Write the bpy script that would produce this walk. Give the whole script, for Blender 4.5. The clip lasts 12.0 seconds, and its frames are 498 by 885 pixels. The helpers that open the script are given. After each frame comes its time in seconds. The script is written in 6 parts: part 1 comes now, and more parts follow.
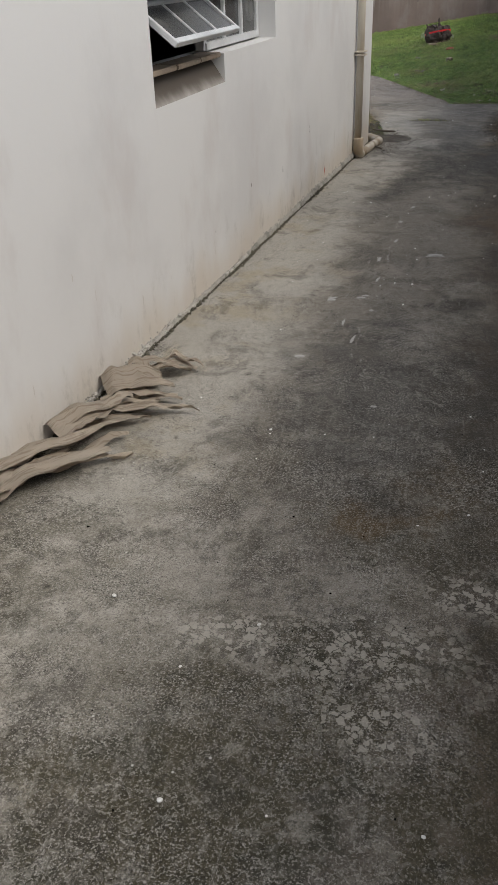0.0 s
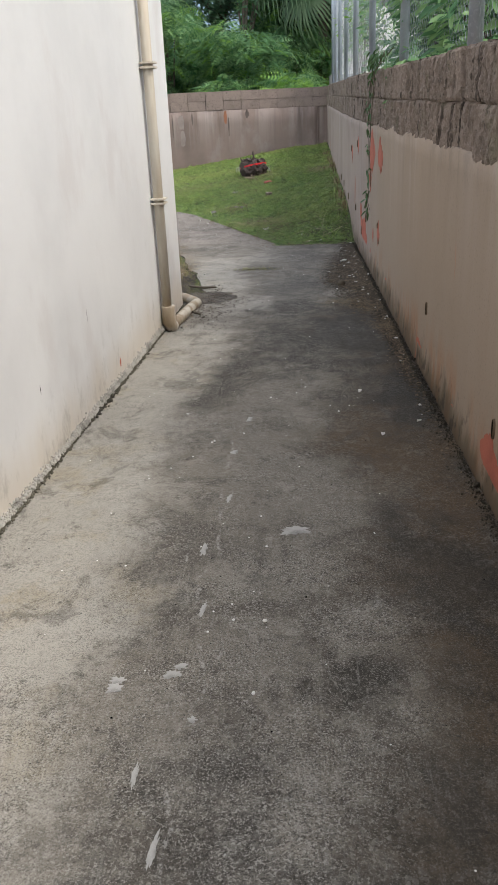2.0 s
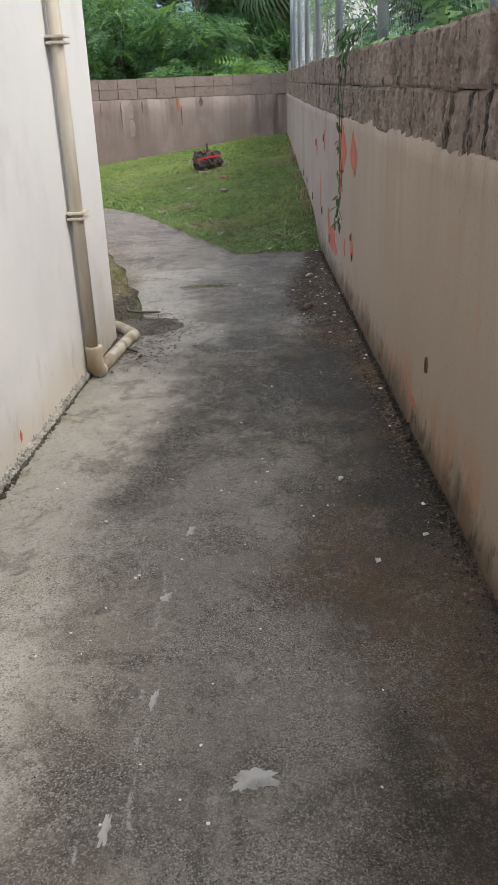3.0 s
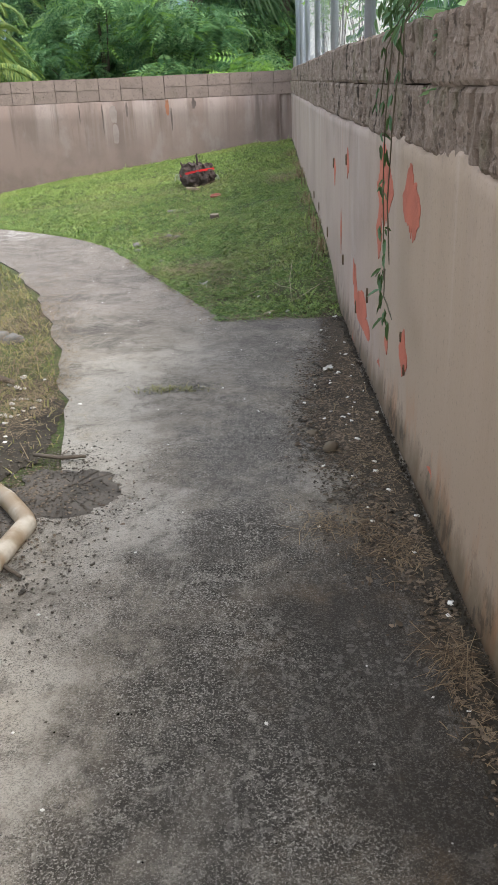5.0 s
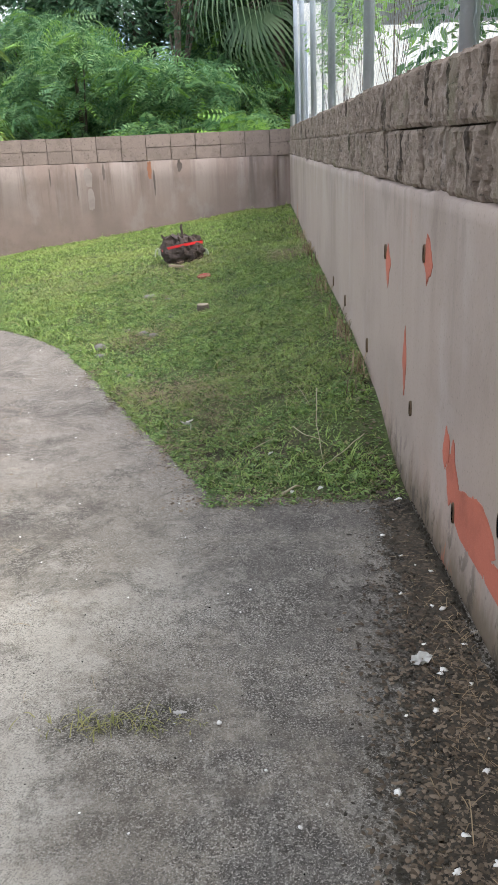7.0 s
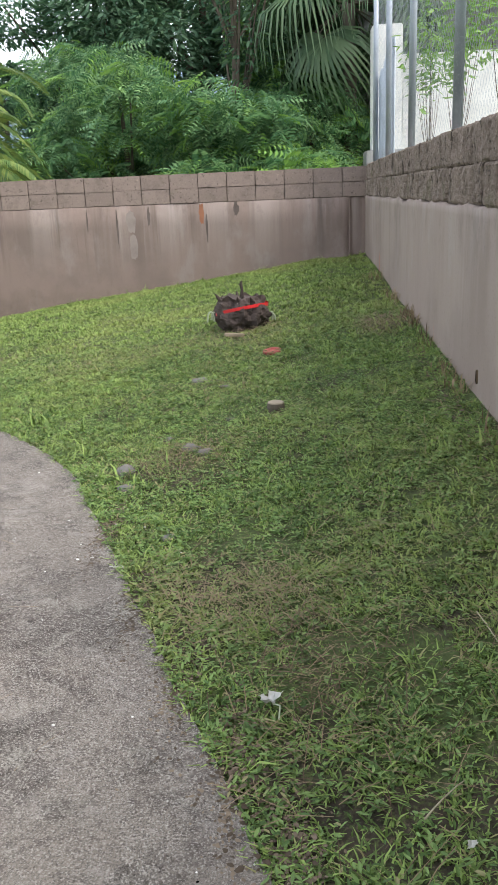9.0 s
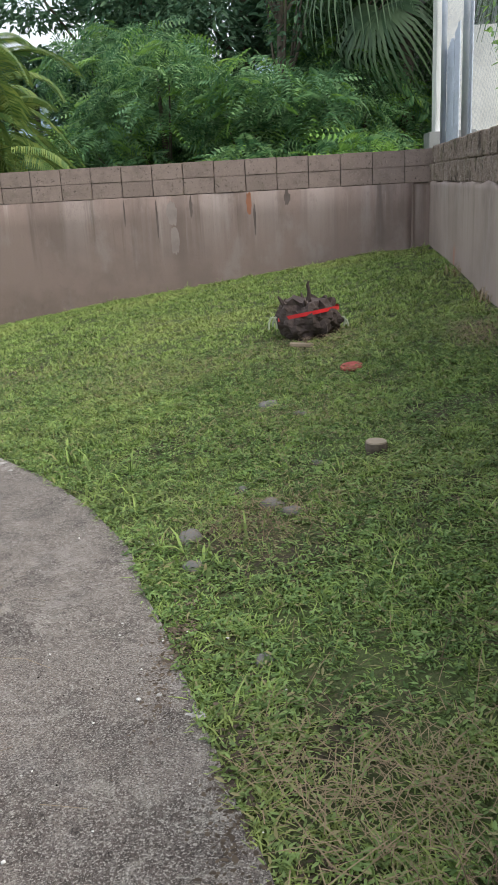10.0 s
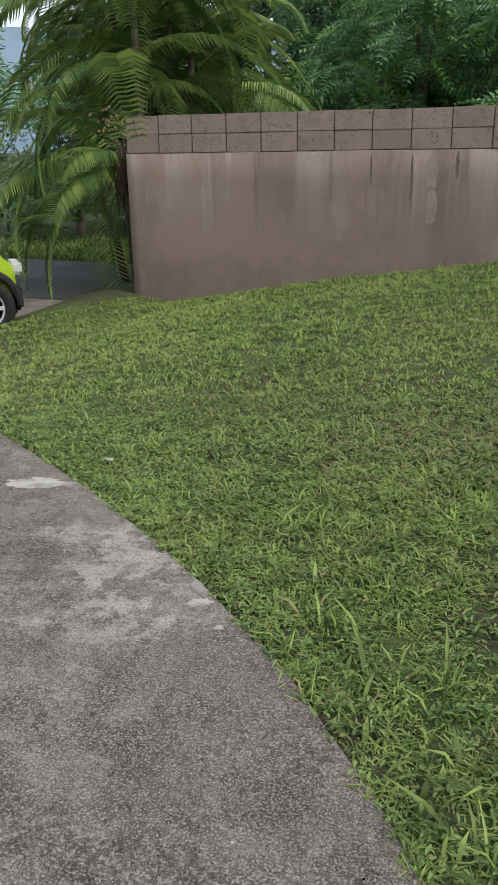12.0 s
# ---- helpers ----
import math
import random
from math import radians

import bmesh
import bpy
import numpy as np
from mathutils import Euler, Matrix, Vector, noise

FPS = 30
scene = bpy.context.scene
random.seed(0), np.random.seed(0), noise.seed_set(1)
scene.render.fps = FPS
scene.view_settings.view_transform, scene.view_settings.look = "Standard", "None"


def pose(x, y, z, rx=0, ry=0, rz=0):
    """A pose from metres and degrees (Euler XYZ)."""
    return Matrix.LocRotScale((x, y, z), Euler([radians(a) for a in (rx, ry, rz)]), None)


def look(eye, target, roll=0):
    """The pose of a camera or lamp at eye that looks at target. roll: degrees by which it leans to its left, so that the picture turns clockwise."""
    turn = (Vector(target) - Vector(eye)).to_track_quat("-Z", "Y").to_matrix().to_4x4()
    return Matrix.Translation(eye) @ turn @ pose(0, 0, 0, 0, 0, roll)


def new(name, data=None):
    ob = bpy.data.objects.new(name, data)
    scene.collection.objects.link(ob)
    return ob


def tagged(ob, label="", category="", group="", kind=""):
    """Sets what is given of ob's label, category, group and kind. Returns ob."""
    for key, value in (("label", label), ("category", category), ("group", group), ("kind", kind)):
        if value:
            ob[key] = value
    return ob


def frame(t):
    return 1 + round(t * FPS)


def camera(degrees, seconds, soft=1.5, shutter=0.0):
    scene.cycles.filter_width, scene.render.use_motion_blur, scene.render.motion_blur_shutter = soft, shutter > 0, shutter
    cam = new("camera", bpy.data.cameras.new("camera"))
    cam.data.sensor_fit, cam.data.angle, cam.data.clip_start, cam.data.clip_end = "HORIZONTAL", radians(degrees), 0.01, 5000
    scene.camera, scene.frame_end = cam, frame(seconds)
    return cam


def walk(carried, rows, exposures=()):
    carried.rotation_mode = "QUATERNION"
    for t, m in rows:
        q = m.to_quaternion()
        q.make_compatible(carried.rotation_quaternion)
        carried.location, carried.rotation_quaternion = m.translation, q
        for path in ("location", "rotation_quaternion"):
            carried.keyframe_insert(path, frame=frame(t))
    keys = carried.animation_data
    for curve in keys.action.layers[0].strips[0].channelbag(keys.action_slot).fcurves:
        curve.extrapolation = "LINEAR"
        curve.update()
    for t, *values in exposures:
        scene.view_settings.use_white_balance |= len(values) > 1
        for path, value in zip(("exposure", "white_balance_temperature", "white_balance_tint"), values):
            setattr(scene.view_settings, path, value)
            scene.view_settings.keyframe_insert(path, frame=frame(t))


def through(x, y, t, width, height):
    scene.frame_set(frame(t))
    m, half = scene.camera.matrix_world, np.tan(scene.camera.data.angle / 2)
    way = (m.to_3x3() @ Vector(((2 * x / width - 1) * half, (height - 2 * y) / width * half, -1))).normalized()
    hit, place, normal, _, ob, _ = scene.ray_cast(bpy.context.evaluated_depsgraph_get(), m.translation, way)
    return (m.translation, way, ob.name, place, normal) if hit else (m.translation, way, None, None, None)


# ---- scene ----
cam = camera(33.6, 12.0)
PATH = [
    (0, (-0.074, 0.491, 1.569), (-0.52, 2.161, 0.565), -2.1),
    (0.5, (-0.167, 1.031, 1.559), (-0.524, 2.795, 0.688), -2.4),
    (1, (-0.182, 1.59, 1.538), (-0.425, 3.364, 0.646), -3.1),
    (1.5, (-0.2, 2.143, 1.51), (-0.339, 3.951, 0.666), -2.1),
    (2, (-0.19, 2.717, 1.478), (-0.3, 4.557, 0.704), -2.6),
    (2.5, (-0.173, 3.283, 1.464), (-0.276, 5.111, 0.658), -2.6),
    (3, (-0.163, 3.893, 1.466), (-0.183, 5.725, 0.664), -2.3),
    (3.2, (-0.144, 4.136, 1.448), (-0.178, 5.967, 0.642), -2.3),
    (4.8, (-0.063, 6.05, 1.425), (-0.083, 7.887, 0.636), -2.0),
    (5, (-0.066, 6.29, 1.452), (-0.097, 8.121, 0.649), -2.5),
    (5.5, (-0.087, 6.882, 1.428), (-0.102, 8.761, 0.743), -2.2),
    (6, (-0.119, 7.435, 1.414), (-0.132, 9.299, 0.69), -2.8),
    (6.5, (-0.151, 7.997, 1.394), (-0.164, 9.875, 0.706), -2.9),
    (6.7, (-0.147, 8.213, 1.394), (-0.156, 10.092, 0.71), -2.8),
    (8.3, (-0.273, 10.035, 1.299), (-0.245, 11.927, 0.652), -0.7),
    (8.5, (-0.31, 10.244, 1.325), (-0.284, 12.134, 0.671), -0.9),
    (9, (-0.398, 10.76, 1.321), (-0.502, 12.671, 0.74), -2.4),
    (9.5, (-0.557, 11.261, 1.301), (-0.718, 13.16, 0.694), -2.9),
    (10, (-0.73, 11.777, 1.302), (-0.907, 13.677, 0.703), -3.1),
    (10.5, (-0.892, 12.245, 1.307), (-1.232, 14.115, 0.686), -3.9),
    (11, (-1.09, 12.744, 1.328), (-1.422, 14.606, 0.677), -3.9),
    (11.5, (-1.28, 13.249, 1.319), (-1.695, 15.086, 0.647), -3.5),
    (12, (-1.595, 13.775, 1.274), (-2.195, 15.558, 0.595), -1.0),
]
walk(cam, [(t, look(eye, target, roll)) for t, eye, target, roll in PATH], [(0.0, 0.2), (0.5, 0.06), (1.0, 0.38), (1.5, 0.82), (2.5, 0.82), (5.0, 1.2), (6.5, 1.32), (8.5, 1.2), (9.5, 0.85), (10.5, 0.45), (12.0, 0.25)])

# ---- light ----
world = bpy.data.worlds.new("overcast")
scene.world = world
world.use_nodes = True
wn, wl = world.node_tree.nodes, world.node_tree.links
wn.clear()
sky = wn.new("ShaderNodeTexSky")
sky.sky_type, sky.sun_disc = "NISHITA", False
sky.sun_elevation, sky.sun_rotation = radians(49), radians(112)
sky.dust_density, sky.air_density = 4.0, 1.0
grey = wn.new("ShaderNodeMix")
grey.data_type = "RGBA"
grey.inputs[0].default_value = 0.6
grey.inputs[7].default_value = (6.6, 6.85, 7.3, 1)
bg = wn.new("ShaderNodeBackground")
bg.inputs[1].default_value = 0.15
wout = wn.new("ShaderNodeOutputWorld")
wl.new(sky.outputs[0], grey.inputs[6])
wl.new(grey.outputs[2], bg.inputs[0])
wl.new(bg.outputs[0], wout.inputs[0])
sun_data = bpy.data.lights.new("sun", "SUN")
sun_data.energy, sun_data.angle, sun_data.color = 1.5, radians(18), (1.0, 0.96, 0.89)
sun_lamp = new("sun", sun_data)
sun_lamp.matrix_world = look((8.4, 4.6, 10.6), (0, 8, 0))


# ---- materials ----
def shader(name, rough=0.8, metal=0.0, spec=0.4):
    m = bpy.data.materials.new(name)
    m.use_nodes = True
    p = m.node_tree.nodes["Principled BSDF"]
    p.inputs["Roughness"].default_value = rough
    p.inputs["Metallic"].default_value = metal
    p.inputs["Specular IOR Level"].default_value = spec
    return m, m.node_tree.nodes, m.node_tree.links, p


class Build:
    """Small helper round a node tree, so that a material reads as a list of layers."""

    def __init__(self, name, rough=0.8, metal=0.0, spec=0.4):
        self.m, self.n, self.l, self.p = shader(name, rough, metal, spec)
        self.co = self.n.new("ShaderNodeTexCoord").outputs["Object"]
        self.colour = None

    def mapped(self, sx=1, sy=1, sz=1, off=(0, 0, 0)):
        k = self.n.new("ShaderNodeMapping")
        k.inputs["Scale"].default_value, k.inputs["Location"].default_value = (sx, sy, sz), off
        self.l.new(self.co, k.inputs["Vector"])
        return k.outputs[0]

    def noise(self, scale, detail=4, vec=None, rough=0.55, distort=0.0):
        k = self.n.new("ShaderNodeTexNoise")
        k.inputs["Scale"].default_value, k.inputs["Detail"].default_value = scale, detail
        k.inputs["Roughness"].default_value, k.inputs["Distortion"].default_value = rough, distort
        self.l.new(vec or self.co, k.inputs["Vector"])
        return k.outputs["Fac"]

    def cells(self, scale, vec=None, feature="F1"):
        k = self.n.new("ShaderNodeTexVoronoi")
        k.feature = feature
        k.inputs["Scale"].default_value = scale
        self.l.new(vec or self.co, k.inputs["Vector"])
        return k.outputs["Distance"]

    def ramp(self, fac, lo, hi, a=0.0, b=1.0):
        k = self.n.new("ShaderNodeMapRange")
        k.interpolation_type = "SMOOTHSTEP"
        for i, v in ((1, lo), (2, hi), (3, a), (4, b)):
            k.inputs[i].default_value = v
        self.l.new(fac, k.inputs[0])
        return k.outputs[0]

    def math(self, op, a, b):
        k = self.n.new("ShaderNodeMath")
        k.operation = op
        for i, v in enumerate((a, b)):
            if isinstance(v, (int, float)):
                k.inputs[i].default_value = v
            else:
                self.l.new(v, k.inputs[i])
        return k.outputs[0]

    def spot(self, x, y, rx, ry, ragged=1.2, turn=0.0, soft=0.5):
        """A ragged patch round a place in the plan: 1 inside, 0 outside."""
        k = self.n.new("ShaderNodeMapping")
        k.vector_type = "TEXTURE"
        k.inputs["Location"].default_value, k.inputs["Scale"].default_value = (x, y, 0), (rx, ry, 1000)
        k.inputs["Rotation"].default_value = (0, 0, radians(turn))
        self.l.new(self.co, k.inputs["Vector"])
        d = self.n.new("ShaderNodeVectorMath")
        d.operation = "LENGTH"
        self.l.new(k.outputs[0], d.inputs[0])
        edge = self.math("MULTIPLY", self.math("SUBTRACT", self.noise(7.0, 7, self.mapped(1, 1, 1, (x * 3, y * 3, 0)), 0.65), 0.5), ragged * 2)
        return self.ramp(self.math("ADD", d.outputs["Value"], edge), 1 - soft, 1 + soft, 1.0, 0.0)

    def flakes(self, scale, share, vec=None):
        """Broken plates: a random share of warped cells, with the gaps between them left out."""
        out = []
        for feature in ("F1", "DISTANCE_TO_EDGE"):
            k = self.n.new("ShaderNodeTexVoronoi")
            k.feature = feature
            k.inputs["Scale"].default_value = scale
            self.l.new(vec or self.co, k.inputs["Vector"])
            out.append(k)
        pick = self.n.new("ShaderNodeSeparateColor")
        self.l.new(out[0].outputs["Color"], pick.inputs[0])
        return self.math("MULTIPLY", self.ramp(pick.outputs[0], 1 - share, 1.02 - share), self.ramp(out[1].outputs["Distance"], 0.04, 0.12))

    def warped(self, scale, amount):
        """Coordinates pushed about by noise."""
        k = self.n.new("ShaderNodeTexNoise")
        k.inputs["Scale"].default_value, k.inputs["Detail"].default_value = scale, 3
        self.l.new(self.co, k.inputs["Vector"])
        v = self.n.new("ShaderNodeVectorMath")
        v.operation = "MULTIPLY_ADD"
        v.inputs[1].default_value = (amount, amount, amount)
        self.l.new(k.outputs["Color"], v.inputs[0])
        self.l.new(self.co, v.inputs[2])
        return v.outputs[0]

    def product(self, first, *others):
        for other in others:
            first = self.math("MULTIPLY", first, other)
        return first

    def axis(self, which):
        k = self.n.new("ShaderNodeSeparateXYZ")
        self.l.new(self.co, k.inputs[0])
        return k.outputs[which]

    def layer(self, colour, fac=None, amount=1.0):
        """Mix a colour over what is there by a mask."""
        if self.colour is None:
            k = self.n.new("ShaderNodeRGB")
            k.outputs[0].default_value = (*colour, 1)
            self.colour = k.outputs[0]
            return self
        k = self.n.new("ShaderNodeMix")
        k.data_type = "RGBA"
        k.inputs[7].default_value = (*colour, 1)
        self.l.new(self.colour, k.inputs[6])
        self.l.new(self.math("MULTIPLY", fac, amount), k.inputs[0])
        self.colour = k.outputs[2]
        return self

    def bump(self, fac, strength=0.4, depth=0.01):
        k = self.n.new("ShaderNodeBump")
        k.inputs["Strength"].default_value, k.inputs["Distance"].default_value = strength, depth
        self.l.new(fac, k.inputs["Height"])
        if self.p.inputs["Normal"].links:
            self.l.new(self.p.inputs["Normal"].links[0].from_socket, k.inputs["Normal"])
        self.l.new(k.outputs[0], self.p.inputs["Normal"])
        return self

    def vary(self, island=False):
        if island:
            return self.n.new("ShaderNodeNewGeometry").outputs["Random Per Island"]
        return self.n.new("ShaderNodeObjectInfo").outputs["Random"]

    def gloss(self, fac, lo, hi):
        self.l.new(self.ramp(fac, 0, 1, lo, hi), self.p.inputs["Roughness"])
        return self

    def done(self):
        self.l.new(self.colour, self.p.inputs["Base Color"])
        return self.m


def plain(name, colour, rough=0.6, metal=0.0, dark=0.75, scale=30, bump=0.15):
    b = Build(name, rough, metal)
    b.layer(colour)
    b.layer(tuple(c * dark for c in colour), b.ramp(b.noise(scale * 0.1, 4), 0.4, 0.7))
    b.layer(tuple(min(1, c * 1.15) for c in colour), b.ramp(b.noise(scale * 2, 3), 0.5, 0.75), 0.6)
    b.bump(b.noise(scale * 4, 3), bump, 0.003)
    return b.done()


def concrete_mat():
    b = Build("worn_concrete", 0.85, 0, 0.3)
    x, y = b.axis(0), b.axis(1)
    mul = b.product
    start = b.ramp(y, 1.6, 3.6, 1.0, 0.0)
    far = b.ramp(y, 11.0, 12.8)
    b.layer((0.2, 0.178, 0.146))
    mid = b.noise(2.6, 8, None, 0.68, 0.4)
    b.layer((0.095, 0.082, 0.066), b.ramp(mid, 0.47, 0.58), 0.7)
    b.layer((0.3, 0.272, 0.228), b.ramp(b.noise(1.9, 8, b.mapped(1, 1, 1, (5, 2, 0)), 0.68, 0.5), 0.5, 0.64), 0.65)
    # a paler, sandy strip under the house wall, with sunlight painted into the colour
    lit = b.math("ADD", x, b.math("MULTIPLY", b.math("SUBTRACT", b.noise(1.9, 9, b.mapped(1, 0.7, 1, (2, 8, 0)), 0.74, 0.3), 0.5), 1.5))
    strip = mul(b.ramp(lit, -0.95, -0.6, 1.0, 0.0), b.ramp(y, 9.8, 11.5, 1.0, 0.0))
    b.layer((0.4, 0.375, 0.325), strip, 0.72)
    b.layer((0.3, 0.245, 0.15), mul(strip, b.ramp(b.noise(3.4, 6, b.mapped(1, 1, 1, (9, 1, 3)), 0.65), 0.5, 0.62)), 0.5)
    # damp, brown algae along the garden wall
    band = b.math("ADD", x, b.math("MULTIPLY", b.math("SUBTRACT", b.noise(1.3, 7, b.mapped(1, 0.6, 1), 0.62), 0.5), 1.4))
    damp = mul(b.ramp(band, -0.2, 0.35), b.ramp(y, 8.3, 9.6, 1.0, 0.12))
    b.layer((0.058, 0.036, 0.015), damp, 0.9)
    b.layer((0.1, 0.062, 0.028), mul(damp, b.ramp(b.noise(2.4, 7, b.mapped(1, 1, 1, (1, 5, 0)), 0.68, 0.5), 0.5, 0.62)), 0.75)
    b.layer((0.02, 0.016, 0.011), mul(damp, b.ramp(b.noise(1.9, 7, b.mapped(1, 0.7, 1, (6, 5, 2)), 0.68, 0.5), 0.52, 0.62)), 0.8)
    # mossy, greenish-brown ground at the shaded start
    b.layer((0.05, 0.042, 0.02), mul(start, b.ramp(b.noise(2.0, 8, None, 0.72), 0.42, 0.54)), 0.85)
    b.layer((0.03, 0.03, 0.018), mul(start, b.ramp(b.noise(6.0, 8, b.mapped(1, 1, 1, (2, 2, 7)), 0.75), 0.5, 0.6)), 0.6)
    # stains with a shape of their own
    for px, py, rx, ry, turn, col, amount in ((-0.52, 7.1, 0.1, 0.7, -12, (0.03, 0.027, 0.023), 0.75), (-0.03, 4.42, 0.1, 0.1, 30, (0.018, 0.015, 0.011), 0.8), (-0.36, 4.13, 0.16, 0.06, 15, (0.045, 0.04, 0.034), 0.6),
                                              (0.36, 6.5, 0.14, 0.45, 0, (0.016, 0.014, 0.011), 0.85), (0.22, 5.9, 0.2, 0.35, 10, (0.09, 0.055, 0.024), 0.6), (0.3, 4.9, 0.16, 0.4, 0, (0.026, 0.02, 0.012), 0.7),
                                              (-0.24, 2.53, 0.18, 0.09, 5, (0.1, 0.062, 0.022), 0.75), (0.02, 2.75, 0.2, 0.16, 0, (0.085, 0.058, 0.026), 0.7), (-0.35, 3.3, 0.34, 0.6, 8, (0.05, 0.048, 0.045), 0.6), (0.15, 3.3, 0.3, 0.7, 0, (0.03, 0.026, 0.018), 0.6),
                                              (-0.12, 9.5, 0.24, 0.5, 0, (0.06, 0.058, 0.056), 0.7), (-0.24, 8.7, 0.26, 0.26, 0, (0.032, 0.03, 0.027), 0.7), (0.12, 7.9, 0.42, 0.75, 0, (0.02, 0.017, 0.013), 0.85), (-0.2, 7.6, 0.2, 0.4, 0, (0.05, 0.047, 0.042), 0.6), (0.0, 10.9, 0.3, 0.6, 0, (0.07, 0.066, 0.062), 0.6),
                                              (0.2, 11.5, 0.4, 0.14, 0, (0.04, 0.037, 0.034), 0.7), (-1.15, 11.55, 0.2, 0.12, 10, (0.05, 0.046, 0.04), 0.7), (-1.0, 10.6, 0.16, 0.05, 5, (0.03, 0.026, 0.02), 0.8), (-0.52, 10.3, 0.2, 0.06, 10, (0.03, 0.027, 0.018), 0.8)):
        b.layer(col, b.spot(px, py, rx, ry, 1.9, turn, 0.6), amount)
    # pale patches with ragged edges, mostly on the house side
    for px, py, rx, ry, amount in ((-0.83, 10.5, 0.2, 0.5, 0.6), (-0.72, 9.7, 0.16, 0.35, 0.6), (-0.5, 8.9, 0.16, 0.22, 0.65), (0.2, 9.17, 0.15, 0.13, 0.5), (-0.75, 7.9, 0.16, 0.6, 0.75), (-0.85, 6.2, 0.14, 0.6, 0.5), (-0.95, 3.2, 0.16, 0.6, 0.45), (-0.9, 4.7, 0.14, 0.5, 0.4), (-0.65, 9.0, 0.1, 0.5, 0.5), (-1.2, 12.4, 0.14, 0.4, 0.4), (-0.45, 10.9, 0.2, 0.25, 0.4), (-0.85, 2.0, 0.25, 0.4, 0.4)):
        b.layer((0.42, 0.39, 0.34), b.spot(px, py, rx, ry, 2.0, 0, 0.6), amount)
    # purplish, mottled concrete out in the open
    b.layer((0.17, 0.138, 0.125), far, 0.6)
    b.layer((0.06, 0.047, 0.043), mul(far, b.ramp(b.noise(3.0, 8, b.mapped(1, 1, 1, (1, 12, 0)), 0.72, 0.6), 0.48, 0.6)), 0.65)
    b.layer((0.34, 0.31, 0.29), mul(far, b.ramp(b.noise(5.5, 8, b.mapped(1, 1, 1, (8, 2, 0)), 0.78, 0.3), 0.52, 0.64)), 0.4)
    b.layer((0.5, 0.48, 0.45), mul(b.spot(-2.75, 16.1, 0.35, 0.5, 1.6), b.ramp(b.noise(9, 7, None, 0.7), 0.46, 0.54)), 0.7)
    b.layer((0.045, 0.04, 0.033), b.ramp(b.noise(4.6, 9, b.mapped(1, 0.8, 1, (12, 3, 6)), 0.78, 0.5), 0.52, 0.6), 0.5)
    b.layer((0.36, 0.335, 0.29), mul(b.ramp(b.noise(7.5, 9, b.mapped(1, 0.8, 1, (2, 13, 6)), 0.78, 0.5), 0.55, 0.63), b.ramp(damp, 0.0, 1.0, 1.0, 0.35)), 0.45)
    # sand and grit laid bare in places, coarse to fine
    worn = b.noise(48, 7, None, 0.78, 0.3)
    grain = b.noise(210, 5, None, 0.72)
    sand = b.noise(170, 5, b.mapped(1, 1, 1, (3, 3, 3)), 0.72)
    bare = b.ramp(b.noise(3.2, 7, b.mapped(1, 1, 1, (4, 4, 1)), 0.7, 0.4), 0.42, 0.6, 0.55, 1.0)
    bare = b.math("MAXIMUM", bare, far)
    dry = b.ramp(damp, 0.0, 1.0, 1.0, 0.3)
    b.layer((0.33, 0.315, 0.285), mul(b.ramp(b.noise(14, 5, b.mapped(6, 0.7, 1), 0.65), 0.57, 0.68), dry), 0.3)
    b.layer((0.025, 0.022, 0.018), mul(b.ramp(worn, 0.5, 0.6), bare), 0.33)
    b.layer((0.32, 0.3, 0.265), mul(b.ramp(worn, 0.49, 0.4), bare, dry), 0.33)
    b.layer((0.014, 0.012, 0.01), mul(b.ramp(grain, 0.5, 0.58), bare), 0.66)
    b.layer((0.44, 0.415, 0.37), mul(b.ramp(sand, 0.52, 0.6), bare, dry), 0.7)
    b.layer((0.02, 0.018, 0.015), b.ramp(b.noise(26, 8, b.mapped(1, 1, 1, (8, 1, 2)), 0.8, 0.5), 0.58, 0.66), 0.6)
    # spalled plates of the old skin at the start, and loose ones further on
    plates = b.flakes(46, 0.6, b.warped(70, 0.03))
    wide = b.math("MAXIMUM", b.math("MAXIMUM", b.spot(-0.2, 1.98, 0.22, 0.12, 1.6), b.spot(0.08, 2.22, 0.12, 0.08, 1.6)), b.math("MAXIMUM", b.spot(-0.14, 1.74, 0.12, 0.08, 1.8), b.spot(-0.5, 1.95, 0.16, 0.08, 1.8)))
    b.layer((0.4, 0.37, 0.315), mul(plates, wide), 0.75)
    thin = mul(b.flakes(60, 0.22, b.warped(40, 0.02)), b.ramp(b.noise(1.4, 5, b.mapped(1, 1, 1, (7, 1, 0)), 0.6), 0.5, 0.6))
    b.layer((0.3, 0.28, 0.25), thin, 0.22)
    b.layer((0.6, 0.58, 0.53), b.ramp(b.cells(11.0), 0.02, 0.05, 1.0, 0.0), 0.75)
    # dribbled paint, broken lines down the middle of the alley
    for off, seed, share in ((0.47, 5, 0.5), (0.56, 8, 0.56), (0.43, 2, 0.58)):
        line = b.math("ABSOLUTE", b.math("ADD", b.math("ADD", x, off), b.math("MULTIPLY", b.math("SUBTRACT", b.noise(2.5, 3, b.mapped(0, 1, 0, (0, seed, 0))), 0.5), 0.2)), 0)
        drip = mul(b.ramp(line, 0.001, 0.009, 1.0, 0.0), b.ramp(b.noise(9, 7, b.mapped(2, 1, 1, (seed, 5, 0)), 0.75), share, share + 0.05), b.ramp(y, 6.4, 7.0, 1.0, 0.0), b.ramp(y, 3.2, 3.8))
        b.layer((0.42, 0.4, 0.37), mul(drip, b.ramp(worn, 0.46, 0.54)), 0.7)
    b.gloss(b.math("SUBTRACT", 1.0, damp), 0.66, 0.92)
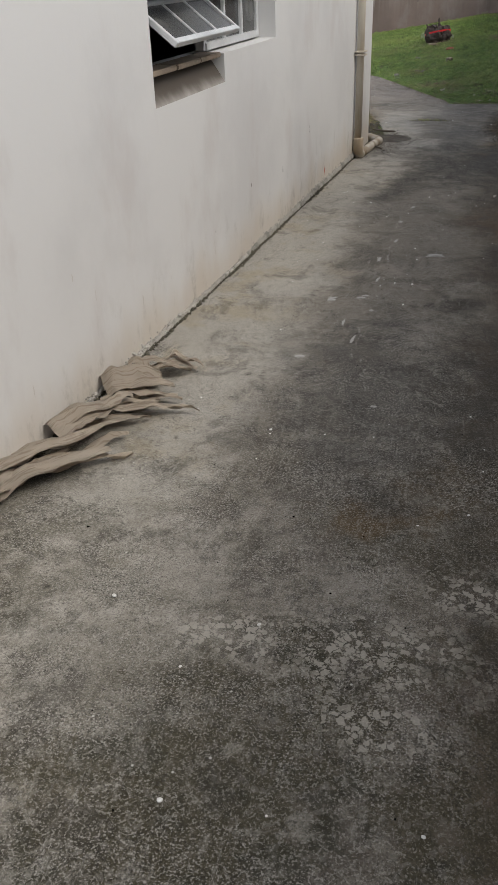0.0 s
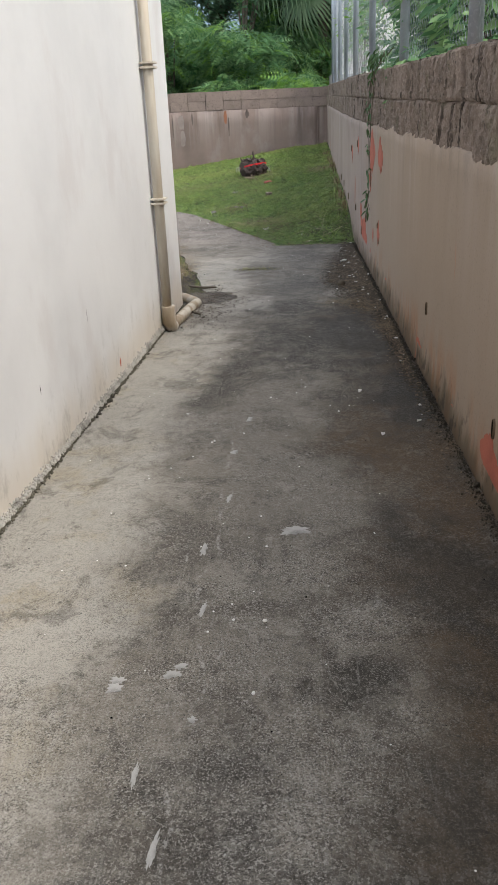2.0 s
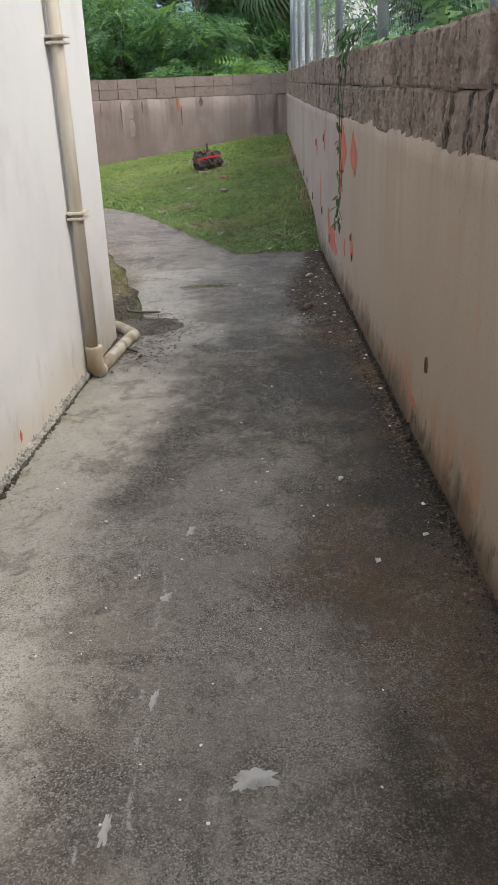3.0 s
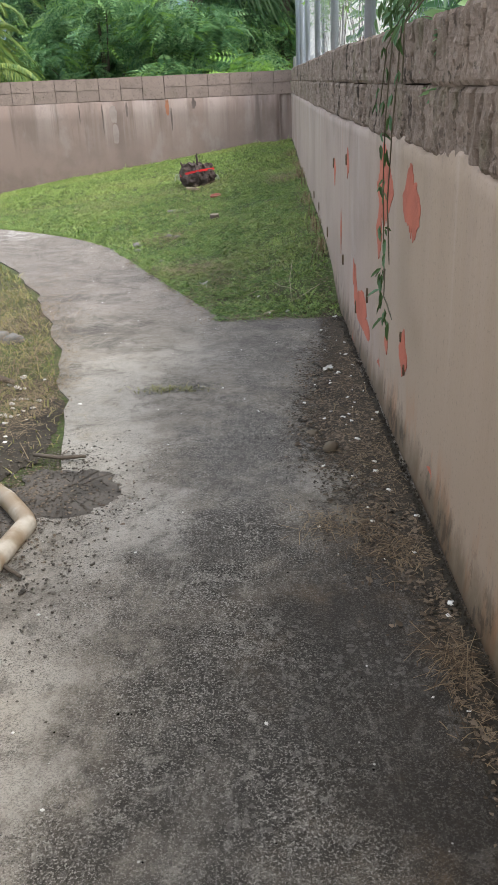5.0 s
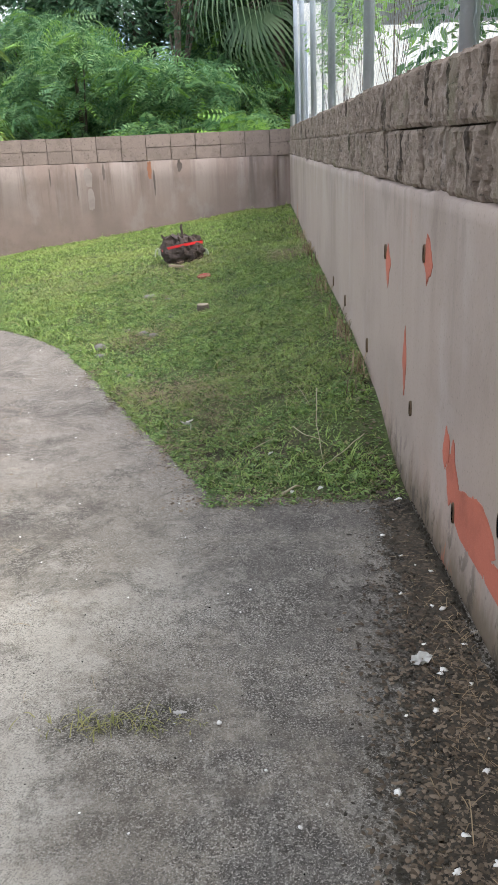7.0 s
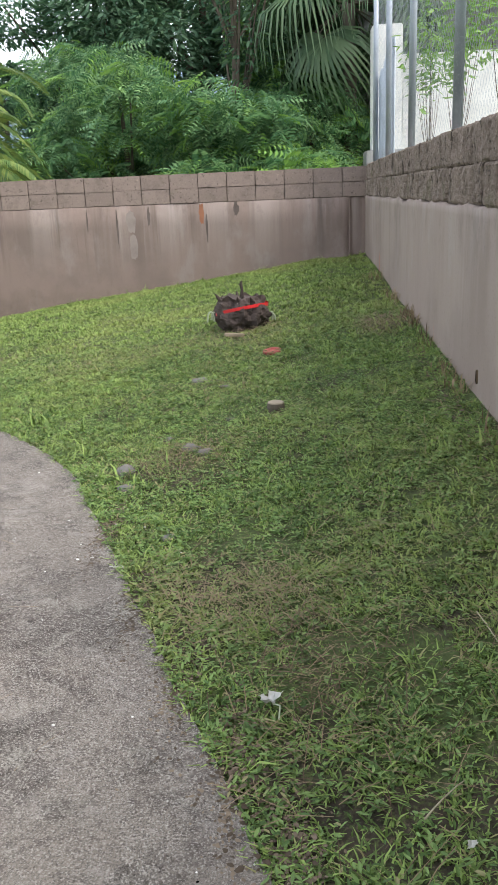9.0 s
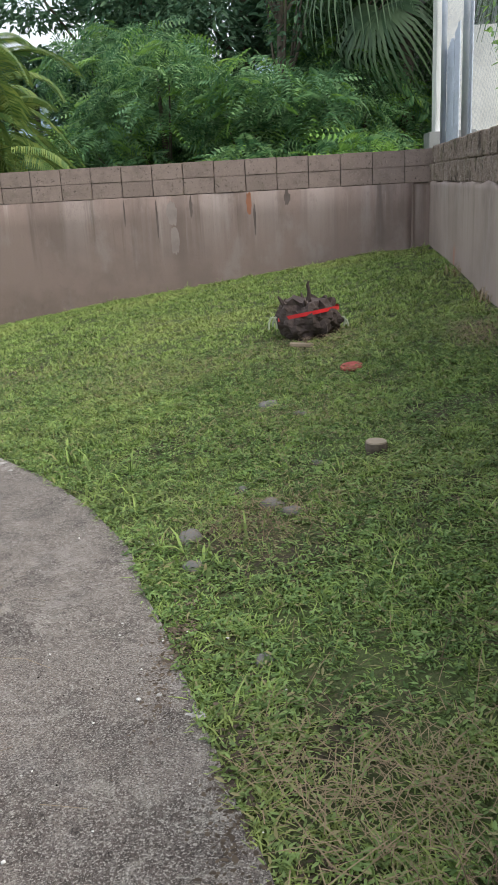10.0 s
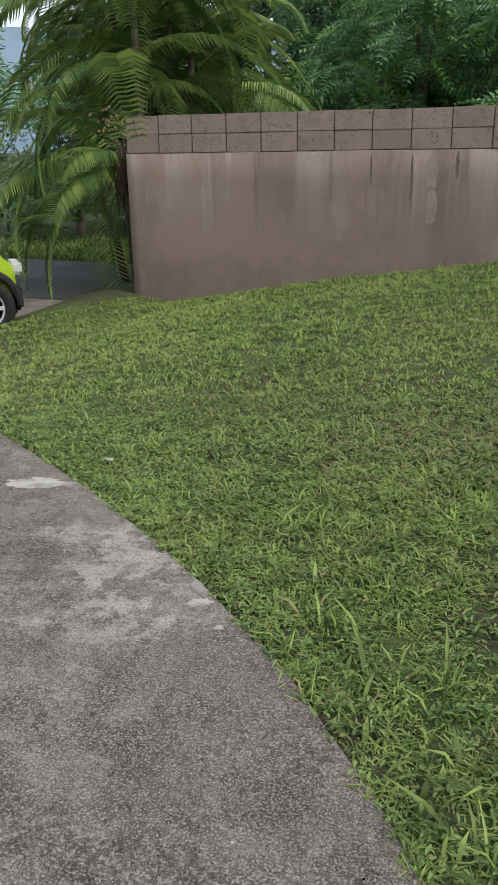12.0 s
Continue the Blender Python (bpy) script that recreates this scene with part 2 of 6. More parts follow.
    b.bump(worn, 0.35, 0.006).bump(grain, 0.7, 0.003).bump(mid, 0.2, 0.012).bump(mul(plates, wide), 0.6, 0.006)
    return b.done()


def house_paint():
    b = Build("house_paint", 0.75, 0, 0.3)
    b.layer((0.6, 0.595, 0.58))
    b.layer((0.52, 0.515, 0.505), b.ramp(b.noise(0.9, 6, None, 0.6), 0.45, 0.68), 0.7)
    b.layer((0.5, 0.47, 0.45), b.ramp(b.noise(2.0, 6, b.mapped(1, 1, 0.5, (7, 1, 3)), 0.62), 0.52, 0.66), 0.45)
    foot = b.ramp(b.math("ADD", b.axis(2), b.math("MULTIPLY", b.noise(3.0, 5, b.mapped(1, 1, 0.25)), -0.45)), -0.15, 0.16, 1.0, 0.0)
    b.layer((0.5, 0.44, 0.36), foot, 0.75)
    mould = b.math("MULTIPLY", b.ramp(b.axis(2), 0.05, 0.55, 1.0, 0.0), b.ramp(b.noise(7, 6, b.mapped(1, 1, 0.5), 0.7), 0.52, 0.68))
    b.layer((0.27, 0.25, 0.21), mould, 0.6)
    b.layer((0.4, 0.39, 0.37), b.ramp(b.noise(2.2, 6, b.mapped(1, 1, 0.6, (4, 0, 9)), 0.6, 0.6), 0.63, 0.8), 0.3)
    b.layer((0.1, 0.09, 0.08), b.ramp(b.cells(2.3), 0.018, 0.03, 1.0, 0.0), 0.7)
    b.bump(b.noise(60, 4), 0.12, 0.003).bump(b.noise(3, 3), 0.15, 0.02)
    return b.done()


def plaster_mat(name, base, dark, pale, streak, peel=0.0, soiled=0.8):
    b = Build(name, 0.85, 0, 0.25)
    mul = b.product
    z = b.math("ADD", b.axis(2), b.math("SUBTRACT", b.math("MULTIPLY", b.math("MINIMUM", b.axis(1), 17.0), 0.0145), 0.16))
    b.layer(base)
    b.layer(dark, b.ramp(b.noise(1.1, 6, None, 0.6), 0.42, 0.66), 0.75)
    b.layer(pale, b.ramp(b.noise(2.2, 6, b.mapped(1, 1, 0.5, (3, 3, 0)), 0.62), 0.52, 0.68), 0.55)
    if peel:
        b.layer((0.34, 0.262, 0.193), b.ramp(b.math("ADD", b.axis(1), b.math("MULTIPLY", b.noise(1.5, 4), 1.5)), 10.0, 11.8, 1.0, 0.0), 0.75)
    # rain runs from the rim, broad and narrow
    top = b.ramp(b.math("ADD", z, b.math("MULTIPLY", b.noise(2.6, 4, b.mapped(1, 1, 0.02)), 1.1)), 0.75, 1.75)
    for scale, seed, lo, hi, col, amount in ((3.0, 1, 0.46, 0.66, tuple(c * 0.65 for c in dark), 0.6), (2.6, 8, 0.46, 0.62, tuple(min(1, c * 1.2) for c in pale), 0.6), (6.0, 4, 0.58, 0.7, tuple(c * 0.4 for c in dark), 0.6), (5.0, 6, 0.58, 0.7, tuple(min(1, c * 1.45) for c in pale), 0.6)):
        b.layer(col, mul(b.ramp(b.noise(scale, 5, b.mapped(1, 1, 0.045, (seed, seed, 2)), 0.6), lo, hi), top), amount * streak)
    b.layer(tuple(c * 0.3 for c in dark), mul(b.ramp(z, 0.9, 1.2), b.ramp(b.noise(6, 7, b.mapped(1, 1, 0.5, (2, 6, 2)), 0.7), 0.5, 0.64)), 0.22)
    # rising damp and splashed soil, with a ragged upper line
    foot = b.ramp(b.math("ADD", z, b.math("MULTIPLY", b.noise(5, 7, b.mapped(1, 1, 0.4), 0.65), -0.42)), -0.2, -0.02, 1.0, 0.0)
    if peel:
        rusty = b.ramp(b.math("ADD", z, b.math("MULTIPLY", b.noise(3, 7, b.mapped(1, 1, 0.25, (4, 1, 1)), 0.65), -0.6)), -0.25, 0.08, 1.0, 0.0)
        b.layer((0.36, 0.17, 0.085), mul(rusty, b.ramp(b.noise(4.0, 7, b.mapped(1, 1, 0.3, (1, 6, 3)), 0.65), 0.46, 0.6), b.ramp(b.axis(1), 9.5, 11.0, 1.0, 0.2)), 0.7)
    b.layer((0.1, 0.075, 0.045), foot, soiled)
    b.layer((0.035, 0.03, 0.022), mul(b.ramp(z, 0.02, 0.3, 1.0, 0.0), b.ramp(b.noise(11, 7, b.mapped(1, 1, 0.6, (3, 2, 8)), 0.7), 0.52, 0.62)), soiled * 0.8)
    if peel:
        b.layer((0.5, 0.14, 0.07), mul(b.ramp(b.noise(2.6, 6, b.mapped(1, 1, 0.28, (1, 6, 3)), 0.65), 0.64, 0.67), b.ramp(z, 0.5, 0.9, 1.0, 0.3)), peel)
    b.layer(tuple(c * 0.55 for c in dark), b.ramp(b.noise(70, 5, None, 0.7), 0.56, 0.66), 0.35)
    b.bump(b.noise(80, 4), 0.2, 0.003).bump(b.noise(5, 4), 0.25, 0.012)
    return b.done()


def block_mat(name, base, dark, moss, rough_bump):
    b = Build(name, 0.92, 0, 0.2)
    shift = b.n.new("ShaderNodeVectorMath")
    shift.operation = "ADD"
    b.l.new(b.co, shift.inputs[0])
    b.l.new(b.math("MULTIPLY", b.vary(), 37.0), shift.inputs[1])
    b.co = shift.outputs[0]
    b.layer(base)
    b.layer(tuple(c * 0.7 for c in base), b.vary(), 0.5)
    if rough_bump > 0.5:
        b.layer((0.03, 0.024, 0.02), b.ramp(b.noise(9, 5, b.mapped(1, 1, 0.16), 0.65), 0.56, 0.63), 0.85)
        b.layer((0.42, 0.36, 0.32), b.ramp(b.noise(11, 5, b.mapped(1, 1, 0.3, (3, 9, 2)), 0.65), 0.58, 0.68), 0.5)
    b.layer(dark, b.ramp(b.noise(6, 6, None, 0.7), 0.45, 0.7), 0.8)
    b.layer(tuple(c * 1.5 for c in base), b.ramp(b.noise(45, 5, None, 0.7), 0.55, 0.72), 0.7)
    b.layer((0.03, 0.028, 0.024), b.ramp(b.noise(30, 5, b.mapped(1, 1, 1, (4, 4, 4)), 0.7), 0.56, 0.7), 0.75)
    b.layer((0.10, 0.11, 0.05), b.ramp(b.noise(4, 5, b.mapped(1, 1, 1, (7, 2, 1))), 0.55, 0.7), moss)
    b.bump(b.noise(55, 6, None, 0.7), rough_bump, 0.012)
    return b.done()


def leaf_mat(name, a, c, d, rough=0.55, through=0.3, clumps=0.0):
    """Foliage: three greens by leaf, with some light let through; clumps: how far whole tufts differ."""
    b = Build(name, rough, 0, 0.35)
    r = b.vary(True)
    b.layer(a)
    b.layer(c, b.ramp(r, 0.25, 0.75))
    b.layer(d, b.ramp(b.noise(0.7, 4), 0.45, 0.65), 0.7 if not clumps else 0.4)
    if clumps:
        b.layer(tuple(q * 0.5 for q in a), b.ramp(b.noise(9, 5, None, 0.7), 0.5, 0.6), clumps)
        b.layer(tuple(min(1, q * 1.15) for q in c), b.ramp(b.noise(5, 5, b.mapped(1, 1, 1, (3, 8, 0)), 0.65), 0.52, 0.64), clumps)
        b.layer((0.34, 0.29, 0.15), b.ramp(r, 0.93, 0.95), 0.8)
    b.done()
    t = b.n.new("ShaderNodeBsdfTranslucent")
    mix = b.n.new("ShaderNodeMixShader")
    mix.inputs[0].default_value = through
    b.l.new(b.colour, t.inputs[0])
    b.l.new(b.p.outputs[0], mix.inputs[1])
    b.l.new(t.outputs[0], mix.inputs[2])
    b.l.new(mix.outputs[0], b.n["Material Output"].inputs[0])
    return b.m


def soil_mat():
    b = Build("garden_soil", 0.95, 0, 0.2)
    b.layer((0.06, 0.05, 0.034))
    b.layer((0.035, 0.03, 0.022), b.ramp(b.noise(8, 5), 0.42, 0.65))
    b.layer((0.07, 0.1, 0.032), b.ramp(b.noise(1.6, 6, None, 0.65), 0.36, 0.55), 0.75)
    b.layer((0.12, 0.17, 0.05), b.ramp(b.noise(45, 5, b.mapped(1, 1, 1, (2, 2, 2)), 0.7), 0.52, 0.62), 0.5)
    b.layer((0.17, 0.14, 0.09), b.ramp(b.noise(60, 4), 0.58, 0.7), 0.7)
    b.bump(b.noise(40, 5), 0.8, 0.02)
    return b.done()


def glass_mat():
    b = Build("dusty_glass", 0.25, 0, 0.5)
    b.layer((0.05, 0.052, 0.052))
    b.layer((0.12, 0.12, 0.115), b.ramp(b.noise(5, 6, None, 0.65), 0.45, 0.65), 0.7)
    return b.done()


def asphalt_mat():
    b = Build("asphalt", 0.9, 0, 0.3)
    b.layer((0.09, 0.09, 0.092))
    b.layer((0.14, 0.14, 0.14), b.ramp(b.noise(1.2, 4), 0.45, 0.65), 0.6)
    b.layer((0.04, 0.04, 0.04), b.ramp(b.noise(90, 3), 0.5, 0.7), 0.6)
    b.bump(b.noise(90, 3), 0.5, 0.005)
    return b.done()


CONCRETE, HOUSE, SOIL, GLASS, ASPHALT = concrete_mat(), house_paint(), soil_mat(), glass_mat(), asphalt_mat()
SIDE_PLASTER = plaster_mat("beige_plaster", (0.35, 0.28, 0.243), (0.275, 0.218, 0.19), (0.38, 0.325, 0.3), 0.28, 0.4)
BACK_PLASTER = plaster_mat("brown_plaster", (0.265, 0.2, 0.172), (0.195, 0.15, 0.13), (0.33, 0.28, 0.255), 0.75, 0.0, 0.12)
ROUGH_BLOCK = block_mat("split_face_block", (0.27, 0.215, 0.178), (0.125, 0.096, 0.078), 0.35, 0.9)
CAP_BLOCK = block_mat("smooth_block", (0.29, 0.225, 0.195), (0.20, 0.155, 0.135), 0.12, 0.3)
CAP_MORTAR = plain("grey_mortar", (0.15, 0.12, 0.105), 0.95)
MORTAR = plain("dark_mortar", (0.09, 0.075, 0.06), 0.95)
ORANGE = plain("old_orange_paint", (0.43, 0.125, 0.08), 0.85, 0, 0.7, 40, 0.4)
WHITE_CHIP = plain("white_plaster_chip", (0.78, 0.77, 0.73), 0.8)
PB = Build("stained_white_pipe", 0.5)
PB.layer((0.58, 0.54, 0.46))
PB.layer((0.4, 0.33, 0.24), PB.ramp(PB.noise(3, 5, PB.mapped(3, 3, 0.4)), 0.4, 0.62), 0.7)
PB.layer((0.22, 0.15, 0.08), PB.math("MULTIPLY", PB.ramp(PB.axis(2), 0.05, 0.7, 1.0, 0.0), PB.ramp(PB.noise(7, 5, PB.mapped(1, 1, 0.3)), 0.35, 0.6)), 0.8)
PB.bump(PB.noise(60, 3), 0.1, 0.002)
PIPE = PB.done()
METAL = plain("weathered_aluminium", (0.62, 0.63, 0.63), 0.45, 0.25, 0.8)
GALV = plain("galvanised_steel", (0.42, 0.46, 0.52), 0.5, 0.5, 0.75)
SHEET = plain("bluish_sheet", (0.5, 0.56, 0.63), 0.5, 0.1, 0.75)
WHITE_WALL = plain("white_wall_paint", (0.78, 0.78, 0.75), 0.8, 0, 0.85)
DARK = Build("dark_void", 1.0, 0, 0.0).layer((0.006, 0.006, 0.006)).done()
ROOM = plain("room_paint", (0.25, 0.23, 0.2), 0.9)
GRASS = leaf_mat("lawn_blades", (0.11, 0.175, 0.042), (0.33, 0.46, 0.125), (0.43, 0.45, 0.16), 0.55, 0.3, 0.5)
CLOVER = leaf_mat("broad_lawn_leaves", (0.09, 0.165, 0.045), (0.25, 0.38, 0.12), (0.31, 0.38, 0.13), 0.5, 0.3, 0.45)
STRAW = leaf_mat("dry_grass", (0.1, 0.068, 0.042), (0.27, 0.2, 0.12), (0.36, 0.28, 0.17), 0.8, 0.1)
# TREE_LEAF and DARK_LEAF are paled and blued: haze put into the colour
TREE_LEAF = leaf_mat("tree_leaves", (0.085, 0.2, 0.09), (0.27, 0.44, 0.19), (0.16, 0.32, 0.16), 0.5, 0.38)
BRIGHT_LEAF = leaf_mat("young_leaves", (0.17, 0.33, 0.07), (0.27, 0.45, 0.1), (0.2, 0.37, 0.09), 0.5, 0.4)
DARK_LEAF = leaf_mat("deep_leaves", (0.07, 0.16, 0.09), (0.16, 0.28, 0.15), (0.11, 0.2, 0.125), 0.55, 0.3)
PALM_LEAF = leaf_mat("palm_leaflets", (0.1, 0.19, 0.055), (0.29, 0.36, 0.1), (0.17, 0.26, 0.08), 0.45, 0.35)
FAN_LEAF = leaf_mat("fan_palm_segments", (0.07, 0.13, 0.065), (0.14, 0.21, 0.11), (0.09, 0.155, 0.08), 0.45, 0.25)
DEAD_LEAF = leaf_mat("dead_leaves", (0.075, 0.055, 0.036), (0.2, 0.155, 0.11), (0.055, 0.042, 0.03), 0.85, 0.1)
BARK = plain("bark", (0.14, 0.115, 0.09), 0.9, 0, 0.5, 40, 0.6)


# ---- mesh helpers ----
def part(name, bm, material, parent=None, label="", smooth=False):
    """Link a bmesh as one mesh object, under a thing if one is given."""
    me = bpy.data.meshes.new(name)
    bm.normal_update()
    bm.to_mesh(me)
    bm.free()
    me.materials.append(material)
    if smooth:
        me.shade_smooth()
    ob = new(name, me)
    ob.parent = parent
    if label:
        ob["label"] = label
    return ob


def from_arrays(name, verts, faces, material, parent=None):
    """A mesh from numpy arrays: faces all of one size."""
    me = bpy.data.meshes.new(name)
    verts, faces = np.asarray(verts, np.float32), np.asarray(faces, np.int32)
    k = faces.shape[1]
    me.vertices.add(len(verts))
    me.vertices.foreach_set("co", verts.ravel())
    me.loops.add(faces.size)
    me.loops.foreach_set("vertex_index", faces.ravel())
    me.polygons.add(len(faces))
    me.polygons.foreach_set("loop_start", np.arange(0, faces.size, k, dtype=np.int32))
    me.update(calc_edges=True)
    me.validate()
    me.materials.append(material)
    ob = new(name, me)
    ob.parent = parent
    return ob


def empty(name, m, label, category, group="", kind=""):
    ob = new(name)
    ob.empty_display_size = 0.1
    ob.matrix_world = m
    return tagged(ob, label, category, group, kind)


def box(bm, lo, hi, bevel=0.0, m=None):
    c = [(a + b) / 2 for a, b in zip(lo, hi)]
    s = [b - a for a, b in zip(lo, hi)]
    made = bmesh.ops.create_cube(bm, size=1, matrix=(m or Matrix()) @ Matrix.LocRotScale(c, None, s))
    if bevel:
        edges = {e for v in made["verts"] for e in v.link_edges}
        bmesh.ops.bevel(bm, geom=list(edges), offset=bevel, segments=2, affect="EDGES")
    return bm


def boxes(*specs):
    bm = bmesh.new()
    for lo, hi, bev in specs:
        box(bm, lo, hi, bev)
    return bm


def tube(bm, path, radii, sides=8, cap=True):
    """A round bar along a path, with a radius a point."""
    path = [Vector(p) for p in path]
    rings = []
    up = Vector((0.31, 0.2, 0.93))
    for i, p in enumerate(path):
        d = (path[min(i + 1, len(path) - 1)] - path[max(i - 1, 0)]).normalized()
        s = d.cross(up)
        s = s.normalized() if s.length > 1e-4 else Vector((1, 0, 0))
        t = s.cross(d)
        r = radii[i] if hasattr(radii, "__len__") else radii
        rings.append([bm.verts.new(p + r * (s * math.cos(a) + t * math.sin(a))) for a in (2 * math.pi * k / sides for k in range(sides))])
    for a, b in zip(rings, rings[1:]):
        for k in range(sides):
            bm.faces.new((a[k], a[(k + 1) % sides], b[(k + 1) % sides], b[k]))
    if cap:
        bm.faces.new(rings[0][::-1])
        bm.faces.new(rings[-1])
    return bm


def cloud(base, n, spread):
    """n noisy copies of a blob: a lump with an uneven skin."""
    bm = bmesh.new()
    bmesh.ops.create_icosphere(bm, subdivisions=n, radius=1)
    for v in bm.verts:
        v.co *= 1 + spread * noise.noise(v.co * 1.7 + Vector(base)) + 0.4 * spread * noise.noise(v.co * 4 + Vector(base))
    return bm


def slope(y):
    """Height of the concrete, which falls gently away from the alley."""
    return 0.16 - 0.0145 * min(y, 17.0)


def step(a, lo, hi):
    k = np.clip((a - lo) / (hi - lo), 0, 1)
    return k * k * (3 - 2 * k)


def lawn(x, y):
    """Height of the lawn and of the ground all round."""
    yy = y - 17
    h = 0.26 + 0.1325 * x + 0.034 * yy + 0.0033 * x * x + 0.0036 * x * yy - 0.0031 * yy * yy
    h = h + step(x, -0.1, 0.5) * (0.07 * (1 - step(y, 13, 16)) - 0.09 * np.exp(-(((y - 19) / 2) ** 2)) - 0.05 * step(y, 20, 22)) - 0.075 * np.exp(-(((x + 0.8) / 0.9) ** 2) - ((y - 16.4) / 1.6) ** 2)
    h = h - 0.05 * np.clip(-x - 3.8, 0, 3) * step(y, 18, 22)
    base = 0.16 - 0.0145 * np.clip(y, -5, 17)
    near = edge_gap(x, y)
    h = base - 0.012 + (h - base + 0.012) * step(near, -0.1, 1.2)
    inside = step(x, -7.5, -5.5) * (1 - step(x, 1.0, 3.0)) * step(y, 10.5, 12.0) * (1 - step(y, 23.0, 26.0))
    out = np.where(y < 15, base - 0.01, -0.6) * (1 - step(y, 15, 22)) + -0.6 * step(y, 15, 22)
    return h * inside + out * (1 - inside)


def edge_line(y):
    """The x of the lawn-side edge of the path at a given y."""
    return -0.34 - 0.4 * (y - 11.8) - 0.27 * np.clip(y - 14.6, 0, 9) ** 1.9


def edge_gap(x, y):
    g = (x - edge_line(np.clip(y, 11.8, 18.6))) * 0.85
    return np.where(y < 11.63, -0.2, np.minimum(g, (y - 11.65) * 1.0))


def inner_line(y):
    """The x of the house-side edge of the path."""
    return -1.06 - 0.22 * (y - 10.2) - 0.03 * (y - 10.2) ** 2 - 0.006 * np.clip(y - 12, 0, 9) ** 3


def side_x(y):
    return 0.515 + 0.02 * max(0.0, y - 12.75)


# ---- ground, path ----
def ground_sheet():
    xs = np.concatenate([[-900, -300, -120, -60, -30, -20, -14], np.arange(-11, 2.01, 0.14), [3, 5, 8, 14, 25, 60, 150, 400, 900]])
    ys = np.concatenate([[-900, -300, -100, -40, -15, -5, 0, 4], np.arange(7, 24.6, 0.14), [26, 29, 34, 42, 60, 120, 300, 900]])
    gx, gy = np.meshgrid(xs, ys)
    z = lawn(gx, gy)
    bumps = np.array([noise.noise(Vector((a * 2.3, b * 2.3, 0))) for a, b in zip(gx.ravel(), gy.ravel())]).reshape(gx.shape)
    z = z + 0.018 * bumps * step(edge_gap(gx, gy), 0, 0.5)
    under = (gx < 0.6) & (gx > np.where(gy < 8.9, -1.5, inner_line(np.clip(gy, 9, 18.6)) + 0.1)) & (gy < 11.6)
    path = (gx < edge_line(np.clip(gy, 11.8, 18.6)) - 0.1) & (gx > inner_line(np.clip(gy, 9, 18.6)) + 0.1) & (gy < 18.7)
    z = np.where(under | path, 0.16 - 0.0145 * np.clip(gy, -5, 17) - 0.02, z)
    n, m = gx.shape
    idx = np.arange(n * m).reshape(n, m)
    faces = np.stack([idx[:-1, :-1], idx[:-1, 1:], idx[1:, 1:], idx[1:, :-1]], -1).reshape(-1, 4)
    ob = from_arrays("ground", np.stack([gx, gy, z], -1).reshape(-1, 3), faces, SOIL)
    ob.data.shade_smooth()
    return tagged(ob, "earth under the lawn with moss and bare patches", "ground", kind="structure")


ground_sheet()


def outline(curve, y0, y1, n, wob, seed):
    pts = []
    for y in np.linspace(y0, y1, n):
        w = wob * noise.noise(Vector((seed, y * 3.1, 0))) + 0.4 * wob * noise.noise(Vector((seed, y * 11, 3)))
        pts.append((float(curve(y)) + w, float(y)))
    return pts


def slab(name, ring, thick, top=0.0):
    bm = bmesh.new()
    f = bm.faces.new([bm.verts.new((x, y, slope(y) + top)) for x, y in ring])
    if f.normal.z < 0:
        f.normal_flip()
    bm.normal_update()
    if f.normal.z < 0:
        f.normal_flip()
    made = bmesh.ops.extrude_face_region(bm, geom=[f])
    low = [v for v in made["geom"] if isinstance(v, bmesh.types.BMVert)]
    bm.normal_update()
    for v in low:
        v.co.z -= thick
    bmesh.ops.recalc_face_normals(bm, faces=bm.faces)
    bmesh.ops.triangulate(bm, faces=[g for g in bm.faces if len(g.verts) > 4])
    return part(name, bm, CONCRETE)


right_edge = [(0.505, -2.0), (0.505, 11.62)] + [(0.505 - 0.845 * k / 9, 11.62 + 0.16 * k / 9 + 0.03 * noise.noise(Vector((k * 0.9, 2, 0)))) for k in range(1, 9)]
right_edge += outline(edge_line, 11.8, 18.6, 110, 0.016, 4.0)
left_edge = [(-6.6, 18.0)] + outline(inner_line, 16.6, 8.95, 50, 0.09, 9.0) + [(-1.2, 8.7), (-1.75, -2.0)]
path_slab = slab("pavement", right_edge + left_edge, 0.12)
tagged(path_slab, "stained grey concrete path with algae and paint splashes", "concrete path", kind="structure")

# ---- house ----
# render with the window recess's shade painted in, dark on top; also colours chips
SB = Build("shade_and_chip_render", 0.9, 0, 0.2)
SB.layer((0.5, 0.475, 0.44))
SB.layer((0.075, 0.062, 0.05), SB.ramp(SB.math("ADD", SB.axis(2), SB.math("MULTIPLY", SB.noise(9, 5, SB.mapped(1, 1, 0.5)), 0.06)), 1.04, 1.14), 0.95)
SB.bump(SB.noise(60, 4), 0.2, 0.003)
SHADE_AND_CHIPS = SB.done()
HM = pose(-1.006, 8.82, 0, 0, 0, -3.89)
house = empty("house", HM, "off-white rendered house with an awning window and a downpipe", "house")


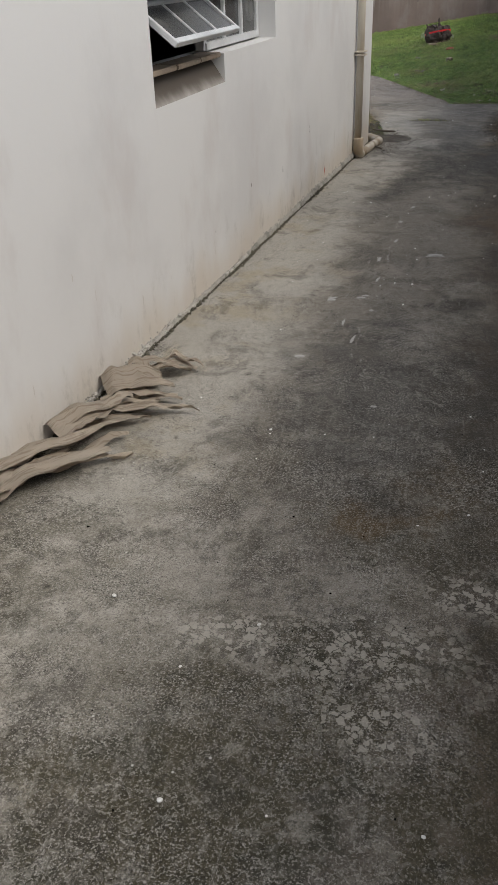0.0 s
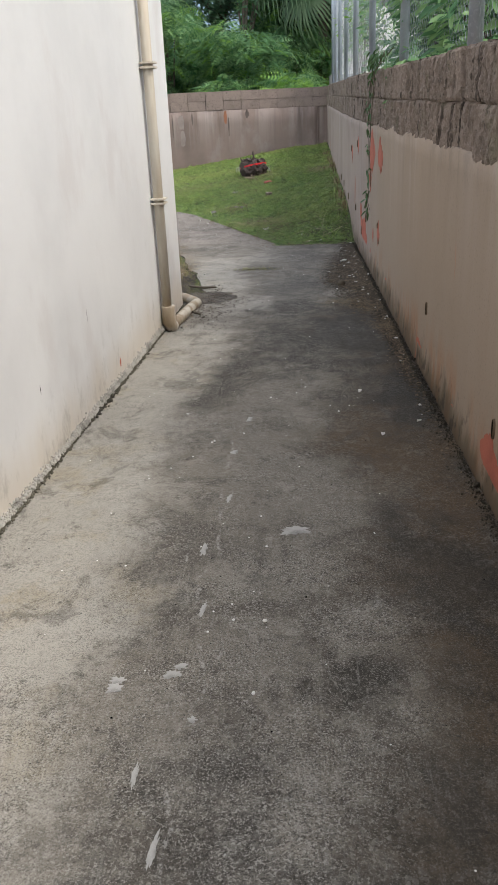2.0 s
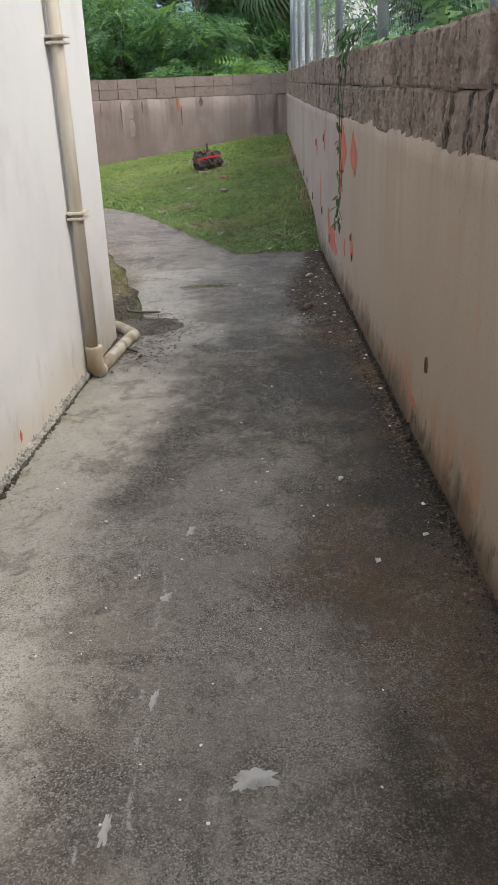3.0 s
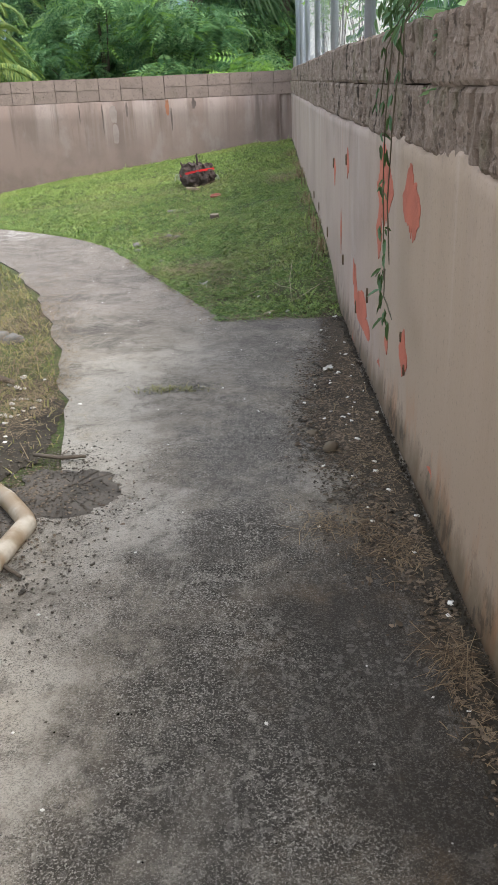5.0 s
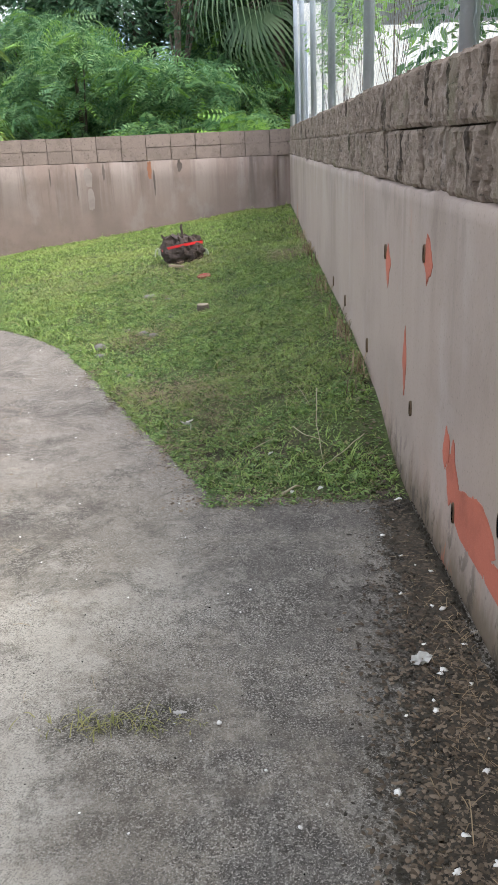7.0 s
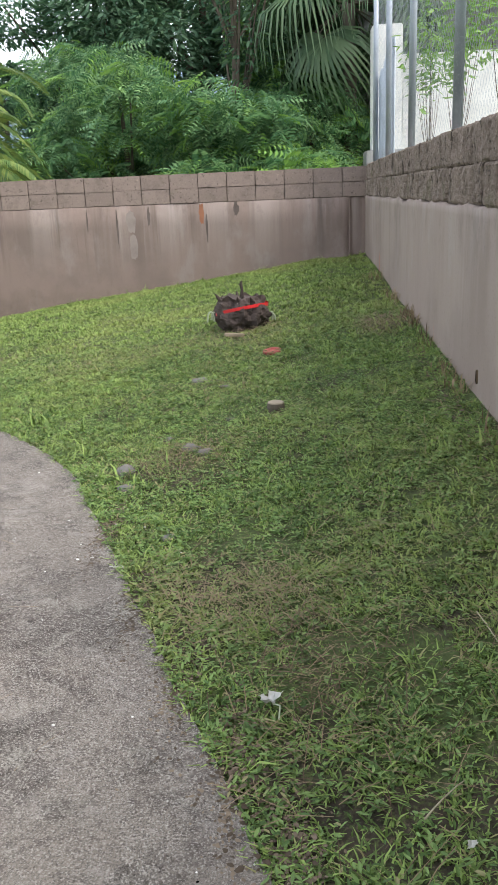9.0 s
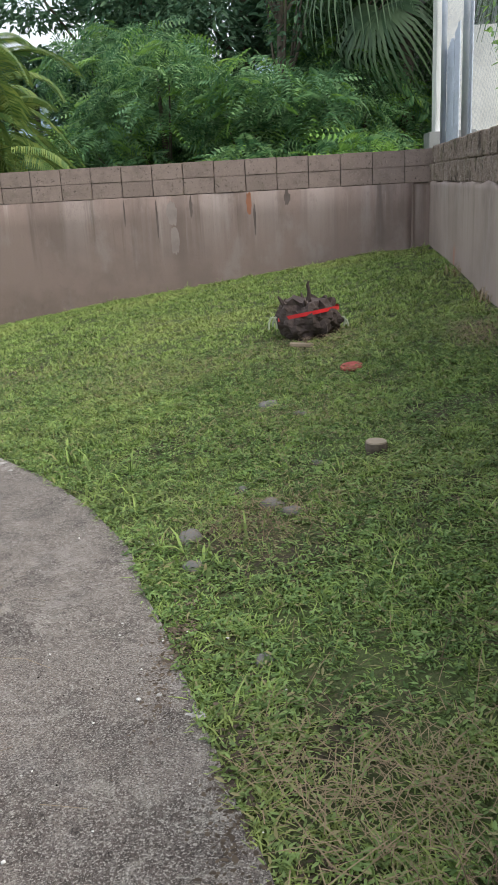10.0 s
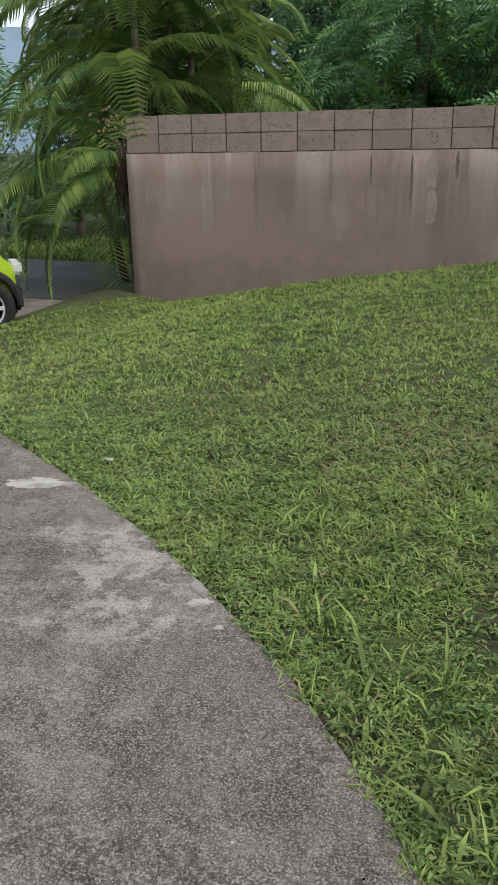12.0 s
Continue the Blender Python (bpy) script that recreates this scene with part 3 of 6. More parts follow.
def house_walls():
    """Front wall with a window opening, cut as a frame of four solid pieces, and the other walls and roof."""
    t, h, lo, hi, zb, zt, far = 0.2, 2.9, -4.90, -3.117, 1.19, 2.2, -14.0
    bm = bmesh.new()
    # front wall as a grid with the opening left out, then given thickness
    vs, zs = [far, lo, -4.03, hi, 0.0], [-0.3, 1.06, zb, zt, h]
    grid = {(i, j, k): bm.verts.new((-t * k, v, z)) for i, v in enumerate(vs) for j, z in enumerate(zs) for k in (0, 1)}
    for i in range(4):
        for j in range(4):
            hole = j == 2 and i in (1, 2)
            notch = j == 1 and i == 1
            if hole:
                continue
            for k in (0, 1):
                if notch and k == 0:
                    continue
                q = [grid[i, j, k], grid[i + 1, j, k], grid[i + 1, j + 1, k], grid[i, j + 1, k]]
                bm.faces.new(q if k == 0 else q[::-1])
    a = lambda i, j, k: grid[i, j, k]
    for i in (1, 2):
        bm.faces.new((a(i, 3, 0), a(i + 1, 3, 0), a(i + 1, 3, 1), a(i, 3, 1)))
    for q in ((a(1, 2, 0), a(1, 3, 0), a(1, 3, 1), a(1, 2, 1)), (a(3, 3, 0), a(3, 2, 0), a(3, 2, 1), a(3, 3, 1)), (a(2, 2, 0), a(2, 2, 1), a(3, 2, 1), a(3, 2, 0))):
        bm.faces.new(q)
    # the sloping cut below the open half of the window
    d = 0.08
    p0, p1 = bm.verts.new((-d, lo, zb - 0.012)), bm.verts.new((-d, -4.03, zb - 0.012))
    recess_bm = bmesh.new()
    recess_bm.faces.new([recess_bm.verts.new(q) for q in ((0, lo, 1.06), (0, -4.03, 1.06), (-d, -4.03, zb - 0.012), (-d, lo, zb - 0.012))])
    part("shaded_recess", recess_bm, SHADE_AND_CHIPS, house, "slope below the open sashes, its shade painted on")
    bm.faces.new((p0, p1, a(2, 2, 1), a(1, 2, 1)))
    bm.faces.new((a(1, 1, 0), p0, a(1, 2, 1), a(1, 2, 0)))
    bm.faces.new((a(2, 1, 0), a(2, 2, 0), a(2, 2, 1), p1))
    bm.faces.new((a(4, 0, 0), a(4, 0, 1), a(4, 1, 1), a(4, 2, 1), a(4, 3, 1), a(4, 4, 1), a(4, 4, 0), a(4, 3, 0), a(4, 2, 0), a(4, 1, 0)))
    bmesh.ops.recalc_face_normals(bm, faces=bm.faces)
    part("front_wall", bm, HOUSE, house)
    part("end_wall", boxes(((-6.0, -0.2, -0.3), (-0.202, 0.0, h), 0)), HOUSE, house)
    part("rear_wall", boxes(((-6.2, far, -0.3), (-6.0, 0.0, h), 0)), HOUSE, house)
    part("near_end_wall", boxes(((-6.0, far, -0.3), (-0.202, far + 0.2, h), 0)), HOUSE, house)
    part("roof", boxes(((-6.3, far - 0.1, h), (0.1, 0.1, h + 0.18), 0.02)), HOUSE, house)
    part("room_floor", boxes(((-5.99, far + 0.2, 0.1), (-0.21, -0.21, 0.2), 0)), ROOM, house)
    part("room_partition", boxes(((-2.3, far + 0.2, 0.2), (-2.2, -0.21, h), 0)), ROOM, house)


house_walls()


def sill_tiles():
    """Brown tiles set on the sill under the open sashes."""
    sill = empty("window_sill", HM @ pose(0, -4.9, 1.185), "brown clay sill tiles with a worn front edge", "sill", kind="structure")
    for k in range(3):
        bm = boxes(((-0.125, 0.01 + 0.287 * k, -0.01), (-0.012 + 0.003 * (k % 2), 0.288 + 0.287 * k, 0.012), 0.004))
        part("tile", bm, SILL, sill)


def scuffs():
    """Small chips and hairline marks in the house's render."""
    for k, (v, z, w, h, mat_chip) in enumerate(((-1.82, 0.17, 0.02, 0.035, ORANGE), (-3.0, 0.42, 0.004, 0.03, DARK), (-2.3, 0.55, 0.003, 0.04, DARK), (-5.6, 0.5, 0.0025, 0.03, SHADE_AND_CHIPS), (-5.75, 0.62, 0.005, 0.02, SHADE_AND_CHIPS), (-4.3, 0.3, 0.004, 0.05, SHADE_AND_CHIPS), (-3.6, 0.62, 0.003, 0.03, SHADE_AND_CHIPS), (-6.1, 0.34, 0.004, 0.03, SHADE_AND_CHIPS), (-5.2, 0.33, 0.006, 0.04, SHADE_AND_CHIPS), (-2.6, 0.3, 0.003, 0.035, SHADE_AND_CHIPS))):
        bm = bmesh.new()
        rim = []
        for i in range(18):
            a = 2 * math.pi * i / 18
            q = 0.75 + 0.6 * noise.noise(Vector((math.cos(a) * 2, math.sin(a) * 2, k * 4.0)))
            rim.append(bm.verts.new((0.0015, v + w * q * math.cos(a), z + h * q * math.sin(a))))
        bm.faces.new(rim)
        part("chip", bm, mat_chip, house)


scuffs()
SILL = plain("sill_clay", (0.33, 0.265, 0.2), 0.8, 0, 0.6)
sill_tiles()


def window():
    """Aluminium window: fixed grid on one half, open awning sashes on the other."""
    win = empty("window_1", HM @ pose(-0.1, 0, 0), "white aluminium window with open awning sashes and dusty panes", "window", kind="structure")
    lo, mid, hi, zb, zt, rows = -4.89, -4.03, -3.125, 1.2, 2.19, 4
    hgt = (zt - zb) / rows
    part("frame", boxes(((-0.04, lo, zb), (0, lo + 0.035, zt), 0.003), ((-0.04, hi - 0.035, zb), (0, hi, zt), 0.003), ((-0.038, lo + 0.035, zt - 0.035), (-0.002, hi - 0.035, zt), 0.003),
                        ((-0.038, mid, zb), (0.012, hi - 0.035, zb + 0.035), 0.004), ((-0.042, mid - 0.02, zb), (0.004, mid + 0.022, zt - 0.035), 0.003)), METAL, win)
    for r in range(1, rows):
        z = zb + r * hgt
        part("rail", boxes(((-0.03, mid + 0.024, z - 0.022), (0.03, hi - 0.035, z + 0.014), 0.006)), METAL, win)
    w = (hi - 0.035 - mid - 0.024) / 3
    for c in (1, 2):
        y = mid + 0.024 + c * w
        part("muntin", boxes(((-0.028, y - 0.012, zb + 0.03), (0.006, y + 0.012, zt - 0.035), 0.004)), METAL, win)
    for r in range(rows):
        for c in range(3):
            y = mid + 0.024 + c * w
            part("pane", boxes(((-0.018, y + 0.012, zb + r * hgt + 0.015), (-0.012, y + w - 0.012, zb + (r + 1) * hgt - 0.022), 0)), GLASS, win)
    # sashes hinge at their upper edge and swing out
    for r in range(rows):
        top = zb + (r + 1) * hgt - 0.01
        sash = empty("sash", Matrix(), "", "")
        sash.parent = win
        sash.matrix_basis = pose(0.005, 0, top, 0, -52 + 2 * r, 0)
        a, b, dn = lo + 0.04, mid - 0.024, -hgt + 0.012
        part("sash_frame", boxes(((-0.012, a, dn), (0.012, a + 0.022, 0), 0.002), ((-0.012, b - 0.022, dn), (0.012, b, 0), 0.002),
                                 ((-0.013, a + 0.022, dn), (0.013, b - 0.022, dn + 0.026), 0.002), ((-0.013, a + 0.022, -0.02), (0.013, b - 0.022, 0), 0.002)), METAL, sash)
        third = (b - a - 0.044) / 3
        for c in range(3):
            y = a + 0.022 + c * third
            if c:
                part("sash_bar", boxes(((-0.009, y - 0.008, dn + 0.026), (0.009, y + 0.008, -0.02), 0.002)), METAL, sash)
            part("sash_pane", boxes(((-0.003, y + 0.009, dn + 0.026), (0.003, y + third - 0.009, -0.02), 0)), GLASS, sash)


window()


def downpipe():
    dp = empty("downpipe", HM @ pose(0.0, -0.74, 0), "cream plastic rain pipe stained brown at its foot", "pipe")
    bm = bmesh.new()
    tube(bm, [(0.044, 0, 0.12), (0.044, 0.0, 2.85)], 0.031, 14)
    part("pipe", bm, PIPE, dp, "", True)
    for z in (0.89, 1.67, 2.45):
        part("clip", boxes(((0.004, -0.052, z - 0.018), (0.093, 0.052, z - 0.006), 0.003), ((0.004, -0.052, z + 0.008), (0.093, 0.052, z + 0.02), 0.003)), PIPE, dp)
    bm = bmesh.new()
    tube(bm, [(0.05, 0, 0.22), (0.05, 0, 0.21), (0.05, 0.0, 0.11), (0.055, 0.03, 0.075), (0.06, 0.06, 0.07)], [0.044, 0.046, 0.046, 0.044, 0.042], 14)
    part("elbow", bm, PIPE, dp, "", True)
    bm = bmesh.new()
    tube(bm, [(0.055, 0.05, 0.068), (0.085, 0.52, 0.066), (0.108, 0.75, 0.062), (0.085, 0.79, 0.062), (-0.02, 0.93, 0.06), (-0.25, 1.16, 0.05)], 0.035, 12)
    part("outlet", bm, PIPE, dp, "dirty white outlet pipe lying on the concrete", True)


downpipe()


# ---- garden walls ----
def ribbed_block(seed, wide, high, depth, amp, rib):
    """A split-face block: a broken front with rough vertical grooves."""
    nx, nz = 40, 14
    bm = bmesh.new()
    front = [[None] * (nz + 1) for _ in range(nx + 1)]
    cuts = [random.uniform(0.02, 0.25), random.uniform(0.32, 0.6), random.uniform(0.68, 0.98)]
    deep = [random.uniform(0.5, 1.0) for _ in cuts]
    for i in range(nx + 1):
        for j in range(nz + 1):
            u, w = i / nx, j / nz
            y, z = (u - 0.5) * wide, w * high
            d = amp * (noise.noise(Vector((y * 16, z * 7, seed * 3.3))) + 0.55 * noise.noise(Vector((y * 45, z * 22, seed))) + 0.45 * noise.noise(Vector((y * 110, z * 80, seed))))
            for c, k in zip(cuts, deep):
                wobble = c + 0.035 * noise.noise(Vector((z * 16, seed, c))) + 0.02 * noise.noise(Vector((z * 50, seed, c)))
                d += k * rib * math.exp(-(((u - wobble) / 0.02) ** 2))
            rim = 0.01 if i in (0, nx) or j in (0, nz) else 0
            front[i][j] = bm.verts.new((max(-0.02, d) + rim, y, z))
    for i in range(nx):
        for j in range(nz):
            bm.faces.new((front[i][j], front[i][j + 1], front[i + 1][j + 1], front[i + 1][j]))
    ring = [front[i][0] for i in range(nx + 1)] + [front[nx][j] for j in range(1, nz + 1)] + [front[i][nz] for i in range(nx - 1, -1, -1)] + [front[0][j] for j in range(nz - 1, 0, -1)]
    back = [bm.verts.new((depth, v.co.y, v.co.z)) for v in ring]
    for k in range(len(ring)):
        n = (k + 1) % len(ring)
        bm.faces.new((ring[k], ring[n], back[n], back[k]))
    bmesh.ops.recalc_face_normals(bm, faces=bm.faces)
    return bm


wall_east = empty("wall_east", Matrix(), "beige plastered garden wall topped with rough split-face blocks", "garden wall", kind="structure")
wall_north = empty("wall_north", Matrix(), "brown streaked plaster wall topped with two courses of blocks", "garden wall", kind="structure")


def east_plaster():
    """Lower plastered part, bending slightly; its upper rim is ragged."""
    bm = bmesh.new()
    ys = np.arange(-3, 23.01, 0.1)
    rows = []
    for y in ys:
        y = float(y)
        x = side_x(y)
        rim = 1.235 - 0.03 * step(np.array(y), 7, 11) + 0.035 * noise.noise(Vector((y * 2.1, 5, 0))) + 0.03 * noise.noise(Vector((y * 9, 1, 0)))
        w = 0.008 * noise.noise(Vector((y * 1.3, 0, 2)))
        pts = [(x + w - 0.006 + 0.02, -0.4), (x + w - 0.012, 0.0), (x + w, 0.2), (x + w, 0.6), (x + w, 0.95), (x + w, 1.15), (x + w, float(rim) - 0.012), (x + 0.012, float(rim)), (x + 0.1, float(rim)), (x + 0.2, 1.2), (x + 0.2, -0.4)]
        rows.append([bm.verts.new((a, y, b)) for a, b in pts])
    for a, b in zip(rows, rows[1:]):
        for k in range(len(a) - 1):
            bm.faces.new((a[k], b[k], b[k + 1], a[k + 1]))
    bm.faces.new(rows[0])
    bm.faces.new(rows[-1][::-1])
    bmesh.ops.recalc_face_normals(bm, faces=bm.faces)
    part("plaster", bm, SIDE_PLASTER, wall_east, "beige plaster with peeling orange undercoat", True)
    bm = bmesh.new()
    rows = []
    for y in ys[::5]:
        x = side_x(float(y))
        rows.append([bm.verts.new((x + a, float(y), b)) for a, b in ((0.075, 1.15), (0.075, 1.61), (0.17, 1.61), (0.17, 1.15))])
    for a, b in zip(rows, rows[1:]):
        for k in range(4):
            bm.faces.new((a[k], b[k], b[(k + 1) % 4], a[(k + 1) % 4]))
    part("mortar", bm, MORTAR, wall_east)


def north_plaster():
    bm = bmesh.new()
    xs = np.linspace(-6.1, 0.489, 67)
    rows = []
    for x in xs:
        x = float(x)
        w = 0.008 * noise.noise(Vector((x * 1.3, 0, 7)))
        rim = 1.2 + 0.008 * noise.noise(Vector((x * 8, 4, 0)))
        rows.append([bm.verts.new((x, 22.9 + a, b)) for a, b in ((w, -0.9), (w, -0.2), (w, 0.4), (w, 0.9), (w, rim - 0.01), (0.012, rim), (0.19, 1.2), (0.2, -0.9))])
    for a, b in zip(rows, rows[1:]):
        for k in range(7):
            bm.faces.new((a[k], a[k + 1], b[k + 1], b[k]))
    bm.faces.new(rows[0][::-1])
    bm.faces.new(rows[-1])
    bmesh.ops.recalc_face_normals(bm, faces=bm.faces)
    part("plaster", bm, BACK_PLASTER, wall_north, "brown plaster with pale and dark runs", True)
    part("mortar", boxes(((-6.08, 22.92, 1.19), (0.7, 23.08, 1.59), 0)), CAP_MORTAR, wall_north)
    part("pilaster", boxes(((0.509, 22.93, -0.9), (0.74, 23.1, 1.2), 0.006)), BACK_PLASTER, wall_north)
    part("pilaster_edge", boxes(((0.488, 22.885, -0.5), (0.51, 23.1, 1.21), 0.005)), BACK_PLASTER, wall_north)


east_plaster()
north_plaster()


def wall_stain(x, z, wide, high, seed, mat_stain, label):
    """A run of rust or lime down the north wall."""
    bm = bmesh.new()
    rim = []
    for k in range(40):
        a = 2 * math.pi * k / 40
        q = 1 + 0.4 * noise.noise(Vector((math.cos(a) * 2, math.sin(a) * 2, seed))) + 0.2 * noise.noise(Vector((math.cos(a) * 7, math.sin(a) * 7, seed)))
        xx = x + wide * math.cos(a) * q
        rim.append(bm.verts.new((xx, 22.9 + 0.008 * noise.noise(Vector((xx * 1.3, 0, 7))) - 0.0015, z + high * math.sin(a) * q)))
    bm.faces.new(rim[::-1])
    part("stain", bm, mat_stain, wall_north, label)


RUST = plain("rust_run", (0.33, 0.145, 0.085), 0.9, 0, 0.6, 40)
PALE_RUN = plain("lime_run", (0.31, 0.255, 0.23), 0.9, 0, 0.8, 40)
DARK_RUN = plain("dark_run", (0.15, 0.118, 0.104), 0.9, 0, 0.7, 40)
wall_stain(-1.6, 1.05, 0.035, 0.14, 1.0, RUST, "rust run below the block joint")
for k, (x, z, w, h) in enumerate(((-2.62, 0.98, 0.07, 0.16), (-2.6, 0.62, 0.06, 0.18))):
    wall_stain(x, z, w, h, 4.0 + k, PALE_RUN, "pale lime run")
for k, (x, z, w, h) in enumerate(((-1.1, 1.1, 0.04, 0.1), (-2.82, 0.88, 0.014, 0.25), (-1.53, 0.85, 0.016, 0.2), (-2.36, 1.05, 0.02, 0.13), (-3.25, 1.0, 0.012, 0.16))):
    wall_stain(x, z, w, h, 24.0 + k, DARK_RUN, "dark run of mould")


# ---- beyond the walls ----
def pinnate(n, length, width, droop):
    """One feathery leaf along +x: pairs of leaflets. Returns verts and quads."""
    v, f = [], []
    for k in range(n):
        u = (k + 0.6) / n
        x, z = length * u, -droop * u * u
        s = width * math.sin(math.pi * (0.12 + 0.86 * u)) + 0.01
        w = length / n * 0.42
        for side in (-1, 1):
            i = len(v)
            v += [(x, 0, z), (x + w, side * s * 0.5, z + 0.02 * s), (x + 0.25 * s, side * s, z - 0.25 * s), (x - w * 0.7, side * s * 0.5, z)]
            f.append((i, i + 1, i + 2, i + 3) if side > 0 else (i + 3, i + 2, i + 1, i))
    return np.array(v), np.array(f)


def scatter(leaf, places, yaws, pitches, rolls, sizes):
    """Copies of a leaf joined into arrays."""
    v, f = leaf
    cy, sy, cp, sp, cr, sr = np.cos(yaws), np.sin(yaws), np.cos(pitches), np.sin(pitches), np.cos(rolls), np.sin(rolls)
    zero, one = np.zeros_like(cy), np.ones_like(cy)
    rz = np.array([[cy, -sy, zero], [sy, cy, zero], [zero, zero, one]]).transpose(2, 0, 1)
    ry = np.array([[cp, zero, sp], [zero, one, zero], [-sp, zero, cp]]).transpose(2, 0, 1)
    rx = np.array([[one, zero, zero], [zero, cr, -sr], [zero, sr, cr]]).transpose(2, 0, 1)
    r = rz @ ry @ rx
    out = np.einsum("nij,vj->nvi", r, v) * sizes[:, None, None] + places[:, None, :]
    faces = f[None] + (np.arange(len(places)) * len(v))[:, None, None]
    return out.reshape(-1, 3), faces.reshape(-1, f.shape[1])


def crown_points(n, centres, radii, rs):
    """Points in the outer part of several lumps."""
    pick = rs.integers(0, len(centres), n)
    d = rs.normal(size=(n, 3))
    d /= np.linalg.norm(d, axis=1)[:, None]
    k = rs.uniform(0.45, 1.05, n) ** 0.6
    return centres[pick] + d * (radii[pick] * k[:, None]), d


def tree(x, y, tall, wide, seed, leaf, mat_leaf, n, size, label, lean=0.0, low=0.2, trunk=0.12):
    """A broadleaf tree: tapered trunk, limbs to each lump of the crown, and a crown of sprays."""
    rs = np.random.default_rng(seed)
    g = float(lawn(np.array(x), np.array(y))) - 0.1
    t = empty("tree", pose(x, y, g), label, "tree", "trees behind the wall")
    m = 11
    ang = rs.uniform(0, 6.28, m)
    rad = wide * np.sqrt(rs.uniform(0.02, 1, m))
    hz = tall * rs.uniform(low, 0.95, m)
    hz[0], rad[0] = tall, 0.0
    c = np.stack([np.cos(ang) * rad + lean * hz / tall, np.sin(ang) * rad, hz], 1)
    r = np.stack([wide * rs.uniform(0.35, 0.6, m)] * 2 + [tall * rs.uniform(0.1, 0.2, m)], 1)
    bm = bmesh.new()
    stem = [(lean * k / 6 + 0.08 * noise.noise(Vector((seed, k, 0))), 0.08 * noise.noise(Vector((k, seed, 0))), tall * 0.95 * k / 6) for k in range(7)]
    tube(bm, stem, [trunk * (1 - 0.8 * k / 6) for k in range(7)], 8)
    part("trunk", bm, BARK, t, "", True)
    for i in range(1, m):
        k = min(5, max(1, int(6 * hz[i] / tall * 0.7)))
        a, b = Vector(stem[k]), Vector(c[i])
        bm = bmesh.new()
        tube(bm, [a, a.lerp(b, 0.4) + Vector((0, 0, -0.1)), b], [trunk * 0.4, trunk * 0.25, trunk * 0.1], 5)
        part("limb", bm, BARK, t)
    p, d = crown_points(n, c, r, rs)
    p[:, 2] = np.maximum(p[:, 2], 0.15)
    v, f = scatter(leaf, p, np.arctan2(d[:, 1], d[:, 0]) + rs.normal(0, 0.7, n), rs.normal(0.25, 0.35, n), rs.normal(0, 0.5, n), size * rs.uniform(0.6, 1.3, n))
    from_arrays("crown", v, f, mat_leaf, t)
    if leaf is FEATHER and n > 500:
        m2 = n // 6
        p, d = crown_points(m2, c, r * 1.08, rs)
        p[:, 2] = np.maximum(p[:, 2], 0.15)
        v, f = scatter(leaf, p, np.arctan2(d[:, 1], d[:, 0]) + rs.normal(0, 0.7, m2), rs.normal(0.25, 0.35, m2), rs.normal(0, 0.5, m2), size * rs.uniform(0.7, 1.4, m2))
        from_arrays("young_sprays", v, f, BRIGHT_LEAF, t)
    return t


FEATHER = pinnate(8, 0.55, 0.2, 0.2)
OVAL = (np.array([(0, 0, 0), (0.10, 0.055, 0.012), (0.24, 0.04, -0.01), (0.32, 0, -0.04), (0.24, -0.04, -0.01), (0.10, -0.055, 0.012)]), np.array([(0, 1, 2, 3), (0, 3, 4, 5)]))
FEATHER_LABEL = "leafy tree with layered feathery green sprays behind the wall"
OVAL_LABEL = "tall dark broadleaf tree with a dense crown"
for spec in ((-1.9, 25.6, 3.3, 1.3, 1, 0.3), (0.0, 26.2, 3.3, 1.4, 2, 0.1), (-3.2, 27.0, 4.1, 1.5, 3, -0.2), (-0.9, 28.0, 4.8, 1.6, 12, 0.2), (-4.6, 29.4, 4.6, 1.5, 13, 0.0)):
    tree(spec[0], spec[1], spec[2], spec[3], spec[4], FEATHER, TREE_LEAF, 2300, 0.74, FEATHER_LABEL, spec[5])
for spec in ((-0.4, 30, 7.0, 2.4, 15), (-7.4, 32, 4.6, 1.8, 4), (-2.4, 31.5, 8.5, 2.6, 5), (1.6, 31, 8.0, 2.6, 6), (-11, 33, 7.0, 2.6, 7), (5.2, 34, 8.0, 2.6, 8), (-5.2, 33, 8.2, 2.4, 16)):
    tree(spec[0], spec[1], spec[2], spec[3], spec[4], OVAL, DARK_LEAF, 21000, 0.62, OVAL_LABEL, 0.3, 0.15, 0.2)
tree(-1.35, 27.2, 9.5, 1.6, 19, OVAL, DARK_LEAF, 5000, 0.5, "slender pale-trunked tree above the garden wall", 0.2, 0.5, 0.1)
for spec in ((-0.1, 24.2, 1.75, 0.75, 21), (-1.5, 24.3, 1.5, 0.6, 22)):
    tree(spec[0], spec[1], spec[2], spec[3], spec[4], FEATHER, BRIGHT_LEAF, 260, 0.85, "young bright green bush with feathery sprays", 0.1, 0.5, 0.04)


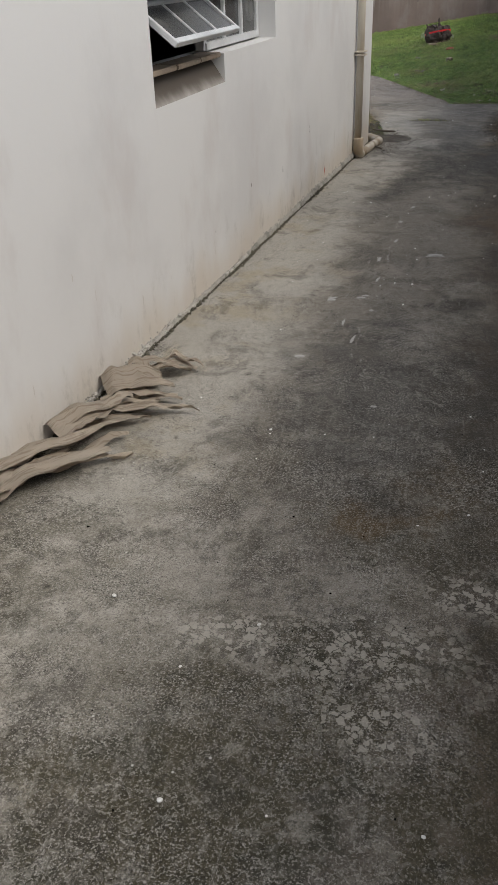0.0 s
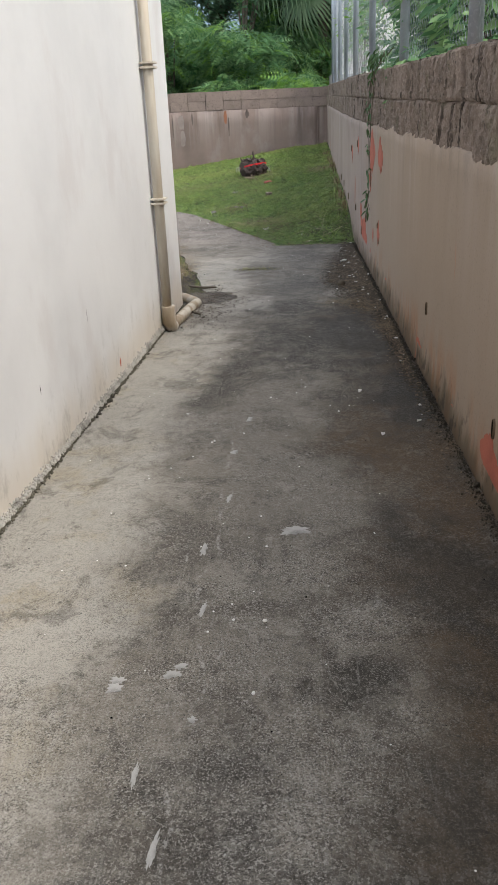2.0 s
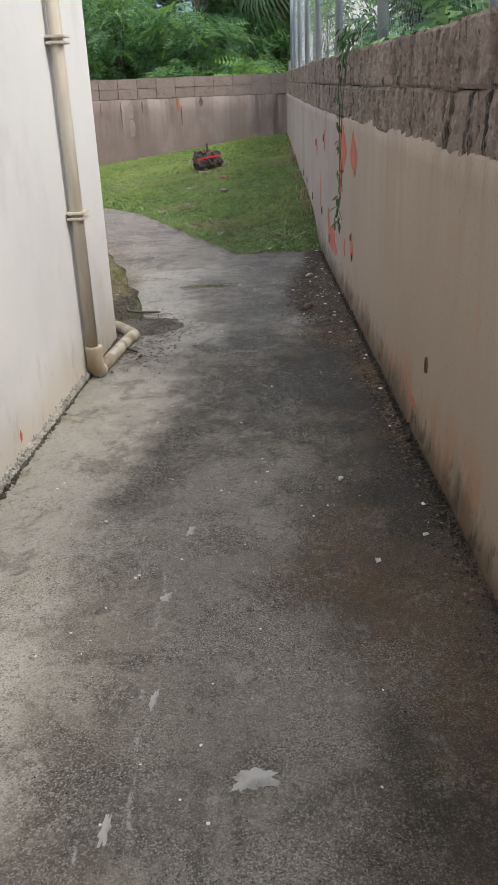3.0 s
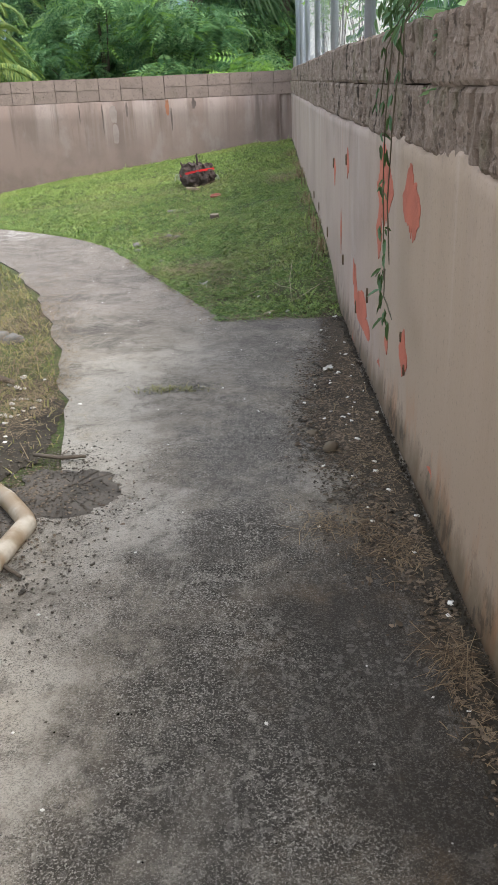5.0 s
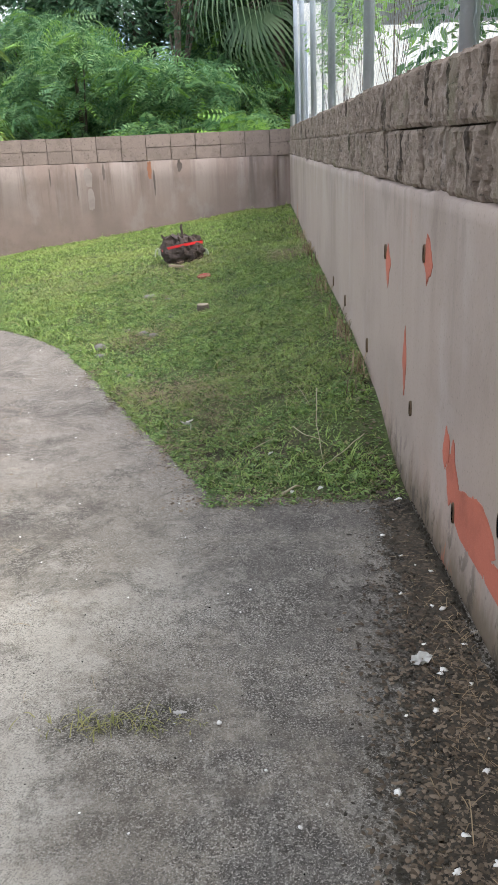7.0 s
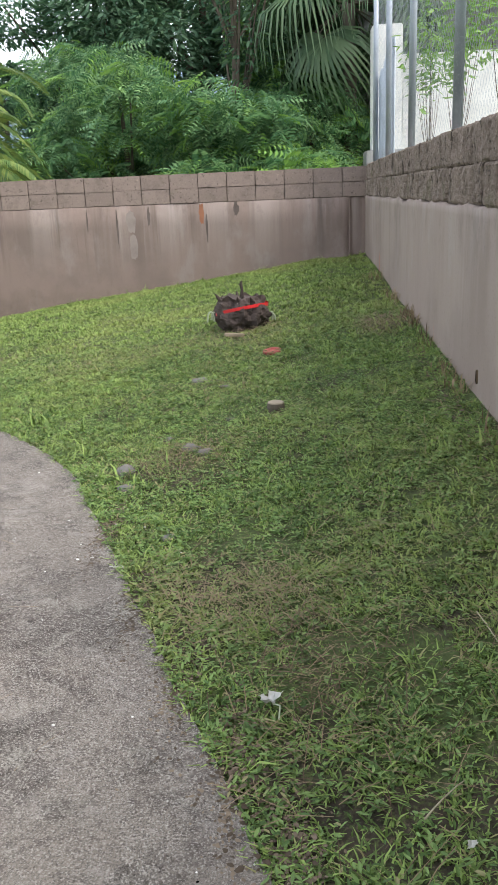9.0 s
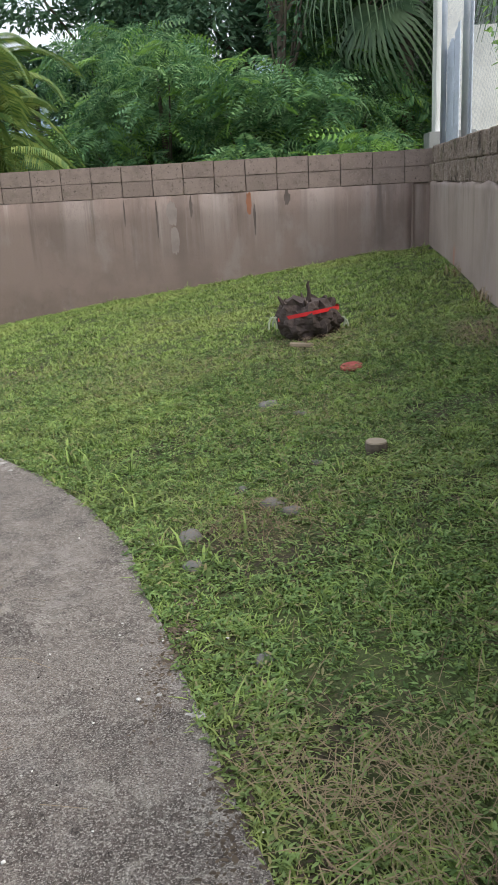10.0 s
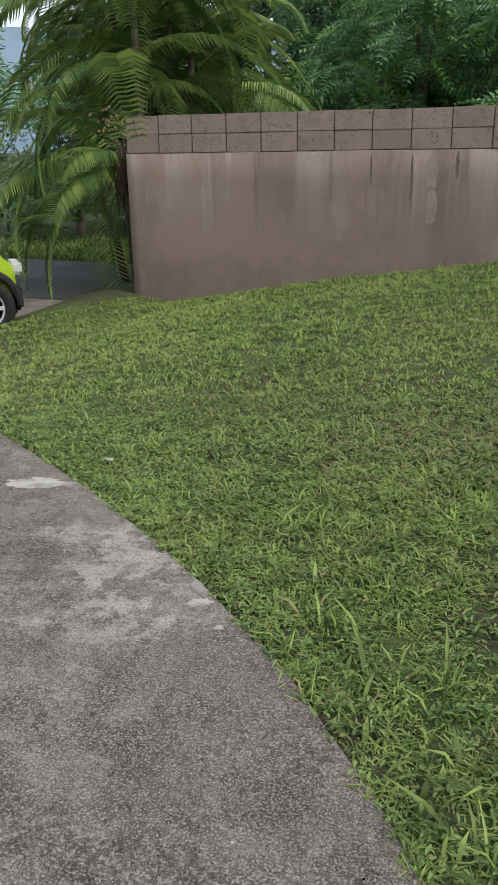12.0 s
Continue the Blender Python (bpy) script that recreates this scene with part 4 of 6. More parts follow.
def frond(length, rise, droop, pairs, leaflet, hang):
    """A feather-palm leaf along +x that climbs and then bows over."""
    v, f = [], []
    for k in range(pairs):
        u = 0.12 + 0.88 * k / (pairs - 1)
        x, z = length * u * (1 - 0.18 * u * u), rise * u - droop * u * u
        s = leaflet * math.sin(math.pi * min(0.96, 0.2 + 0.72 * u)) + 0.05
        for side in (-1, 1):
            jit = 0.85 + 0.3 * random.random()
            a = Vector((x, 0, z))
            tip = a + Vector((0.55 * s, side * 0.75 * s, 0.25 * s - hang * s)) * jit
            mid = a.lerp(tip, 0.5) + Vector((0, 0, 0.16 * s))
            w = Vector((0.02, 0, 0.006))
            i = len(v)
            v += [a - w * 0.6, a + w * 0.6, mid + w, mid - w, tip + w * 0.15, tip - w * 0.15]
            f += [(i, i + 1, i + 2, i + 3), (i + 3, i + 2, i + 4, i + 5)]
    spine = []
    for k in range(9):
        u = k / 8
        spine.append((length * u * (1 - 0.18 * u * u), 0, rise * u - droop * u * u))
    n = len(v)
    for k, p in enumerate(spine):
        r = 0.02 * (1 - 0.85 * k / 8)
        v += [Vector(p) + Vector((0, r, 0)), Vector(p) + Vector((0, -r, 0)), Vector(p) + Vector((0, 0, -r))]
    for k in range(8):
        for a, b in ((0, 1), (1, 2), (2, 0)):
            f.append((n + 3 * k + a, n + 3 * k + b, n + 3 * k + 3 + b, n + 3 * k + 3 + a))
    return np.array([tuple(p) for p in v]), np.array(f)


def areca(x, y, seed):
    """A clump of slim feather palms beside the end of the wall."""
    rs = np.random.default_rng(seed)
    random.seed(seed)
    palm = empty("palm", pose(x, y, -0.68), "clump of feather palms with arching yellow-green fronds", "palm tree")
    kinds = [from_arrays("frond", *frond(2.0 + 0.3 * i, 1.9 - 0.25 * i, 1.5 + 0.35 * i, 44, 0.42, 0.35 + 0.12 * i), PALM_LEAF, palm) for i in range(4)]
    meshes = [k.data for k in kinds]

    def clear(m):
        """Whether a frond hangs in front of the wall's end."""
        pts = [m @ Vector((q, 0, 0)) for q in (0.7, 1.2, 1.7, 2.1)]
        return all(p.x + x < -5.9 or p.y + y > 23.4 or p.z > 3.6 for p in pts)
    for i in range(15):
        a, r = rs.uniform(0, 6.28), rs.uniform(0.1, 0.55)
        top = rs.uniform(1.5, 4.3)
        bx, by = math.cos(a) * r, math.sin(a) * r
        tx, ty = bx * 2.0, by * 2.0
        bm = bmesh.new()
        tube(bm, [(bx, by, 0), (bx * 1.3, by * 1.3, top * 0.5), (tx, ty, top)], [0.06, 0.05, 0.045], 8)
        part("stem", bm, BARK, palm, "", True)
        for k in range(9):
            ob = kinds[i] if k == 0 and i < 4 else new("frond", meshes[int(rs.integers(0, 4))])
            ob.parent = palm
            tilt, tip, yaw, grow = rs.normal(0, 12), rs.normal(8, 16), k * 40 + rs.uniform(-20, 20), rs.uniform(0.7, 1.05)
            m = pose(tx, ty, top, tilt, tip, yaw) @ Matrix.Scale(grow, 4)
            ob.matrix_basis = m if clear(m) else pose(tx, ty, top, tilt, tip, 180 - yaw) @ Matrix.Scale(grow, 4)
    low = ((-0.35, -1.0, 1.0, 200, 20), (-0.5, -1.1, 1.5, 185, 28), (-0.8, -0.9, 1.6, 190, 30), (-0.5, -0.8, 1.2, 180, 25), (-0.3, -1.0, 2.1, 205, 30), (-1.0, -0.6, 0.9, 200, 15), (-0.6, -1.0, 0.8, 178, 15), (1.9, -1.35, 2.55, 335, 22), (1.6, -1.25, 2.6, 350, 24), (-1.2, -0.4, 2.3, 190, 10))
    for px, py, pz, yaw, tip in low:
        ob = new("frond", meshes[int(rs.integers(0, 4))])
        ob.parent = palm
        ob.matrix_basis = pose(px, py, pz, rs.normal(0, 10), tip, yaw) @ Matrix.Scale(rs.uniform(0.5, 0.75), 4)
    # a dead, folded frond and a stalk of seeds by the wall's end
    bm = bmesh.new()
    for k in range(46):
        a = Vector((0.42 + 0.08 * rs.normal(), -1.62 + 0.05 * rs.normal(), 1.85 + 0.07 * rs.normal()))
        b = a + Vector((0.16 * rs.normal() - 0.05, 0.07 * rs.normal(), -0.35 - 0.5 * rs.random()))
        tube(bm, [a, a.lerp(b, 0.5) + Vector((0.05 * rs.normal(), 0, 0.06)), b], [0.008, 0.013, 0.003], 4, False)
    part("dead_frond", bm, DEAD_LEAF, palm, "dry grey hanging frond")
    bm = bmesh.new()
    for k in range(40):
        c = Vector((0.32 + 0.1 * rs.normal(), -1.6 + 0.05 * rs.normal(), 2.2 + 0.15 * rs.normal()))
        bmesh.ops.create_icosphere(bm, subdivisions=1, radius=0.02, matrix=Matrix.Translation(c))
    part("seed_stalk", bm, STRAW, palm, "yellow seed cluster")
    return palm


areca(-6.75, 24.9, 3)


def fan_leaf(n, size, fold):
    """A fan-palm leaf along +x: a stalk and hanging segments."""
    v, f = [], []
    for k in range(n):
        a = math.radians(-105 + 210 * k / (n - 1))
        d, s = Vector((math.cos(a), math.sin(a), 0)), Vector((-math.sin(a), math.cos(a), 0))
        L = size * (0.8 + 0.25 * math.cos(a)) * random.uniform(0.9, 1.08)
        prev = None
        for u, w, z in ((0.05, 0.01, 0), (0.4, 0.028, 0.04), (0.7, 0.02, -0.1 - 0.25 * fold), (0.86, 0.012, -0.42 - 0.5 * fold), (0.9, 0.003, -0.85 - 0.6 * fold)):
            p = d * L * u + Vector((0, 0, z * L))
            i = len(v)
            v += [p + s * w * size, p - s * w * size]
            if prev is not None:
                f.append((prev, prev + 1, i + 1, i))
            prev = i
    return np.array([tuple(p) for p in v]), np.array(f)


def fan_palm(x, y, top, seed):
    rs = np.random.default_rng(seed)
    random.seed(seed)
    palm = empty("palm", pose(x, y, -0.6), "fan palm with drooping grey-green leaves behind the wall", "palm tree")
    bm = bmesh.new()
    tube(bm, [(0, 0, 0), (0.05, 0, top * 0.5), (0, 0, top + 0.6)], [0.16, 0.13, 0.12], 10)
    part("trunk", bm, BARK, palm, "", True)
    for k in range(15):
        yaw, pitch = k * 137.5 + rs.uniform(-15, 15), rs.uniform(-25, 45)
        leaf = from_arrays("fan_leaf", *fan_leaf(34, 1.15, 0.3 * rs.random()), FAN_LEAF, palm)
        leaf.matrix_basis = pose(0, 0, top + 0.6, 0, pitch, yaw) @ Matrix.Translation((0.95, 0, 0)) @ pose(0, 0, 0, 0, 15, 0)
        bm = bmesh.new()
        tube(bm, [(0, 0, 0), (0.5, 0, 0.04), (1.0, 0, 0)], [0.018, 0.014, 0.012], 5)
        ob = part("leaf_stalk", bm, BARK, palm)
        ob.matrix_basis = pose(0, 0, top + 0.6, 0, pitch, yaw)
    return palm


fan_palm(0.75, 26.4, 4.3, 5)


# far ridge, seen through gaps in the trees
def ridge():
    xs = np.linspace(-500, 400, 90)
    v, f = [], []
    for k, x in enumerate(xs):
        h = 62 + 22 * noise.noise(Vector((x * 0.008, 1, 0))) + 5 * noise.noise(Vector((x * 0.05, 4, 0)))
        v += [(x, 420, -5), (x, 470 + 10 * noise.noise(Vector((x * 0.03, 0, 0))), h), (x, 560, -5)]
        if k:
            a = 3 * (k - 1)
            f += [(a, a + 3, a + 4, a + 1), (a + 1, a + 4, a + 5, a + 2)]
    return tagged(from_arrays("backdrop", v, f, RIDGE), "far wooded ridge in blue haze", "hill", kind="structure")


RIDGE = plain("hazy_woods", (0.2, 0.28, 0.36), 1.0, 0, 0.85, 0.4)
ridge()


# ---- neighbour's house and the fence ----
def neighbour():
    nb = empty("house", pose(1.25, 24.2, -0.4), "white neighbouring house with a shaded porch behind the fence", "house")
    part("pillar", boxes(((-0.3, 0, 0), (0.14, 0.4, 4.0), 0.015)), WHITE_WALL, nb)
    part("parapet", boxes(((0.3, 1.2, 0), (7.0, 1.4, 3.75), 0.01)), WHITE_WALL, nb)
    part("porch_wall", boxes(((-0.2, 3.6, 0), (7.0, 3.8, 6.0), 0)), NB_SHADE, nb)
    part("roof", boxes(((-0.5, 0.6, 6.0), (7.4, 4.2, 6.25), 0.02)), WHITE_WALL, nb)
    part("base", boxes(((-0.4, -0.1, 0), (0.25, 0.5, 2.25), 0.01)), NB_SHADE, nb)


# grey beside the white walls: the porch's shade put into the colour
NB_SHADE = plain("shaded_grey_render", (0.3, 0.3, 0.29), 0.9)
neighbour()


def fence():
    """Chain link on steel posts along the garden wall, with a few bluish sheets at its end."""
    fc = empty("fence", pose(0, 0, 0), "chain-link fence on galvanised posts above the garden wall", "fence")
    for y in (4.4, 6.8, 9.2, 11.6, 14.0, 16.5, 18.85, 21.0, 22.75):
        x = side_x(y) + 0.13
        bm = bmesh.new()
        tube(bm, [(x, y, 1.58), (x, y, 4.5)], 0.034, 10)
        part("post", bm, GALV, fc, "", True)
    bm = bmesh.new()
    tube(bm, [(side_x(y) + 0.13, y, 4.46) for y in (2, 6, 12, 18, 22.9)], 0.02, 6)
    part("top_rail", bm, GALV, fc)
    v, f = [], []
    pitch, z0, z1, r = 0.075, 1.66, 4.44, 0.0006
    rows = int((z1 - z0) / (pitch * 0.5))
    for k, y in enumerate(np.arange(2.0, 22.9, pitch)):
        y = float(y)
        for sgn in (1, -1):
            prev = None
            for j in range(rows + 1):
                yy = y + sgn * (pitch * 0.25 if j % 2 else -pitch * 0.25)
                x, z = side_x(yy) + 0.13 + 0.003 * sgn, z0 + j * pitch * 0.5
                i = len(v)
                v += [(x - r, yy, z), (x + r, yy + r, z), (x + r, yy - r, z)]
                if prev is not None:
                    f += [(prev + a, prev + b, i + b, i + a) for a, b in ((0, 1), (1, 2), (2, 0))]
                prev = i
    mesh = from_arrays("wire_mesh", v, f, GALV, fc)
    tagged(mesh, kind="stuff")
    for y0, y1, top in ((21.0, 21.25, 2.9), (21.9, 22.2, 2.85), (22.3, 22.85, 2.75)):
        vv, ff = [], []
        n = 24
        for k in range(n + 1):
            y = y0 + (y1 - y0) * k / n
            x = side_x(y) + 0.19 + 0.012 * math.sin(k * 1.57)
            for z in (1.6, top + 0.04 * math.sin(y * 9)):
                vv += [(x, y, z), (x + 0.004, y, z)]
            if k:
                a = 4 * (k - 1)
                ff += [(a, a + 4, a + 6, a + 2), (a + 1, a + 3, a + 7, a + 5), (a + 2, a + 6, a + 7, a + 3)]
        from_arrays("sheet", vv, ff, SHEET, fc)


fence()

for spec in ((1.2, 5.6, 2.6, 0.45, 31), (1.15, 7.6, 2.5, 0.45, 32), (1.1, 9.4, 2.5, 0.42, 33), (1.15, 11.0, 2.3, 0.42, 36), (1.5, 12.8, 2.6, 0.6, 34), (2.4, 15.5, 3.2, 0.8, 35)):
    tree(spec[0], spec[1], spec[2], spec[3], spec[4], OVAL, TREE_LEAF, 3600, 0.3, "leafy shrub growing behind the chain-link fence", 0.0, 0.55, 0.04)


for spec in ((0.98, 16.3, 2.75, 0.24, 61), (1.02, 18.0, 2.65, 0.22, 62), (1.05, 19.6, 2.6, 0.2, 63), (1.0, 15.0, 2.9, 0.26, 64)):
    tree(spec[0], spec[1], spec[2], spec[3], spec[4], OVAL, BRIGHT_LEAF, 420, 0.26, "slender yellow-green weed standing behind the wall top", 0.0, 0.75, 0.012)


def vine():
    """A creeper that hangs over the garden wall."""
    vn = empty("vine", pose(0.47, 9.6, 0), "green creeper hanging down over the garden wall", "vine")
    runs = (((0.10, 0.02, 1.75), (0.0, 0.05, 1.6), (-0.03, 0.0, 1.3), (-0.02, 0.08, 1.05), (-0.02, 0.02, 0.8), (-0.03, -0.08, 0.7)),
            ((0.10, -0.1, 1.75), (0.0, -0.12, 1.6), (-0.03, -0.16, 1.25), (-0.03, -0.1, 1.0), (-0.02, -0.12, 0.78)),
            ((-0.02, -0.02, 0.74), (-0.05, -0.2, 0.68), (-0.05, -0.4, 0.64)),
            ((0.1, 0.16, 1.75), (0.0, 0.2, 1.55), (-0.02, 0.24, 1.3)), ((0.1, -0.4, 1.75), (-0.03, -0.36, 1.6), (-0.03, -0.34, 1.42)))
    rs = np.random.default_rng(4)
    spots = []
    for run in runs:
        fine = []
        for a, b in zip(run, run[1:]):
            for k in range(5):
                p = Vector(a).lerp(Vector(b), k / 5)
                fine.append(p + Vector((0.004, 0.016, 0.008)) * noise.noise(p * 17))
        run = fine + [Vector(run[-1])]
        bm = bmesh.new()
        tube(bm, run, [0.0028] * (len(run) - 1) + [0.0016], 6)
        part("stem", bm, VINE_STEM, vn)
        for a, b in zip(run, run[1:]):
            if rs.random() < 0.6:
                spots += [Vector(a), Vector(a) + Vector((0, 0.012, 0.004))]
    spots += [Vector((-0.05, -0.4 + 0.03 * k, 0.63)) for k in range(4)]
    for p in [Vector((0.02, 0.25 * rs.normal(), 1.66 + 0.1 * rs.random())) for _ in range(60)]:
        spots.append(p)
    for k, p in enumerate(spots):
        me = VINE_LEAVES[k % len(VINE_LEAVES)]
        ob = new("leaf", me)
        ob.parent = vn
        s = rs.uniform(0.1, 0.2)
        ob.matrix_basis = pose(p.x - 0.012, p.y, p.z, rs.normal(0, 30), rs.uniform(20, 100), rs.choice([95, -95, 180]) + rs.normal(0, 35)) @ Matrix.Scale(s, 4)


VINE_STEM = plain("vine_stem", (0.09, 0.075, 0.045), 0.8)
VINE_GREEN = leaf_mat("vine_leaves", (0.035, 0.07, 0.025), (0.07, 0.13, 0.04), (0.05, 0.1, 0.035), 0.45, 0.2)
VINE_LEAVES = []
for mat_leaf in (VINE_GREEN, VINE_GREEN, DARK_LEAF):
    tmp = from_arrays("leaf", OVAL[0] * (1.1, 0.8, 1.6), OVAL[1], mat_leaf)
    VINE_LEAVES.append(tmp.data)
    bpy.data.objects.remove(tmp)
vine()


# ---- weep holes and bare patches of the east wall ----
def weep_hole(y, z, r):
    x = side_x(y)
    bm = bmesh.new()
    ring = []
    for rad, dx in ((r * 1.06, 0.004), (r * 1.05, -0.0085), (r, -0.009), (r * 0.96, 0.004)):
        ring.append([bm.verts.new((dx, rad * math.cos(a) * 0.38, rad * math.sin(a) * 1.05)) for a in (2 * math.pi * k / 14 for k in range(14))])
    for a, b in zip(ring, ring[1:]):
        for k in range(14):
            bm.faces.new((a[k], b[k], b[(k + 1) % 14], a[(k + 1) % 14]))
    hole = empty("weep_hole", pose(x, y, z), "dark drain hole through the garden wall", "drain hole", "drain holes along the wall")
    part("collar", bm, SIDE_PLASTER, hole)
    # flat black disc paints the hole's inner shade; no opening is cut
    bm = bmesh.new()
    bmesh.ops.create_circle(bm, cap_ends=True, segments=14, radius=r, matrix=pose(-0.0075, 0, 0, 0, 90, 0) @ Matrix.Diagonal((1.05, 0.38, 1, 1)))
    part("bore_shade", bm, DARK, hole)


for y, z, r in ((10.54, 0.40, 0.036), (11.01, 0.22, 0.034), (11.74, 0.35, 0.03), (9.51, 0.48, 0.02), (9.42, 0.37, 0.021), (12.38, 0.9, 0.03), (11.57, 0.99, 0.03), (6.98, 0.42, 0.03), (12.95, 0.33, 0.036), (14.09, 0.37, 0.034), (14.94, 0.37, 0.034), (5.45, 0.36, 0.034)):
    weep_hole(y, z, r)


def bare_patch(y, z, wide, high, seed):
    """An uneven patch where the beige coat has come off."""
    bm = bmesh.new()
    pts = []
    for k in range(64):
        a = 2 * math.pi * k / 64
        q = 1 + 0.42 * noise.noise(Vector((math.cos(a) * 1.3, math.sin(a) * 1.3, seed))) + 0.14 * noise.noise(Vector((math.cos(a) * 4, math.sin(a) * 4, seed))) + 0.06 * noise.noise(Vector((math.cos(a) * 14, math.sin(a) * 14, seed)))
        up = math.sin(a)
        taper = 1 - 0.55 * max(0, up) - 0.35 * max(0, -up)
        rag = 1 + 0.5 * max(0, -up) * noise.noise(Vector((math.cos(a) * 9, seed, 2)))
        yy, zz = y + wide * math.cos(a) * q * taper, z + high * up * q * rag
        w = 0.008 * noise.noise(Vector((yy * 1.3, 0, 2)))
        pts.append(bm.verts.new((side_x(yy) + w - 0.002, yy, zz)))
    f = bm.faces.new(pts)
    ext = bmesh.ops.extrude_face_region(bm, geom=[f])
    for v in ext["geom"]:
        if isinstance(v, bmesh.types.BMVert):
            v.co.x += 0.005
    bmesh.ops.recalc_face_normals(bm, faces=bm.faces)
    part("bare_patch", bm, ORANGE, wall_east, "exposed orange undercoat")


for k, (y, z, w, h) in enumerate(((10.07, 1.0, 0.24, 0.15), (9.4, 1.02, 0.18, 0.12), (10.8, 0.27, 0.24, 0.13), (10.55, 0.2, 0.12, 0.08), (9.47, 0.43, 0.09, 0.08), (11.05, 0.33, 0.08, 0.1), (10.17, 0.79, 0.1, 0.1), (5.5, 0.24, 0.13, 0.08), (5.36, 0.19, 0.1, 0.08), (11.52, 0.97, 0.07, 0.08), (7.2, 0.15, 0.14, 0.05), (11.9, 0.5, 0.04, 0.12), (12.33, 0.86, 0.06, 0.09), (6.2, 0.13, 0.1, 0.04), (8.9, 0.13, 0.1, 0.05), (10.1, 0.15, 0.05, 0.05), (11.14, 0.4, 0.05, 0.07), (9.9, 0.35, 0.05, 0.06))):
    bare_patch(y, z, w, h, 3.7 * k)


# ---- lawn ----
def lumps(x, y, scale, seed):
    """Smooth value noise between 0 and 1 over the plan."""
    table = np.random.default_rng(seed).random((256, 256))
    u, v = x * scale + 977.3, y * scale + 613.7
    i, j = np.floor(u).astype(int), np.floor(v).astype(int)
    a, c = u - i, v - j
    a, c = a * a * (3 - 2 * a), c * c * (3 - 2 * c)
    g = lambda p, q: table[(i + p) % 256, (j + q) % 256]
    return (g(0, 0) * (1 - a) + g(1, 0) * a) * (1 - c) + (g(0, 1) * (1 - a) + g(1, 1) * a) * c


def blades(name, pts, hgt, wid, lean, mat, label, seed, curl=1.0):
    """Bent grass blades, each a strip of two quads; they grow in uneven clumps."""
    rs = np.random.default_rng(seed)
    n = len(pts)
    yaw = rs.uniform(0, 2 * np.pi, n)
    d = np.stack([np.cos(yaw), np.sin(yaw), np.zeros(n)], 1)
    s = np.stack([-np.sin(yaw), np.cos(yaw), np.zeros(n)], 1)
    h = hgt * rs.uniform(0.5, 1.4, n) * (0.45 + 0.65 * lumps(pts[:, 0], pts[:, 1], 9.0, 5) + 0.55 * lumps(pts[:, 0], pts[:, 1], 23.0, 6))
    w = wid * rs.uniform(0.6, 1.3, n)
    b = h * lean * rs.uniform(0.2, 1.6, n)
    up = np.array([0, 0, 1.0])
    mid = pts + up * (h * 0.62)[:, None] + d * (b * 0.4)[:, None]
    tip = pts + up * (h * (1 - 0.45 * curl * rs.uniform(0, 1, n)))[:, None] + d * b[:, None]
    v = np.stack([pts - s * w[:, None] * 0.5, pts + s * w[:, None] * 0.5, mid + s * w[:, None] * 0.5, mid - s * w[:, None] * 0.5, tip + s * w[:, None] * 0.08, tip - s * w[:, None] * 0.08], 1).reshape(-1, 3)
    i = (np.arange(n) * 6)[:, None]
    f = np.concatenate([i + [[0, 1, 2, 3]], i + [[3, 2, 4, 5]]], 1).reshape(-1, 4)
    return tagged(from_arrays(name, v, f, mat), label, "grass", kind="stuff")


# worn places in the lawn: x, y, radius
WORN = ((-0.95, 14.85, 0.2), (-0.62, 13.35, 0.16), (-0.35, 12.75, 0.16), (-0.3, 12.3, 0.14), (-0.05, 12.9, 0.22), (0.1, 12.35, 0.16), (-0.72, 16.3, 0.22), (-0.8, 17.6, 0.22), (0.1, 11.75, 0.12), (-1.2, 14.75, 0.14), (0.35, 13.6, 0.12), (0.38, 15.0, 0.12), (0.36, 17.2, 0.2), (-0.6, 15.6, 0.2), (-0.3, 16.6, 0.2))


def on_lawn(n, x0, x1, y0, y1, seed, gap=-0.015):
    rs = np.random.default_rng(seed)
    m = n // 9
    pick = rs.integers(0, m, n)
    x = rs.uniform(x0, x1, m)[pick] + rs.normal(0, 0.014, n)
    y = rs.uniform(y0, y1, m)[pick] + rs.normal(0, 0.014, n)
    keep = (edge_gap(x, y) > gap) & (x < 0.48 + 0.02 * np.clip(y - 12, 0, 20)) & (y > 11.63) & (y < 22.88) & (x > -6.6 + 0.3 * (y - 20.8))
    patch = np.array([noise.noise(Vector((a * 1.1, b * 1.1, 3))) + 0.5 * noise.noise(Vector((a * 3.2, b * 3.2, 9))) for a, b in zip(x, y)])
    keep &= rs.uniform(-0.75, 0.35, n) < patch + 0.55
    keep &= rs.uniform(-0.1, 0.75, n) < 0.38 + lumps(x, y, 15.0, 8) * 0.6 + lumps(x, y, 5.0, 9) * 0.3
    for wx, wy, wr in WORN:
        keep &= rs.uniform(0, 1, n) > 0.68 * np.exp(-(((x - wx) ** 2 + (y - wy) ** 2) / wr ** 2))
    x, y = x[keep], y[keep]
    return np.stack([x, y, lawn(x, y) - 0.004], 1)


blades("lawn", on_lawn(250000, -4.0, 0.6, 11.55, 17.0, 11), 0.02, 0.0052, 1.6, GRASS, "short mown lawn of broad green blades", 1)
blades("lawn", on_lawn(230000, -7.0, 0.9, 16.0, 22.9, 12, 0.0), 0.028, 0.0075, 1.2, GRASS, "short mown lawn towards the brown wall", 2)
blades("tall_grass", on_lawn(5000, -7.0, 0.7, 11.7, 22.9, 13), 0.065, 0.006, 1.2, GRASS, "longer loose grass blades in the lawn", 3)


